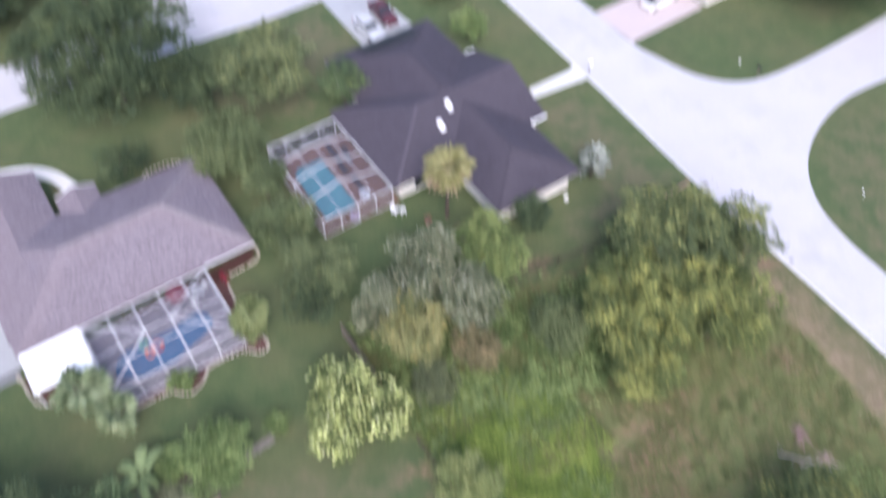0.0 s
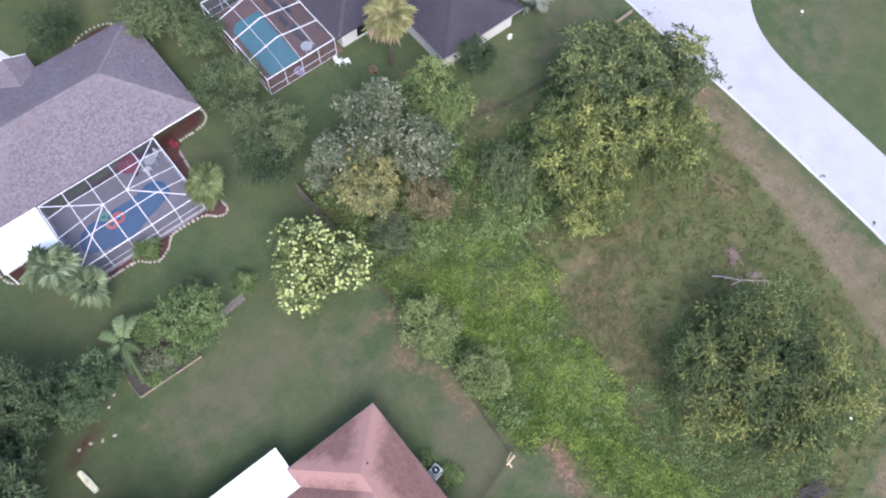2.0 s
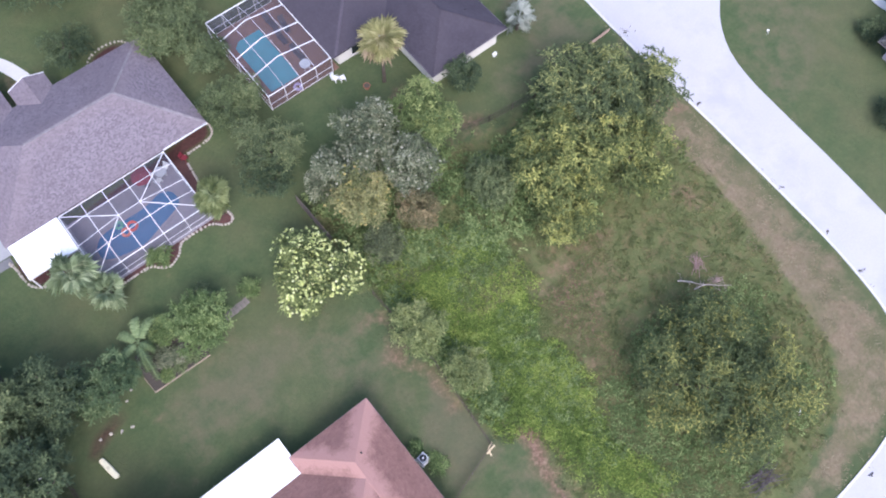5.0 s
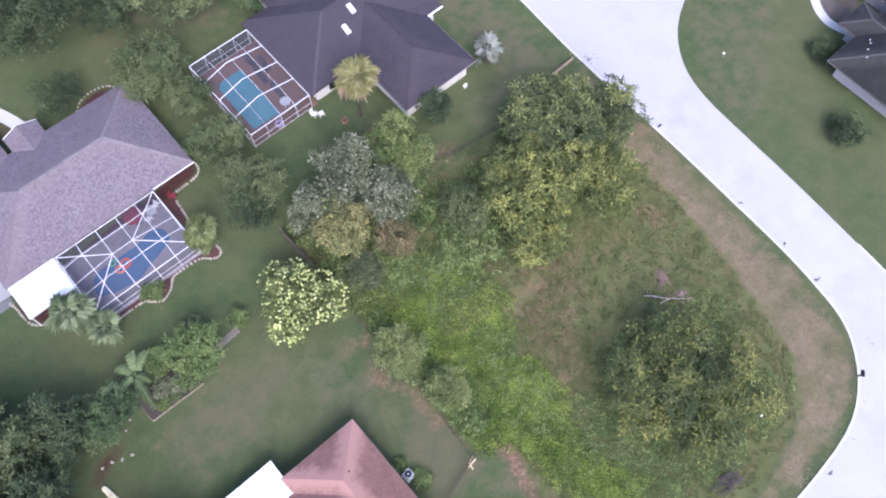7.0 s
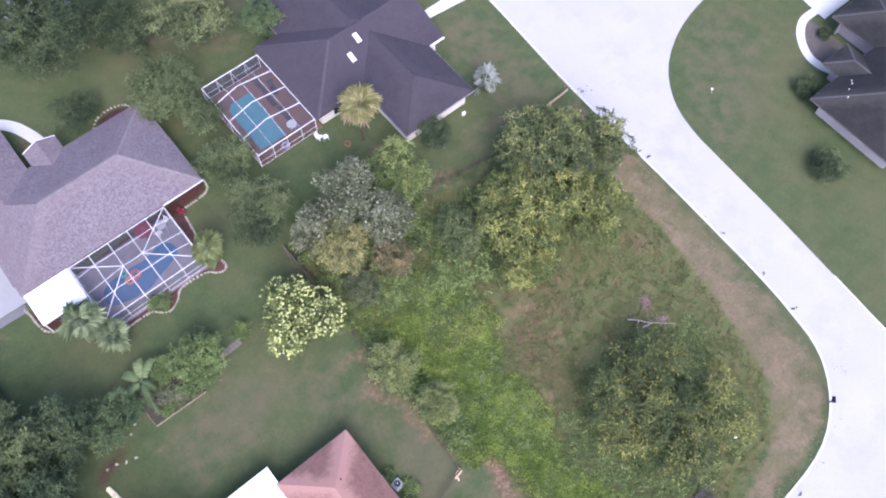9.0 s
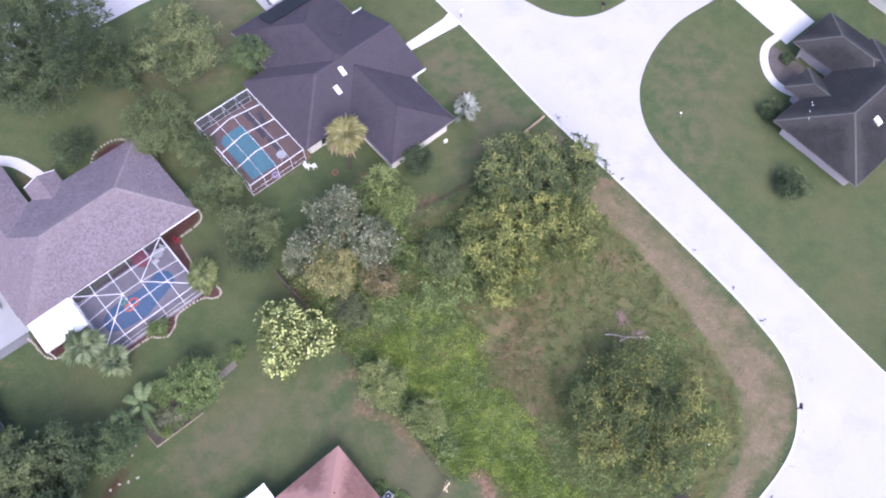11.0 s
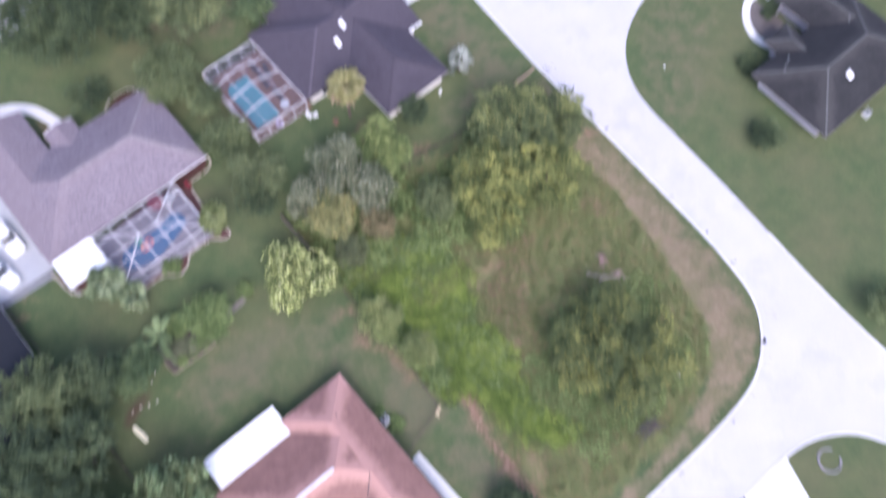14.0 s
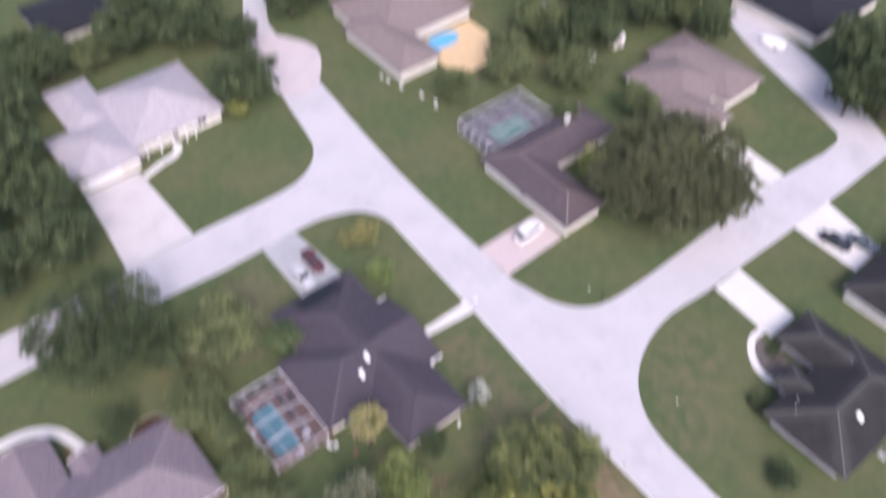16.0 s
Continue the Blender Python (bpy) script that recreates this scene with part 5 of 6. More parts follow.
def branch_pile(x, y, seed, count, heading, spread, length, thick, tones):
    rng = random.Random(seed)
    p = thing("branch_pile", x, y, 0, 0, "heap of bare dead branches on the lot", "branches")
    pale = surface("dead_wood", *tones, 1.0, 9.0, 0.9)
    for i in range(count):
        a, L = rng.uniform(heading - spread, heading + spread), rng.uniform(0.9, 1.7) * length
        bm = bmesh.new()
        d = Vector((math.cos(radians(a)), math.sin(radians(a)), 0))
        o = Vector((rng.uniform(-0.35, 0.35), rng.uniform(-0.35, 0.35), 0.1)) * length
        tube(bm, [o - d * L / 2, o + Vector((rng.uniform(-0.1, 0.1), rng.uniform(-0.1, 0.1), 0.12)), o + d * L / 2 + Vector((0, 0, 0.15))], [thick, thick * 0.75, thick * 0.3], 5)
        for k in range(3):
            s = o + d * L * rng.uniform(-0.1, 0.45)
            e = s + Vector((rng.uniform(-0.6, 0.6), rng.uniform(-0.6, 0.6), rng.uniform(0.05, 0.3)))
            tube(bm, [s + Vector((0, 0, 0.08)), e], [0.025, 0.008], 4)
        part("branch", bm, pale, p)


branch_pile(5.4, -15.2, 8, 16, 50, 38, 1.1, 0.026, ((0.22, 0.145, 0.125), (0.38, 0.27, 0.24)))
branch_pile(5.6, -17.2, 9, 9, -30, 40, 0.8, 0.024, ((0.26, 0.18, 0.16), (0.44, 0.34, 0.30)))
branch_pile(-3.9, -31.4, 10, 16, -12, 20, 2.0, 0.04, ((0.05, 0.042, 0.045), (0.13, 0.11, 0.115)))


def fallen_bough(points, thick, seed):
    """One long bleached bough lying on the ground, with side twigs."""
    rng = random.Random(seed)
    line = rounded(points, 5, False)
    n = len(line)
    height = [0.10 + 0.16 * math.sin(math.pi * k / (n - 1)) for k in range(n)]
    b = tagged(new("fallen_bough"), "long bleached dead bough lying on the lot", "branches")
    bm = bmesh.new()
    tube(bm, [(x, y, h) for (x, y), h in zip(line, height)], [thick * (1 - 0.75 * k / (n - 1)) for k in range(n)], 7)
    part("stem", bm, BLEACHED, b, smooth=True)
    for k in range(2, n - 1, 2):
        bm = bmesh.new()
        x, y = line[k]
        a, L = rng.uniform(0, 6.28), rng.uniform(0.4, 1.0)
        mid = (x + 0.5 * L * math.cos(a), y + 0.5 * L * math.sin(a), height[k] + 0.12)
        tube(bm, [(x, y, height[k]), mid, (x + L * math.cos(a + 0.4), y + L * math.sin(a + 0.4), height[k] + 0.06)], [0.02, 0.014, 0.006], 5)
        part("twig", bm, BLEACHED, b)


BLEACHED = surface("bleached_wood", (0.40, 0.33, 0.29), (0.60, 0.53, 0.47), 1.0, 9.0, 0.9)
fallen_bough([(2.9, -15.1), (3.6, -15.8), (4.2, -16.6), (5.0, -17.2)], 0.075, 1)
fallen_bough([(3.5, -16.6), (4.5, -16.9), (5.4, -17.7), (6.4, -18.4)], 0.06, 2)


def mailbox(x, y, turn, colour, label):
    m = thing("mailbox", x, y, 0, turn, label, "mailbox")
    bm = bmesh.new()
    box(bm, -0.05, 0.05, -0.05, 0.05, -0.1, 1.0)
    part("post", bm, FENCE_WOOD, m)
    bm = bmesh.new()
    tube(bm, [(-0.28, 0, 1.12), (0.28, 0, 1.12)], [0.14, 0.14], 12)
    box(bm, -0.28, 0.28, -0.14, 0.14, 0.98, 1.12)
    part("box", bm, colour, m)
    bm = bmesh.new()
    box(bm, 0.1, 0.13, 0.145, 0.16, 1.08, 1.3)
    part("flag", bm, TAIL_GLASS, m)


mailbox(11.75, -32.9, 40, DARK, "black mailbox on a post at the bend")
mailbox(19.6, 26.0, 0, WHITE, "white mailbox on a post by the path")
mailbox(34.0, 15.4, 90, DARK, "black mailbox on a post at the junction")
mailbox(46.6, 6.3, 90, DARK, "black mailbox on a post beside the driveway")


def yard_sign(x, y, turn, label):
    s = thing("yard_sign", x, y, 0, turn, label, "sign")
    bm = bmesh.new()
    bar(bm, (0, 0, -0.1), (0, 0, 0.55), 0.03)
    part("stake", bm, STEEL, s)
    bm = bmesh.new()
    box(bm, -0.11, 0.11, -0.012, 0.012, 0.38, 0.56, Matrix.Rotation(radians(-35), 4, "X"))
    part("panel", bm, WHITE, s, "blank white panel")


for x, y, l in ((29.3, -2.0, "small white yard sign on the lawn"), (13.9, 5.2, "small white sign below the tree"), (2.2, -29.7, "small white marker in the rank grass"), (33.8, 17.7, "small white sign at the junction")):
    yard_sign(x, y, -40, l)


def ring_bed(x, y):
    r = thing("tree_ring", x, y, 0, 0, "grey stone ring set in the lawn", "garden ring")
    for i in range(22):
        a = 2 * math.pi * i / 26 + 0.6
        bm = bmesh.new()
        box(bm, -0.09, 0.09, -0.16, 0.16, 0, 0.1)
        o = part("stone", bm, DECK, r)
        o.matrix_local = pose(1.15 * math.cos(a), 1.15 * math.sin(a), 0, 0, 0, math.degrees(a))


ring_bed(7.7, -45.6)


def litter(x, y, seed, n=9, spread=0.35):
    """A little drift of dark dead leaves against the kerb."""
    rng = random.Random(seed)
    bm = bmesh.new()
    for i in range(n):
        m = pose(rng.gauss(0, spread), rng.gauss(0, spread * 0.6), 0.05 + 0.04 * rng.random(), rng.uniform(-30, 30), rng.uniform(-30, 30), rng.uniform(0, 360))
        box(bm, -0.06, 0.06, -0.04, 0.04, -0.01, 0.02, m)
    o = solid("leaf_litter", bm, surface("dead_leaves", (0.03, 0.024, 0.02), (0.09, 0.07, 0.055)), "dark drift of dead leaves at the kerb", "leaf litter", "stuff")
    o.location = (x, y, 0.03)


for i, (x, y, n, s) in enumerate(((17.2, -14.6, 8, 0.14), (17.0, -20.3, 8, 0.12), (16.5, -24.7, 8, 0.14), (18.2, 7.3, 16, 0.45), (17.7, -3.4, 10, 0.2), (17.6, -1.2, 10, 0.22), (17.8, 3.0, 14, 0.35), (3.2, -36.6, 6, 0.14), (-4.7, -36.7, 6, 0.14))):
    litter(x, y, i, n, s)


def flower_pot(x, y, label):
    p = thing("flower_pot", x, y, 0, 0, label, "flower pot")
    clay = surface("terracotta", (0.30, 0.10, 0.06), (0.42, 0.16, 0.10))
    bm = bmesh.new()
    tube(bm, [(0, 0, 0), (0, 0, 0.4), (0, 0, 0.46)], [0.22, 0.34, 0.36], 14)
    part("pot", bm, clay, p)
    bm = bmesh.new()
    tube(bm, [(0, 0, 0.455), (0, 0, 0.475)], [0.30, 0.29], 12)
    part("soil", bm, BARK, p)


flower_pot(-6.3, 18.0, "large terracotta pot on the lawn")


def garden_chair(x, y, turn, colour, label):
    c = thing("garden_chair", x, y, 0.05, turn, label, "chair", "garden chairs")
    bm = bmesh.new()
    box(bm, -0.25, 0.25, -0.25, 0.25, 0.40, 0.45)
    part("seat", bm, colour, c)
    bm = bmesh.new()
    box(bm, -0.25, 0.25, 0.22, 0.27, 0.45, 0.95, Matrix.Rotation(radians(-10), 4, "X"))
    part("backrest", bm, colour, c)
    for sx in (-0.22, 0.22):
        for sy in (-0.22, 0.22):
            bm = bmesh.new()
            bar(bm, (sx, sy, 0), (sx, sy, 0.42), 0.05)
            part("leg", bm, colour, c)
    return c


RED_CLOTH = plain("red_cloth", (0.20, 0.022, 0.035), 0.8)
for x, y, t, m, l in ((-8.2, 20.6, 20, WHITE, "white plastic garden chair beside the screen"), (-7.6, 20.2, 80, WHITE, "white plastic garden chair beside the screen"), (-24.3, 22.1, 30, RED_CLOTH, "red garden chair beside the screen"),
                      (42.3, 66.4, 30, WHITE, "white garden chair on the lawn"), (43.2, 63.6, 80, WHITE, "white garden chair on the lawn"), (42.4, 62.6, 60, WHITE, "white garden chair on the lawn")):
    garden_chair(x, y, t, m, l)


def parasol(x, y):
    p = thing("parasol", x, y, 0.05, 0, "dark red parasol over the pool deck", "parasol")
    bm = bmesh.new()
    tube(bm, [(0, 0, 0), (0, 0, 2.0)], [0.03, 0.025], 8)
    part("pole", bm, WHITE, p)
    bm = bmesh.new()
    rim = [bm.verts.new((1.0 * math.cos(a), 1.0 * math.sin(a), 1.65)) for a in (2 * math.pi * k / 8 for k in range(8))]
    tip = bm.verts.new((0, 0, 2.0))
    for k in range(8):
        bm.faces.new((rim[k], rim[(k + 1) % 8], tip))
    part("canopy", bm, RED_CLOTH, p)
    bm = bmesh.new()
    tube(bm, [(0, 0, 0), (0, 0, 0.1)], [0.25, 0.22], 12)
    part("base", bm, DARK, p)


parasol(-28.4, 22.0)


def patio_table(x, y, label):
    t = thing("patio_table", x, y, 0.05, 0, label, "table")
    bm = bmesh.new()
    tube(bm, [(0, 0, 0.68), (0, 0, 0.72)], [0.55, 0.55], 20)
    part("tabletop", bm, plain("pale_glass_top", (0.6, 0.62, 0.66), 0.2), t)
    for k in range(4):
        a = math.pi / 4 + k * math.pi / 2
        bm = bmesh.new()
        bar(bm, (0.42 * math.cos(a), 0.42 * math.sin(a), 0), (0.3 * math.cos(a), 0.3 * math.sin(a), 0.68), 0.04)
        part("leg", bm, WHITE, t)


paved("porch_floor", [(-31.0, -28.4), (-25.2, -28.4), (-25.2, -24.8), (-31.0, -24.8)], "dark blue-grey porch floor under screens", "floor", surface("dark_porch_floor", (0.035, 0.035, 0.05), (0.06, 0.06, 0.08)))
for x, y, t in ((-26.4, -26.2, 20), (-27.3, -25.9, 100), (-26.9, -27.1, 200)):
    garden_chair(x, y, t, WHITE, "white porch chair on a dark floor")
patio_table(-26.8, 22.0, "round pale patio table on the pool deck")
patio_table(-9.6, 23.6, "round pale patio table on the paver deck")
for x, y, t in ((-26.3, 22.3, -60), (-27.4, 21.5, 120)):
    garden_chair(x, y, t, WHITE, "white patio chair at a round table")


def pool_float(x, y, colour, label, r=0.45):
    f = thing("pool_float", x, y, 0.06, 0, label, "pool float")
    bm = bmesh.new()
    pts = [(r * math.cos(a), r * math.sin(a), 0.08) for a in (2 * math.pi * k / 14 for k in range(15))]
    tube(bm, pts, [0.13] * 15, 8)
    part("ring", bm, colour, f)


pool_float(-32.5, 20.0, plain("green_vinyl", (0.10, 0.35, 0.25), 0.3), "small green inflatable ring in the pool", 0.3)
pool_float(-31.6, 19.2, plain("red_vinyl", (0.60, 0.10, 0.07), 0.3), "red inflatable ring in the pool", 0.42)
pool_float(-32.3, 19.0, plain("coral_vinyl", (0.65, 0.20, 0.14), 0.3), "coral inflatable ring in the pool", 0.36)


def white_columns():
    for x in (-2.2, 0.2, 2.4, 4.8, 6.4):
        bm = bmesh.new()
        tube(bm, [(0, 0, 0), (0, 0, 0.15), (0, 0, 2.2), (0, 0, 2.4)], [0.2, 0.15, 0.14, 0.2], 10)
        o = part("column", bm, WHITE, lilac_house, "round white porch column")
        o.location = (x, 81.6, 0)


white_columns()


def covered_boat(x, y, turn, label):
    b = thing("boat", x, y, 0, turn, label, "boat")
    bm = bmesh.new()
    profile_body(bm, [(-2.4, 0.9, 0.55, 0.9, 1.1), (0, 1.0, 0.45, 0.95, 1.25), (1.6, 0.75, 0.5, 1.0, 1.2), (2.6, 0.1, 0.8, 1.05, 1.15)], 2.0)
    part("hull", bm, PATIO, b)
    bm = bmesh.new()
    bar(bm, (-2.2, 0, 0.4), (3.4, 0, 0.4), 0.1)
    part("trailer", bm, STEEL, b)
    for s in (-1, 1):
        bm = bmesh.new()
        tube(bm, [(-0.8, s * 0.75, 0.3), (-0.8, s * 0.95, 0.3)], [0.3, 0.3], 12)
        part("wheel", bm, RUBBER, b)


covered_boat(71.5, 55.5, 60, "white boat on a trailer behind the tan house")
covered_boat(105.0, 37.5, 110, "white boat on a trailer at the street's end")


def garden_shed(x, y, turn, w, d, label):
    """A small shed with a shallow ridged metal roof and a door."""
    g = thing("garden_shed", x, y, 0, turn, label, "shed")
    bm = bmesh.new()
    box(bm, -w / 2 + 0.1, w / 2 - 0.1, -d / 2 + 0.1, d / 2 - 0.1, 0, 2.0)
    part("wall", bm, WALL, g)
    bm = bmesh.new()
    lo = [bm.verts.new(p) for p in ((-w / 2, -d / 2, 1.98), (w / 2, -d / 2, 1.98), (w / 2, d / 2, 1.98), (-w / 2, d / 2, 1.98))]
    a, b = bm.verts.new((-w / 2, 0, 2.55)), bm.verts.new((w / 2, 0, 2.55))
    for f in ((lo[0], lo[1], b, a), (lo[2], lo[3], a, b), (lo[1], lo[2], b), (lo[3], lo[0], a), (lo[3], lo[2], lo[1], lo[0])):
        bm.faces.new(f)
    part("roof", bm, PATIO, g, "pale sheet-metal roof")
    bm = bmesh.new()
    box(bm, -0.45, 0.45, -d / 2 + 0.05, -d / 2 + 0.11, 0, 1.85)
    part("door", bm, GUTTER, g)


garden_shed(72.0, 55.2, 20, 3.2, 2.6, "small white shed among garden trees")
garden_shed(81.3, 56.2, -10, 2.6, 2.2, "small white shed behind the tan house")
garden_shed(77.5, 71.5, 30, 3.4, 2.8, "pale shed in a far back garden")
for x, y, t in ((40.2, 73.4, 40), (40.0, 75.2, 100), (41.0, 70.6, 10)):
    garden_chair(x, y, t, WHITE, "white garden chair beside the pool house")


def utility_box(x, y):
    u = thing("utility_box", x, y, 0, 0, "small white utility box beside the wall", "utility box")
    bm = bmesh.new()
    box(bm, -0.2, 0.2, -0.13, 0.13, 0, 0.4)
    bmesh.ops.bevel(bm, geom=bm.edges[:], offset=0.03, segments=2, affect="EDGES")
    part("casing", bm, WHITE, u)
    bm = bmesh.new()
    box(bm, -0.21, 0.21, -0.14, 0.14, 0.4, 0.44)
    part("lid", bm, PATIO, u)


utility_box(5.9, 13.2)

pool_float(-11.5, 22.2, plain("lilac_vinyl", (0.45, 0.38, 0.62), 0.3), "lilac inflatable ring on the paver deck", 0.34)


def sun_lounger(x, y, turn, label):
    """A low lounger with a raised back, on four legs."""
    c = thing("sun_lounger", x, y, 0.05, turn, label, "lounger", "pool loungers")
    cloth = plain("charcoal_mesh_cloth", (0.05, 0.045, 0.05), 0.8)
    bm = bmesh.new()
    box(bm, -0.95, 0.35, -0.3, 0.3, 0.28, 0.33)
    part("bed", bm, cloth, c)
    bm = bmesh.new()
    box(bm, 0, 0.75, -0.3, 0.3, -0.025, 0.025, pose(0.35, 0, 0.31) @ Matrix.Rotation(radians(-38), 4, "Y"))
    part("backrest", bm, cloth, c)
    for sx in (-0.85, 0.3):
        for sy in (-0.27, 0.27):
            bm = bmesh.new()
            bar(bm, (sx, sy, 0), (sx, sy, 0.3), 0.04)
            part("leg", bm, DARK, c)


for x, y, t in ((-9.3, 30.2, 95), (-9.5, 27.9, 88), (-9.3, 25.4, 92), (-8.4, 29.0, 80)):
    sun_lounger(x, y, t, "dark mesh sun lounger on the paver deck")


def timber_offcuts(x, y, turn):
    """Two short planks left lying across one another."""
    p = thing("timber_offcuts", x, y, 0, turn, "pale timber offcuts lying at the fence corner", "timber")
    for k, (dx, dy, t, L) in enumerate(((0, 0, 0, 0.95), (0.12, 0.22, 14, 0.75), (-0.3, -0.2, 70, 0.4))):
        bm = bmesh.new()
        box(bm, -L / 2, L / 2, -0.07, 0.07, 0.02 + 0.03 * k, 0.05 + 0.03 * k, pose(dx, dy, 0, 0, 0, t))
        part("plank", bm, STRAW_WOOD, p)


STRAW_WOOD = surface("straw_coloured_timber", (0.50, 0.40, 0.24), (0.70, 0.60, 0.40), 0.7, 9.0, 0.85)
timber_offcuts(-19.3, -15.9, 10)

# ---- trees and shrubs ----
def leaf_mesh(name, centres, normals, sizes, tones, rng, slim=0.5):
    """Folded leaves at the given places, each with the tone of its clump."""
    count = len(centres)
    n = normals / (np.linalg.norm(normals, axis=1, keepdims=True) + 1e-9)
    a = np.cross(n, rng.normal(size=(count, 3)))
    a /= np.linalg.norm(a, axis=1, keepdims=True) + 1e-9
    b = np.cross(n, a)
    s = sizes[:, None]
    quad = np.stack([centres - a * s, centres + b * s * slim - n * s * 0.2, centres + a * s, centres - b * s * slim - n * s * 0.2], 1)
    me = bpy.data.meshes.new(name)
    ids = np.arange(count * 4).reshape(-1, 4)
    me.from_pydata(quad.reshape(-1, 3).tolist(), [], np.concatenate([ids[:, [0, 1, 2]], ids[:, [0, 2, 3]]]).tolist())
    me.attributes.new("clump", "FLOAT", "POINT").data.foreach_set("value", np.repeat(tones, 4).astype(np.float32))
    return me


def spray_mesh(name, centres, along, normals, lengths, tones, slim=0.42):
    """Narrow drooping leaves laid along given directions, each with the tone of its spray."""
    unit = lambda v: v / (np.linalg.norm(v, axis=1, keepdims=True) + 1e-9)
    a = unit(along)
    b = unit(np.cross(normals, a))
    n = np.cross(a, b)
    s = lengths[:, None]
    quad = np.stack([centres - a * s, centres + b * s * slim, centres + a * s - n * s * 0.3, centres - b * s * slim], 1)
    count = len(centres)
    me = bpy.data.meshes.new(name)
    ids = np.arange(count * 4).reshape(-1, 4)
    me.from_pydata(quad.reshape(-1, 3).tolist(), [], np.concatenate([ids[:, [0, 1, 2]], ids[:, [0, 2, 3]]]).tolist())
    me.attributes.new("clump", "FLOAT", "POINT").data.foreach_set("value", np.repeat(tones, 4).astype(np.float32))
    return me


def crown_mesh(lobes, clump, per, size, rng, cover=1.0):
    """Star-shaped leaf sprays at the twig ends of rounded lobes (x, y, z, radius, flatness), with gaps between them;
    top light is painted into their tone.
    """
    P, T, D = [], [], []
    R0 = rng.uniform(0, 50)
    for x, y, z, r, flat in lobes:
        k = max(3, int(cover * 2.3 * (r / clump) ** 2))
        own = rng.normal(0, 0.22)
        d = rng.normal(size=(k, 3))
        d /= np.linalg.norm(d, axis=1, keepdims=True)
        d[:, 2] = np.where(d[:, 2] < -0.3, -d[:, 2], d[:, 2])
        rr = r * (0.66 + 0.5 * rng.random(k))[:, None]
        P.append(np.array((x, y, z)) + d * rr * np.array((1, 1, flat)))
        # tone rises with d.z: lobe tops paled, flanks darkened to imitate light from above
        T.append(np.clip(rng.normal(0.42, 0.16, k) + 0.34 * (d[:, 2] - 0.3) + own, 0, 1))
        D.append(d)
        spot = np.array([noise.noise(Vector(p) * 0.42 + Vector((R0, R0 * 0.7, 3.1))) for p in P[-1]])
        T[-1] = np.clip(T[-1] + 0.5 * spot, 0, 1)
    P, T, D = np.concatenate(P), np.concatenate(T), np.concatenate(D)
    keep = P[:, 2] > 0.1
    P, T, D = P[keep], T[keep], D[keep]
    rays, each = 7, max(2, round(per / 7))
    count = len(P)
    A = D * 0.6 + np.array((0, 0, 0.75)) + rng.normal(size=(count, 3)) * 0.22
    A /= np.linalg.norm(A, axis=1, keepdims=True)
    U = np.cross(A, rng.normal(size=(count, 3)))
    U /= np.linalg.norm(U, axis=1, keepdims=True)
    V = np.cross(A, U)
    ang = (np.arange(rays) * 2 * math.pi / rays)[None] + rng.normal(0, 0.25, (count, rays))
    lift = rng.uniform(-0.25, 0.75, (count, rays))
    way = (U[:, None] * np.cos(ang)[..., None] + V[:, None] * np.sin(ang)[..., None]) * np.cos(lift)[..., None] + A[:, None] * np.sin(lift)[..., None]
    reach = clump * 1.12 * rng.uniform(0.65, 1.3, (count, rays))
    share = (np.arange(each) + 0.55) / each
    at = P[:, None, None] + way[:, :, None] * (reach[..., None] * share)[..., None]
    at[..., 2] -= (reach[..., None] * share ** 2) * 0.22
    m = count * rays * each
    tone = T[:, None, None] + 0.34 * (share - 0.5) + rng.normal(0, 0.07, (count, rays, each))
    along = np.repeat(way[:, :, None], each, 2).reshape(m, 3) + rng.normal(size=(m, 3)) * 0.55
    normal = np.repeat(A, rays * each, 0) * 0.7 + np.array((0, 0, 0.4)) + rng.normal(size=(m, 3)) * 0.3
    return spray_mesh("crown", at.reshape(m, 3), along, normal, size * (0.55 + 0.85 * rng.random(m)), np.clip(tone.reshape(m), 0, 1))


def tip_mesh(lobes, density, size, rng):
    """Rosettes of paler leaves at the twig ends, over the upper side of the lobes."""
    P, N = [], []
    for x, y, z, r, flat in lobes:
        k = max(2, int(density * r * r * 4))
        d = rng.normal(size=(k, 3))
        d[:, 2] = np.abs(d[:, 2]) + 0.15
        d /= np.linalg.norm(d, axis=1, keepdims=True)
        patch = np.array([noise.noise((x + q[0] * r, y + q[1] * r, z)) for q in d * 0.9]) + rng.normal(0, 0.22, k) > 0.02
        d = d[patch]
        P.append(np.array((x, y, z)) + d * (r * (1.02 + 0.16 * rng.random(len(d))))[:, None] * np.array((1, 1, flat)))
        N.append(d)
    P, N = np.concatenate(P), np.concatenate(N)
    per, m = 6, len(P) * 6
    idx = np.repeat(np.arange(len(P)), per)
    ang = np.tile(np.arange(per) * 2 * math.pi / per, len(P)) + np.repeat(rng.random(len(P)) * 6, per)
    out = np.stack([np.cos(ang), np.sin(ang), 0.1 * np.ones(m)], -1)
    n = N[idx] * 0.5 + out * 0.5 + np.array((0, 0, 0.7)) + rng.normal(size=(m, 3)) * 0.2
    return leaf_mesh("tip_foliage", P[idx] + out * size * 0.7, n, size * (0.6 + 0.6 * rng.random(m)), rng.random(len(P))[idx], rng, 0.55)


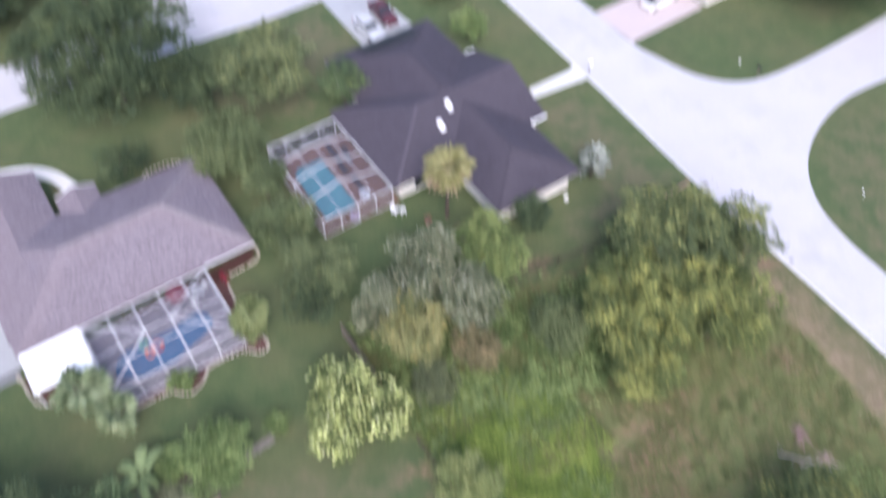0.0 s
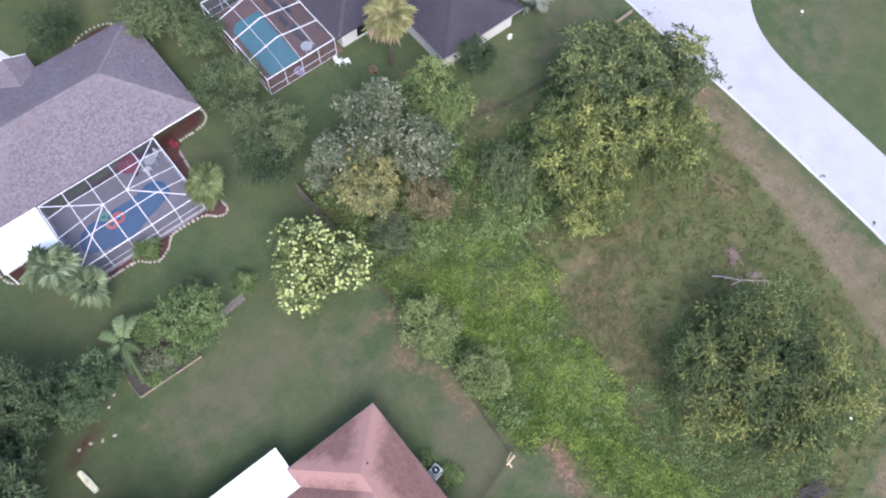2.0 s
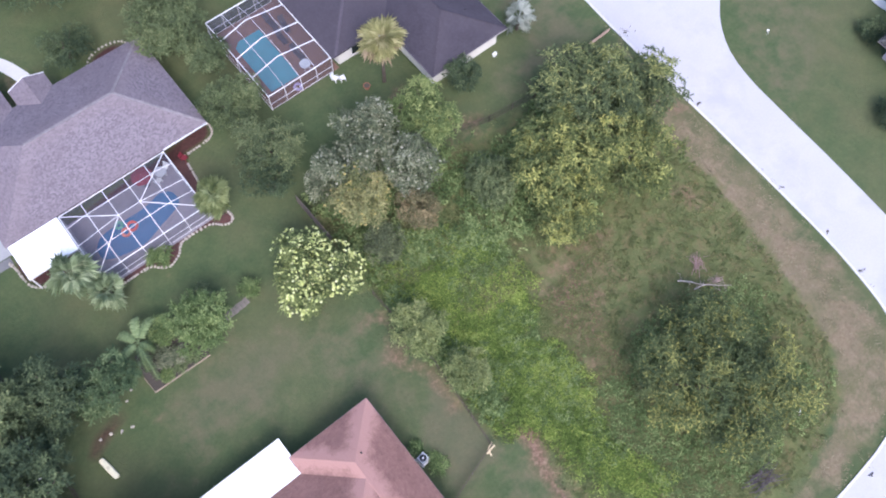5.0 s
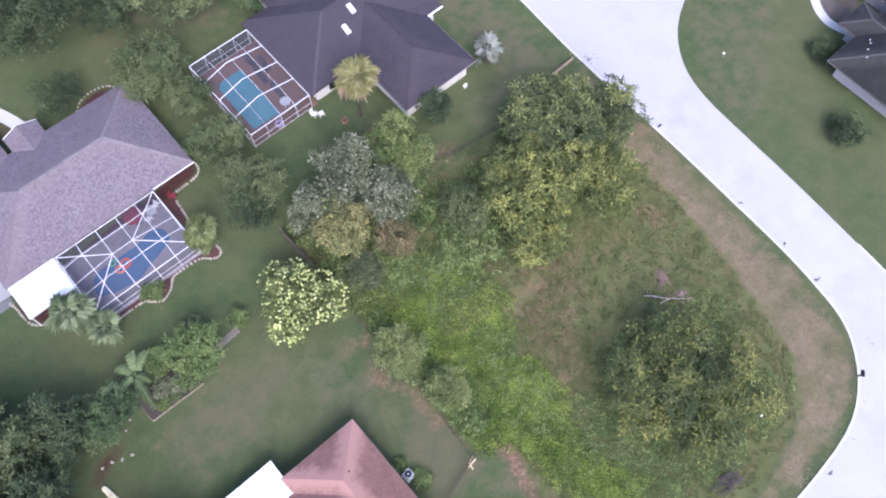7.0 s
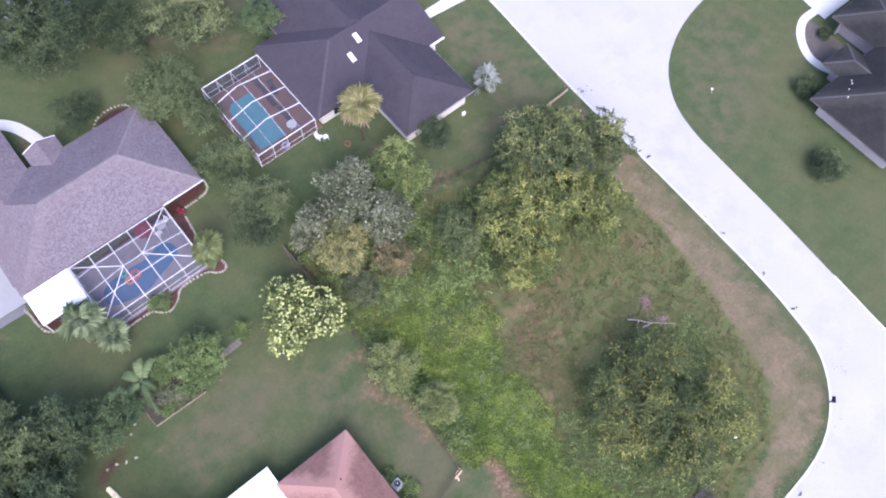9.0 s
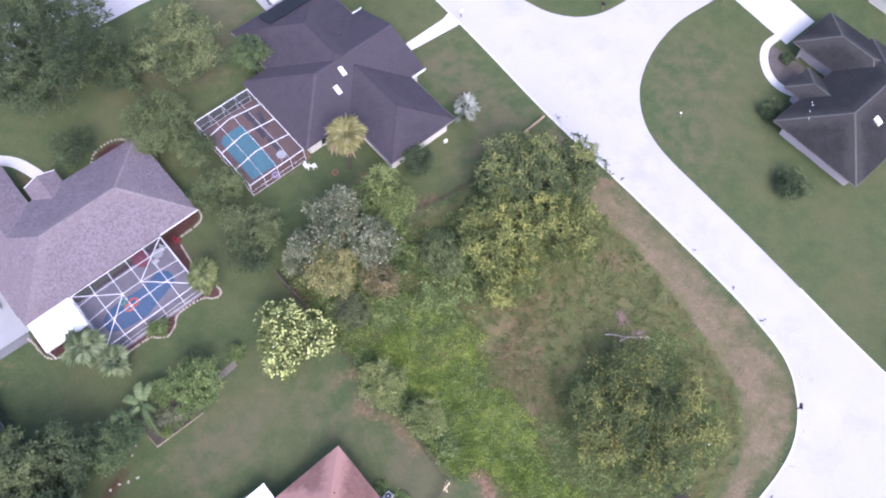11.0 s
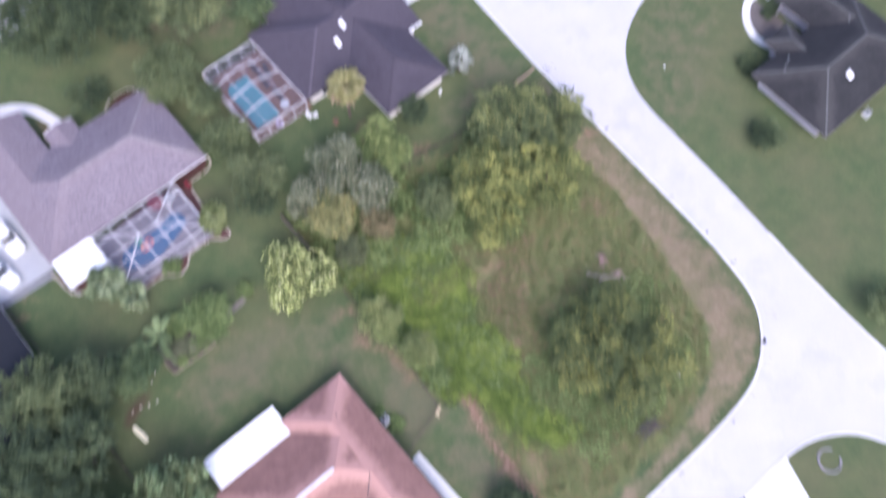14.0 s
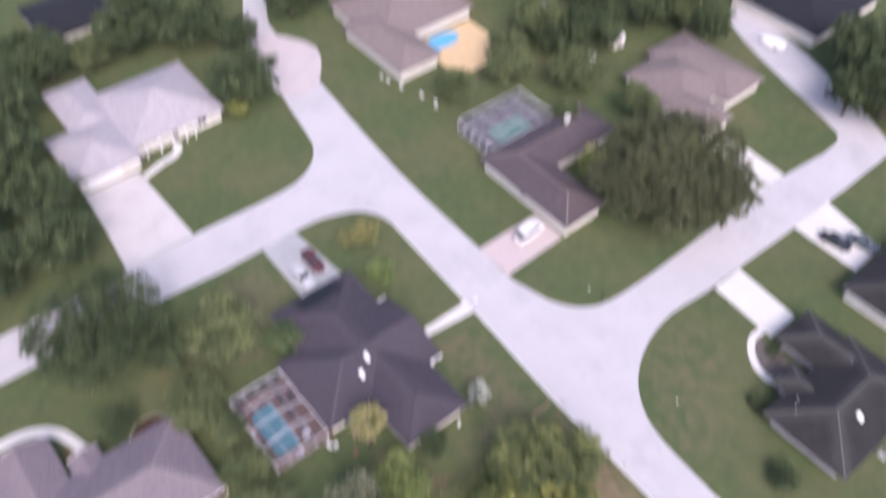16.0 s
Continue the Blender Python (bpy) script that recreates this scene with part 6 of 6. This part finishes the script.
def tree(x, y, R, top, leaf, label, seed, low=None, size=0.22, name="tree", category="tree", cover=1.0, flat=0.75, squash=1.0, tips=None):
    """A tapered trunk with limbs, and a crown of leaf clumps in uneven lobes."""
    rng = np.random.default_rng(seed)
    low = top * 0.22 if low is None else low
    t = thing(name, x, y, 0, 0, label, category)
    mid, half = (top + low) / 2, (top - low) / 2
    many = 1.0 if R < 4 else 1.9
    lobes, n = [], int((8 + R * 2.6) * many)
    for i in range(n):
        ang, q = 2.399 * i + rng.random() * 1.1, math.sqrt((i + 0.5) / n)
        rad = min(R * 0.48, (0.55 + 0.24 * R) * (0.6 + 0.75 * rng.random()) * (1.12 - 0.35 * q)) / math.sqrt(many)
        d = min(R * (0.80 + 0.22 * rng.random()) - rad * 0.6, q * R * 0.92)
        d = max(0.0, d)
        up = half * math.sqrt(max(0.04, 1 - (d / (R * 1.02)) ** 2)) * (0.0 + 1.0 * rng.random())
        lobes.append((d * math.cos(ang), d * math.sin(ang) * squash, mid + up - rad * 0.35, rad, flat))
        if i % 2 == 0:
            lobes.append((d * math.cos(ang + 0.5) * 0.9, d * math.sin(ang + 0.5) * 0.9 * squash, mid - half * 0.45, rad * 0.95, flat))
    clump = min(0.62, 0.26 + 0.055 * R)
    near = math.hypot(x + 10, y - 5) < 46
    size *= 0.56 if near else 0.68
    per = max(9, min(63 if near else 35, int(2.6 * (clump / size) ** 2)))
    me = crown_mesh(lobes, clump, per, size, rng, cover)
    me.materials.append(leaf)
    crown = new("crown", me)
    crown.parent = t
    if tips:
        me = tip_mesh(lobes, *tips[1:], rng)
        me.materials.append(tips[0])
        shoot = new("tip_foliage", me)
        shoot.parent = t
        shoot["label"] = "paler leaf rosettes at the twig ends"
    bm = bmesh.new()
    tr = 0.05 + 0.035 * R
    bend = rng.normal(size=2) * 0.15
    tube(bm, [(0, 0, -0.1), (bend[0] * 0.5, bend[1] * 0.5, low * 0.6), (bend[0], bend[1], mid)], [tr * 1.4, tr, tr * 0.6])
    for b in lobes[:: max(1, len(lobes) // 7)]:
        tube(bm, [(bend[0] * 0.5, bend[1] * 0.5, low * 0.6), (b[0] * 0.5, b[1] * 0.5, (low * 0.6 + b[2]) / 2 + 0.2), b[:3]], [tr * 0.6, tr * 0.35, tr * 0.12], 5)
    part("trunk", bm, BARK, t)
    return t


def fan_frond(length, blades, droop, rng):
    """One fan-shaped palm frond with its stalk: blades that part towards their tips."""
    bm = bmesh.new()
    stalk = length * 0.48
    bar(bm, (0, 0, 0), (stalk, 0, 0.05), 0.04)
    for k in range(blades):
        a = (k / (blades - 1) - 0.5) * 3.7
        L = length * (0.54 - 0.07 * abs(a)) * (0.78 + 0.4 * rng.random())
        root = Vector((stalk, 0, 0.05))
        d, s = Vector((math.cos(a), math.sin(a), 0)), Vector((-math.sin(a), math.cos(a), 0))
        p = [root, root + d * L * 0.55 + s * L * 0.115 + Vector((0, 0, -0.04)), root + d * L + Vector((0, 0, -droop * L)), root + d * L * 0.55 - s * L * 0.115 + Vector((0, 0, -0.04))]
        v = [bm.verts.new(q) for q in p]
        bm.faces.new((v[0], v[1], v[2]))
        bm.faces.new((v[0], v[2], v[3]))
    return bm


def clump_tones(me, rng):
    """One tone for a whole frond."""
    me.attributes.new("clump", "FLOAT", "POINT").data.foreach_set("value", np.full(len(me.vertices), rng.random(), np.float32))
    return me


def fan_palm(x, y, height, R, leaf, label, seed, fronds=30, skirt=0):
    rng = np.random.default_rng(seed)
    p = thing("palm_tree", x, y, 0, 0, label, "palm tree", "fan palms")
    bm = bmesh.new()
    tube(bm, [(0, 0, -0.1), (0.05, 0.03, height * 0.5), (0, 0, height)], [0.22, 0.17, 0.2], 8)
    part("trunk", bm, BARK, p)
    kinds = [clump_tones(mesh_of("frond", fan_frond(R, 17, 0.3 + 0.2 * (k % 3), rng), leaf), rng) for k in range(5)]
    dead = [clump_tones(mesh_of("frond", fan_frond(R * 0.95, 11, 0.5, rng), LEAF_SKIRT), rng) for k in range(2)] if skirt else []
    for i in range(fronds):
        f = new("frond", dead[i % 2] if i < skirt else kinds[i % 5])
        f.parent = p
        lift = -25 + 95 * (i / fronds)
        f.matrix_local = pose(0, 0, height, 0, 0, i * 137.5 + rng.random() * 20) @ pose(0, 0, 0, rng.normal() * 24, -lift + rng.normal() * 10, 0) @ Matrix.Scale(0.7 + 0.45 * rng.random(), 4)
    return p


def feather_frond(L, droop, rng):
    """An arching palm frond: a rib with two close rows of hanging leaflets, broad almost to its tip."""
    bm = bmesh.new()
    arch = lambda u: Vector((L * u * (1 - 0.12 * u), 0, 0.55 * math.sin(u * 2.4) - droop * u * u))
    tube(bm, [arch(k / 5) for k in range(6)], [0.035 - 0.005 * k for k in range(6)], 4)
    for k in range(34):
        u = 0.14 + 0.84 * k / 33
        c = arch(u)
        w = 0.42 * (0.55 + 0.6 * math.sin(math.pi * u) ** 0.6) * (0.85 + 0.3 * rng.random())
        for s in (-1, 1):
            lean = 0.25 + 0.3 * rng.random()
            tip = c + Vector((w * lean, s * w, -0.10 - 0.22 * rng.random()))
            v = [bm.verts.new(q) for q in (c + Vector((-0.035, 0, 0)), c + Vector((0.045, 0, 0)), (c + tip) / 2 + Vector((0.06, 0, 0.05)), tip)]
            bm.faces.new((v[0], v[1], v[2]))
            bm.faces.new((v[0], v[2], v[3]))
    return bm


def feather_palm(x, y, label, seed, height, fronds):
    """A young palm with a few broad arching fronds (bearing, length, droop)."""
    rng = np.random.default_rng(seed)
    p = thing("palm_tree", x, y, 0, 0, label, "palm tree")
    bm = bmesh.new()
    tube(bm, [(0, 0, -0.1), (0, 0, height)], [0.15, 0.1], 7)
    part("trunk", bm, BARK, p)
    for bearing, L, droop in fronds:
        f = part("frond", feather_frond(L, droop, rng), LEAF_FEATHER, p)
        clump_tones(f.data, rng)
        f.matrix_local = pose(0, 0, height, 0, 0, bearing)
    return p


LEAF_GLOSSY = LEAF_MID
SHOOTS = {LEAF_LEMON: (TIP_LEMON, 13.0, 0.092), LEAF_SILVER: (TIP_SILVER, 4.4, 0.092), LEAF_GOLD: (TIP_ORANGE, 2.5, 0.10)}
BELT = "dark tree in a belt of trees"
TREES = [
    (-23.6, 48.8, 8.8, 10.5, LEAF_DARK, "large dense dark green tree behind the grey-roofed house", 0.24),
    (-10.6, 41.0, 5.3, 7.0, LEAF_MIXED, "broad green tree beside the dark-roofed house", 0.26),
    (-17.0, 43.6, 3.4, 5.0, LEAF_DARK, "dark green tree in a cluster", 0.24),
    (-4.9, 35.3, 2.3, 5.6, LEAF_GREEN, "small rounded green tree leaning over the roof edge", 0.20),
    (-18.2, 34.4, 4.1, 5.0, LEAF_MID, "loose green tree between the two pools", 0.24),
    (-16.9, 29.0, 2.2, 4.0, LEAF_MID, "green tree beside the pool enclosure", 0.22),
    (-27.0, 38.9, 2.4, 3.0, LEAF_DARK, "rounded green shrub tree near the entry", 0.20),
    (-17.8, 23.1, 2.8, 4.2, LEAF_MID, "open green tree beside the house corner", 0.22),
    (-18.2, 16.4, 3.2, 5.5, LEAF_MIXED, "sparse dark tree at the lawn's edge", 0.20),
    (-19.8, 14.4, 2.4, 4.5, LEAF_DARK, "sparse dark tree by the fence", 0.20),
    (-11.0, 11.4, 2.9, 7.2, LEAF_SILVER, "tall silver-leaved tree in a thicket", 0.26),
    (-9.4, 6.9, 2.6, 6.4, LEAF_SILVER, "silver-leaved tree in a thicket", 0.24),
    (-14.4, 10.4, 2.4, 6.2, LEAF_SILVER, "silver-grey tree over the fence", 0.24),
    (-16.6, 11.2, 1.3, 3.6, LEAF_SILVER, "small silver-grey tree by the fence", 0.20),
    (-14.7, 7.3, 2.7, 6.4, LEAF_GOLD, "golden-leaved tree in a thicket", 0.22),
    (-11.4, 3.7, 2.0, 4.6, LEAF_RUSSET, "dull brownish-green tree at the thicket's edge", 0.22),
    (-15.6, 3.0, 1.9, 3.6, LEAF_SOFT, "pale young tree beside the thicket", 0.20),
    (-5.1, 10.7, 3.5, 5.0, LEAF_BUSH, "rounded yellow-green tree beside the house", 0.22),
    (1.0, 12.4, 1.8, 3.4, LEAF_DARK, "dark shrub against the house", 0.20),
    (1.0, -1.2, 4.8, 6.4, LEAF_OLIVE, "broad yellow-green tree on the empty lot", 0.26),
    (7.4, 2.6, 5.0, 8.0, LEAF_LAUREL, "large green tree near the street", 0.26),
    (6.2, -4.6, 4.6, 6.5, LEAF_OLIVE, "spreading yellow-green tree on the empty lot", 0.26),
    (12.2, -0.2, 3.5, 6.8, LEAF_LAUREL, "green tree overhanging the kerb", 0.24),
    (-1.7, -4.8, 2.9, 3.6, LEAF_OLIVE, "low spreading yellow-green tree on the empty lot", 0.24),
    (-4.2, 2.0, 2.6, 3.0, LEAF_MID, "low green tree on the empty lot", 0.22),
    (-1.9, -23.5, 7.2, 5.2, LEAF_FLECKED, "broad dark green tree with yellow-flecked spreading boughs", 0.20),
    (-22.0, 6.0, 2.45, 4.6, LEAF_LEMON, "tree with bright lemon-tipped leaves", 0.20),
    (-20.1, 3.4, 2.3, 4.0, LEAF_LEMON, "tree with bright lemon-tipped leaves", 0.20),
    (-23.6, 3.6, 2.2, 4.2, LEAF_LEMON, "tree with bright lemon-tipped leaves", 0.20),
    (-31.6, 7.0, 2.6, 4.0, LEAF_LIME, "leafy green shrub tree in a raised bed", 0.22),
    (-40.4, 7.0, 2.9, 4.5, LEAF_GREEN, "green tree over a bark bed", 0.22),
    (-44.6, 8.4, 3.4, 6.0, LEAF_DARK, BELT, 0.24),
    (-49.0, 9.4, 4.4, 8.0, LEAF_MID, BELT, 0.26),
    (-54.0, 3.4, 5.2, 9.0, LEAF_DARK, BELT, 0.28),
    (-48.8, 2.4, 4.2, 8.0, LEAF_DARK, BELT, 0.26),
    (-57.5, -2.0, 5.2, 9.0, LEAF_DARK, BELT, 0.28),
    (-51.4, -5.2, 4.4, 8.0, LEAF_DARK, BELT, 0.28),
    (-55.0, -12.0, 5.2, 9.0, LEAF_DARK, BELT, 0.28),
    (-44.6, -6.9, 4.4, 6.6, LEAF_GLOSSY, "rounded glossy green tree beside the patio roof", 0.26),
    (-17.8, -4.6, 2.3, 3.2, LEAF_PALE, "pale green shrub on the fence line", 0.18),
    (-16.9, -10.1, 2.0, 2.8, LEAF_PALE, "pale green shrub on the fence line", 0.18),
    (-20.4, -28.4, 2.6, 3.0, LEAF_DARK, "low dark green shrub tree", 0.20),
    (31.2, -16.4, 2.0, 1.9, LEAF_DARK, "low dark shrub on the lawn", 0.20),
    (12.2, 37.6, 2.1, 3.0, LEAF_LIME, "lime green shrub at the house front", 0.20),
    (24.6, -39.0, 2.4, 3.5, LEAF_MID, "green tree beside the street", 0.22),
    (55.2, 22.6, 12.6, 12.0, LEAF_OAK, "huge spreading dull green oak", 0.29),
    (49.6, 32.4, 2.8, 8.0, LEAF_OLIVE, "yellow-green tree beside the oak", 0.26),
    (17.5, 84.5, 6.3, 9.0, LEAF_DARK, "dark tree at the lawn's edge", 0.34),
    (18.5, 106.0, 7.5, 9.0, LEAF_DARK, "dark tree behind the lilac-roofed house", 0.38),
    (8.0, 110.0, 6.0, 8.0, LEAF_DARK, "dark tree behind the lilac-roofed house", 0.38),
    (24.0, 97.5, 4.0, 7.0, LEAF_DARK, "dark roadside tree by the bend", 0.34),
    (38.0, 102.0, 5.0, 8.0, LEAF_DARK, "dark roadside tree by the bend", 0.36),
    (57.5, 61.0, 4.6, 6.0, LEAF_MID, "green tree behind the pool enclosure", 0.34),
    (65.5, 52.0, 5.5, 7.0, LEAF_MID, "green tree in a back garden", 0.34),
    (76.0, 58.0, 6.0, 8.0, LEAF_DARK, "dark tree in a back garden", 0.36),
    (84.0, 64.0, 6.5, 8.0, LEAF_DARK, "dark tree in a back garden", 0.38),
    (72.0, 68.0, 5.5, 7.0, LEAF_MID, "green tree in a back garden", 0.36),
    (68.0, 39.5, 3.5, 6.0, LEAF_MID, "green tree beside the tan house", 0.32),
    (97.0, 52.0, 6.0, 8.0, LEAF_MID, "green tree beside the tan house", 0.36),
    (109.0, 22.0, 8.0, 11.0, LEAF_DARK, "tall dark tree at the street's end", 0.40),
    (101.5, 12.5, 7.0, 11.0, LEAF_DARK, "dark tree at the street's end", 0.38),
    (97.6, 17.6, 4.8, 9.0, LEAF_DARK, "dark tree at the street's end", 0.38),
    (107.0, -3.0, 6.5, 10.0, LEAF_DARK, "dark tree at the street's end", 0.38),
    (95.5, 46.0, 4.2, 8.0, LEAF_DARK, "dark tree behind the tan house", 0.36),
    (90.5, 57.0, 5.0, 9.0, LEAF_DARK, BELT, 0.38),
    (81.0, 76.0, 5.5, 8.0, LEAF_MID, "green tree in a back garden", 0.38),
    (62.5, 66.5, 3.6, 5.0, LEAF_MID, "green tree in a back garden", 0.34),
    (70.5, 61.0, 3.8, 6.0, LEAF_DARK, "dark tree in a back garden", 0.34),
    (-6.0, 110.0, 5.0, 8.0, LEAF_DARK, BELT, 0.38),
    (14.0, 117.0, 5.0, 9.0, LEAF_DARK, BELT, 0.40),
    (1.0, 109.0, 4.0, 6.0, LEAF_MID, "green tree behind the lilac-roofed house", 0.36),
    (41.5, 103.0, 5.0, 8.0, LEAF_DARK, BELT, 0.38),
    (56.5, 45.5, 2.4, 5.0, LEAF_MID, "green tree behind the umber house", 0.28),
    (118.0, 10.0, 8.0, 11.0, LEAF_DARK, "tall dark tree at the street's end", 0.42),
    (46.5, 62.5, 3.6, 5.0, LEAF_MID, "green shrub tree by the pool house", 0.30),
    (15.2, 45.4, 2.0, 3.0, LEAF_GOLD, "small golden shrub tree on the corner lawn", 0.20),
    (12.6, 45.8, 1.7, 2.6, LEAF_GOLD, "small golden shrub tree on the corner lawn", 0.20),
    (14.5, 81.6, 2.0, 3.0, LEAF_OLIVE, "yellowish shrub by the lilac-roofed house", 0.22),
    (-21.0, 68.0, 5.5, 9.0, LEAF_DARK, BELT, 0.34), (-19.0, 77.0, 5.5, 9.0, LEAF_DARK, BELT, 0.36), (-20.5, 89.0, 6.0, 10.0, LEAF_DARK, BELT, 0.38),
    (-31.0, 68.0, 6.0, 9.0, LEAF_DARK, BELT, 0.36), (-30.0, 80.0, 7.0, 10.0, LEAF_DARK, BELT, 0.40), (-18.0, 102.0, 7.0, 10.0, LEAF_DARK, BELT, 0.40), (-31.0, 96.0, 7.0, 10.0, LEAF_DARK, BELT, 0.42),
    (-8.0, 112.0, 6.0, 9.0, LEAF_DARK, BELT, 0.40), (-41.0, 69.0, 6.0, 9.0, LEAF_DARK, BELT, 0.36),
    (60.0, 106.0, 7.0, 9.0, LEAF_DARK, BELT, 0.42), (74.0, 90.0, 7.0, 9.0, LEAF_DARK, BELT, 0.42), (88.0, 80.0, 7.0, 9.0, LEAF_DARK, BELT, 0.42), (104.0, 62.0, 7.0, 9.0, LEAF_DARK, BELT, 0.42), (28.0, 122.0, 7.0, 9.0, LEAF_DARK, BELT, 0.42), (48.0, 118.0, 7.0, 9.0, LEAF_DARK, BELT, 0.42),
]
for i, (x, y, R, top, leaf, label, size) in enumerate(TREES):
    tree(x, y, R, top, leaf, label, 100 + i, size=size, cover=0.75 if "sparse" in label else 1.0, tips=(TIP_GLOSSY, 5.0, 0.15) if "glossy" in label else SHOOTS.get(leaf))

fan_palm(-4.5, 17.6, 6.0, 2.25, LEAF_PALM_DRY, "tall fan palm with yellowing fronds beside the roof", 1, 52, 12)
fan_palm(9.8, 14.3, 1.8, 2.0, LEAF_PALM_SILVER, "low silver fan palm on the front lawn", 2, 14)
fan_palm(-24.6, 15.3, 3.5, 1.95, LEAF_PALM, "fan palm at the corner of a bark bed", 3, 36)
fan_palm(-37.6, 16.5, 3.4, 2.2, LEAF_PALM_BLUE, "bluish fan palm beside the white patio roof", 4, 28)
fan_palm(-36.2, 13.8, 2.4, 1.8, LEAF_PALM_BLUE, "bluish fan palm beside the pool enclosure", 5, 22)
feather_palm(-36.5, 8.6, "young palm with broad arching green fronds", 6, 2.0, ((71, 2.7, 0.9), (35, 2.6, 0.7), (120, 2.4, 1.0), (187, 2.4, 1.2), (-107, 2.8, 1.0), (-97, 3.8, 1.3), (-62, 1.6, 0.7)))
for i, (x, y, R, top, leaf) in enumerate(((-35.6, 6.9, 1.0, 0.9, LEAF_SILVER), (-34.6, 6.2, 0.8, 0.8, LEAF_SILVER), (-33.8, 5.6, 0.7, 0.6, LEAF_MID), (-36.2, 5.5, 0.55, 0.5, LEAF_LIME), (-35.0, 5.4, 0.45, 0.4, LEAF_MID), (-34.4, 8.6, 1.3, 2.0, LEAF_LIME), (-30.6, 8.9, 1.4, 1.8, LEAF_MIXED))):
    tree(x, y, R, top, leaf, "leafy plant in a raised bed", 340 + i, low=0.1, size=0.16, name="garden_plant", category="garden plant")
for i, (x, y, R, top) in enumerate(((-31.2, 14.7, 1.1, 1.4), (-26.7, 7.6, 0.9, 1.3), (-24.0, -12.1, 0.6, 0.35), (-23.2, -14.1, 0.85, 0.35), (-31.6, -22.0, 1.4, 1.2), (37.7, -8.4, 1.5, 1.2), (45.4, -4.9, 0.8, 0.8))):
    tree(x, y, R, top, (LEAF_LIME, LEAF_LIME, LEAF_LIME, LEAF_LIME, LEAF_MID, LEAF_DARK, LEAF_DARK)[i], "small rounded garden shrub", 300 + i, low=0.1, size=0.16, name="shrub", category="shrub")


# ---- weeds and rank grass on the empty lot ----
def scatter(name, outline, count, leaf, label, seed, tall, size, per=10, thin=1.0, avoid=(), edge=2.5):
    rng = np.random.default_rng(seed)
    xs, ys = np.array(outline).T
    x, y = rng.uniform(xs.min(), xs.max(), count * 3), rng.uniform(ys.min(), ys.max(), count * 3)
    patchy = np.array([noise.noise((a * 0.22, b * 0.22, seed)) for a, b in zip(x, y)])
    ragged = np.array([noise.noise((a * 0.7, b * 0.7, seed + 5)) for a, b in zip(x, y)])
    keep = (inside(outline, x, y) + patchy * edge + ragged * edge * 0.6 + rng.normal(-0.3, 0.7, len(x)) > 0) & (patchy > -0.35 * thin)
    for a in avoid:
        keep &= inside(a, x, y) < 0.2
    x, y, tone = x[keep][:count], y[keep][:count], np.clip(0.5 + patchy[keep][:count] * 0.7 + ragged[keep][:count] * 0.7 + rng.normal(0, 0.24, count)[: keep.sum()], 0, 1)
    k = len(x)
    idx = np.repeat(np.arange(k), per)
    h = tall * (0.4 + 0.8 * rng.random(k * per))
    c = np.stack([x[idx] + rng.normal(0, 0.16, k * per), y[idx] + rng.normal(0, 0.16, k * per), h * 0.6], -1)
    n = rng.normal(size=(k * per, 3)) * 0.55 + (0, 0, 0.8)
    me = leaf_mesh(name, c, n, size * (0.6 + 0.8 * rng.random(k * per)), tone[idx], rng)
    me.materials.append(leaf)
    return tagged(new(name, me), label, name.replace("_", " "), kind="stuff")


scatter("weeds", WEEDS, 9500, LEAF_WEED, "bright green knee-high weeds on the empty lot", 11, 0.42, 0.088, 9, 0.9, (), 2.2)
scatter("weeds", WEEDS, 600, LEAF_LIME, "taller green weeds in clumps on the empty lot", 31, 0.7, 0.09, 16, 0.0, (), 2.0)
scatter("weeds", [(-17.6, 2.5), (-12, 3.2), (-7, 1), (-6.4, -4), (-9, -7), (-13, -4), (-17.6, -1)], 700, LEAF_RANK, "dull brownish weeds on the empty lot", 32, 0.5, 0.11, 10, 0.6, (), 3.0)
scatter("rank_grass", LOT, 7000, LEAF_RANK, "patchy rank grass on the empty lot", 12, 0.2, 0.10, 7, 1.4, [THIN, BARE[1], BARE[2], VERGE], 2.0)
scatter("dry_weeds", THIN, 1100, LEAF_RANK, "thin weeds on bare ground", 21, 0.15, 0.08, 6, 0.6)
scatter("dry_grass", VERGE, 1500, LEAF_DRY, "dry tufts of grass on the verge", 13, 0.08, 0.08, 6, 0.7)
scatter("undergrowth", [(-18.4, 9), (-16, 12), (-6, 9), (-2, 5.5), (13, 7), (13, 3), (0, -7), (-6, -2), (-13, 0.5), (-18.2, 1)], 2800, LEAF_LIME, "green undergrowth below the trees", 14, 0.9, 0.14, 10, 1.2)
scatter("undergrowth", [(-18.6, 0), (-17, 0), (-15.8, -8), (-15.6, -14), (-18.2, -14.5)], 480, LEAF_LIME, "green scrub along the fence line", 15, 0.9, 0.14, 10, 1.4, (), 1.0)
scatter("undergrowth", [(-11, -19), (-6, -16), (4, -17), (8.5, -22), (7, -28), (-3, -31), (-11, -29)], 3200, LEAF_LIME, "low green scrub round the spreading tree", 16, 0.3, 0.10, 8, 1.2, (), 3.5)
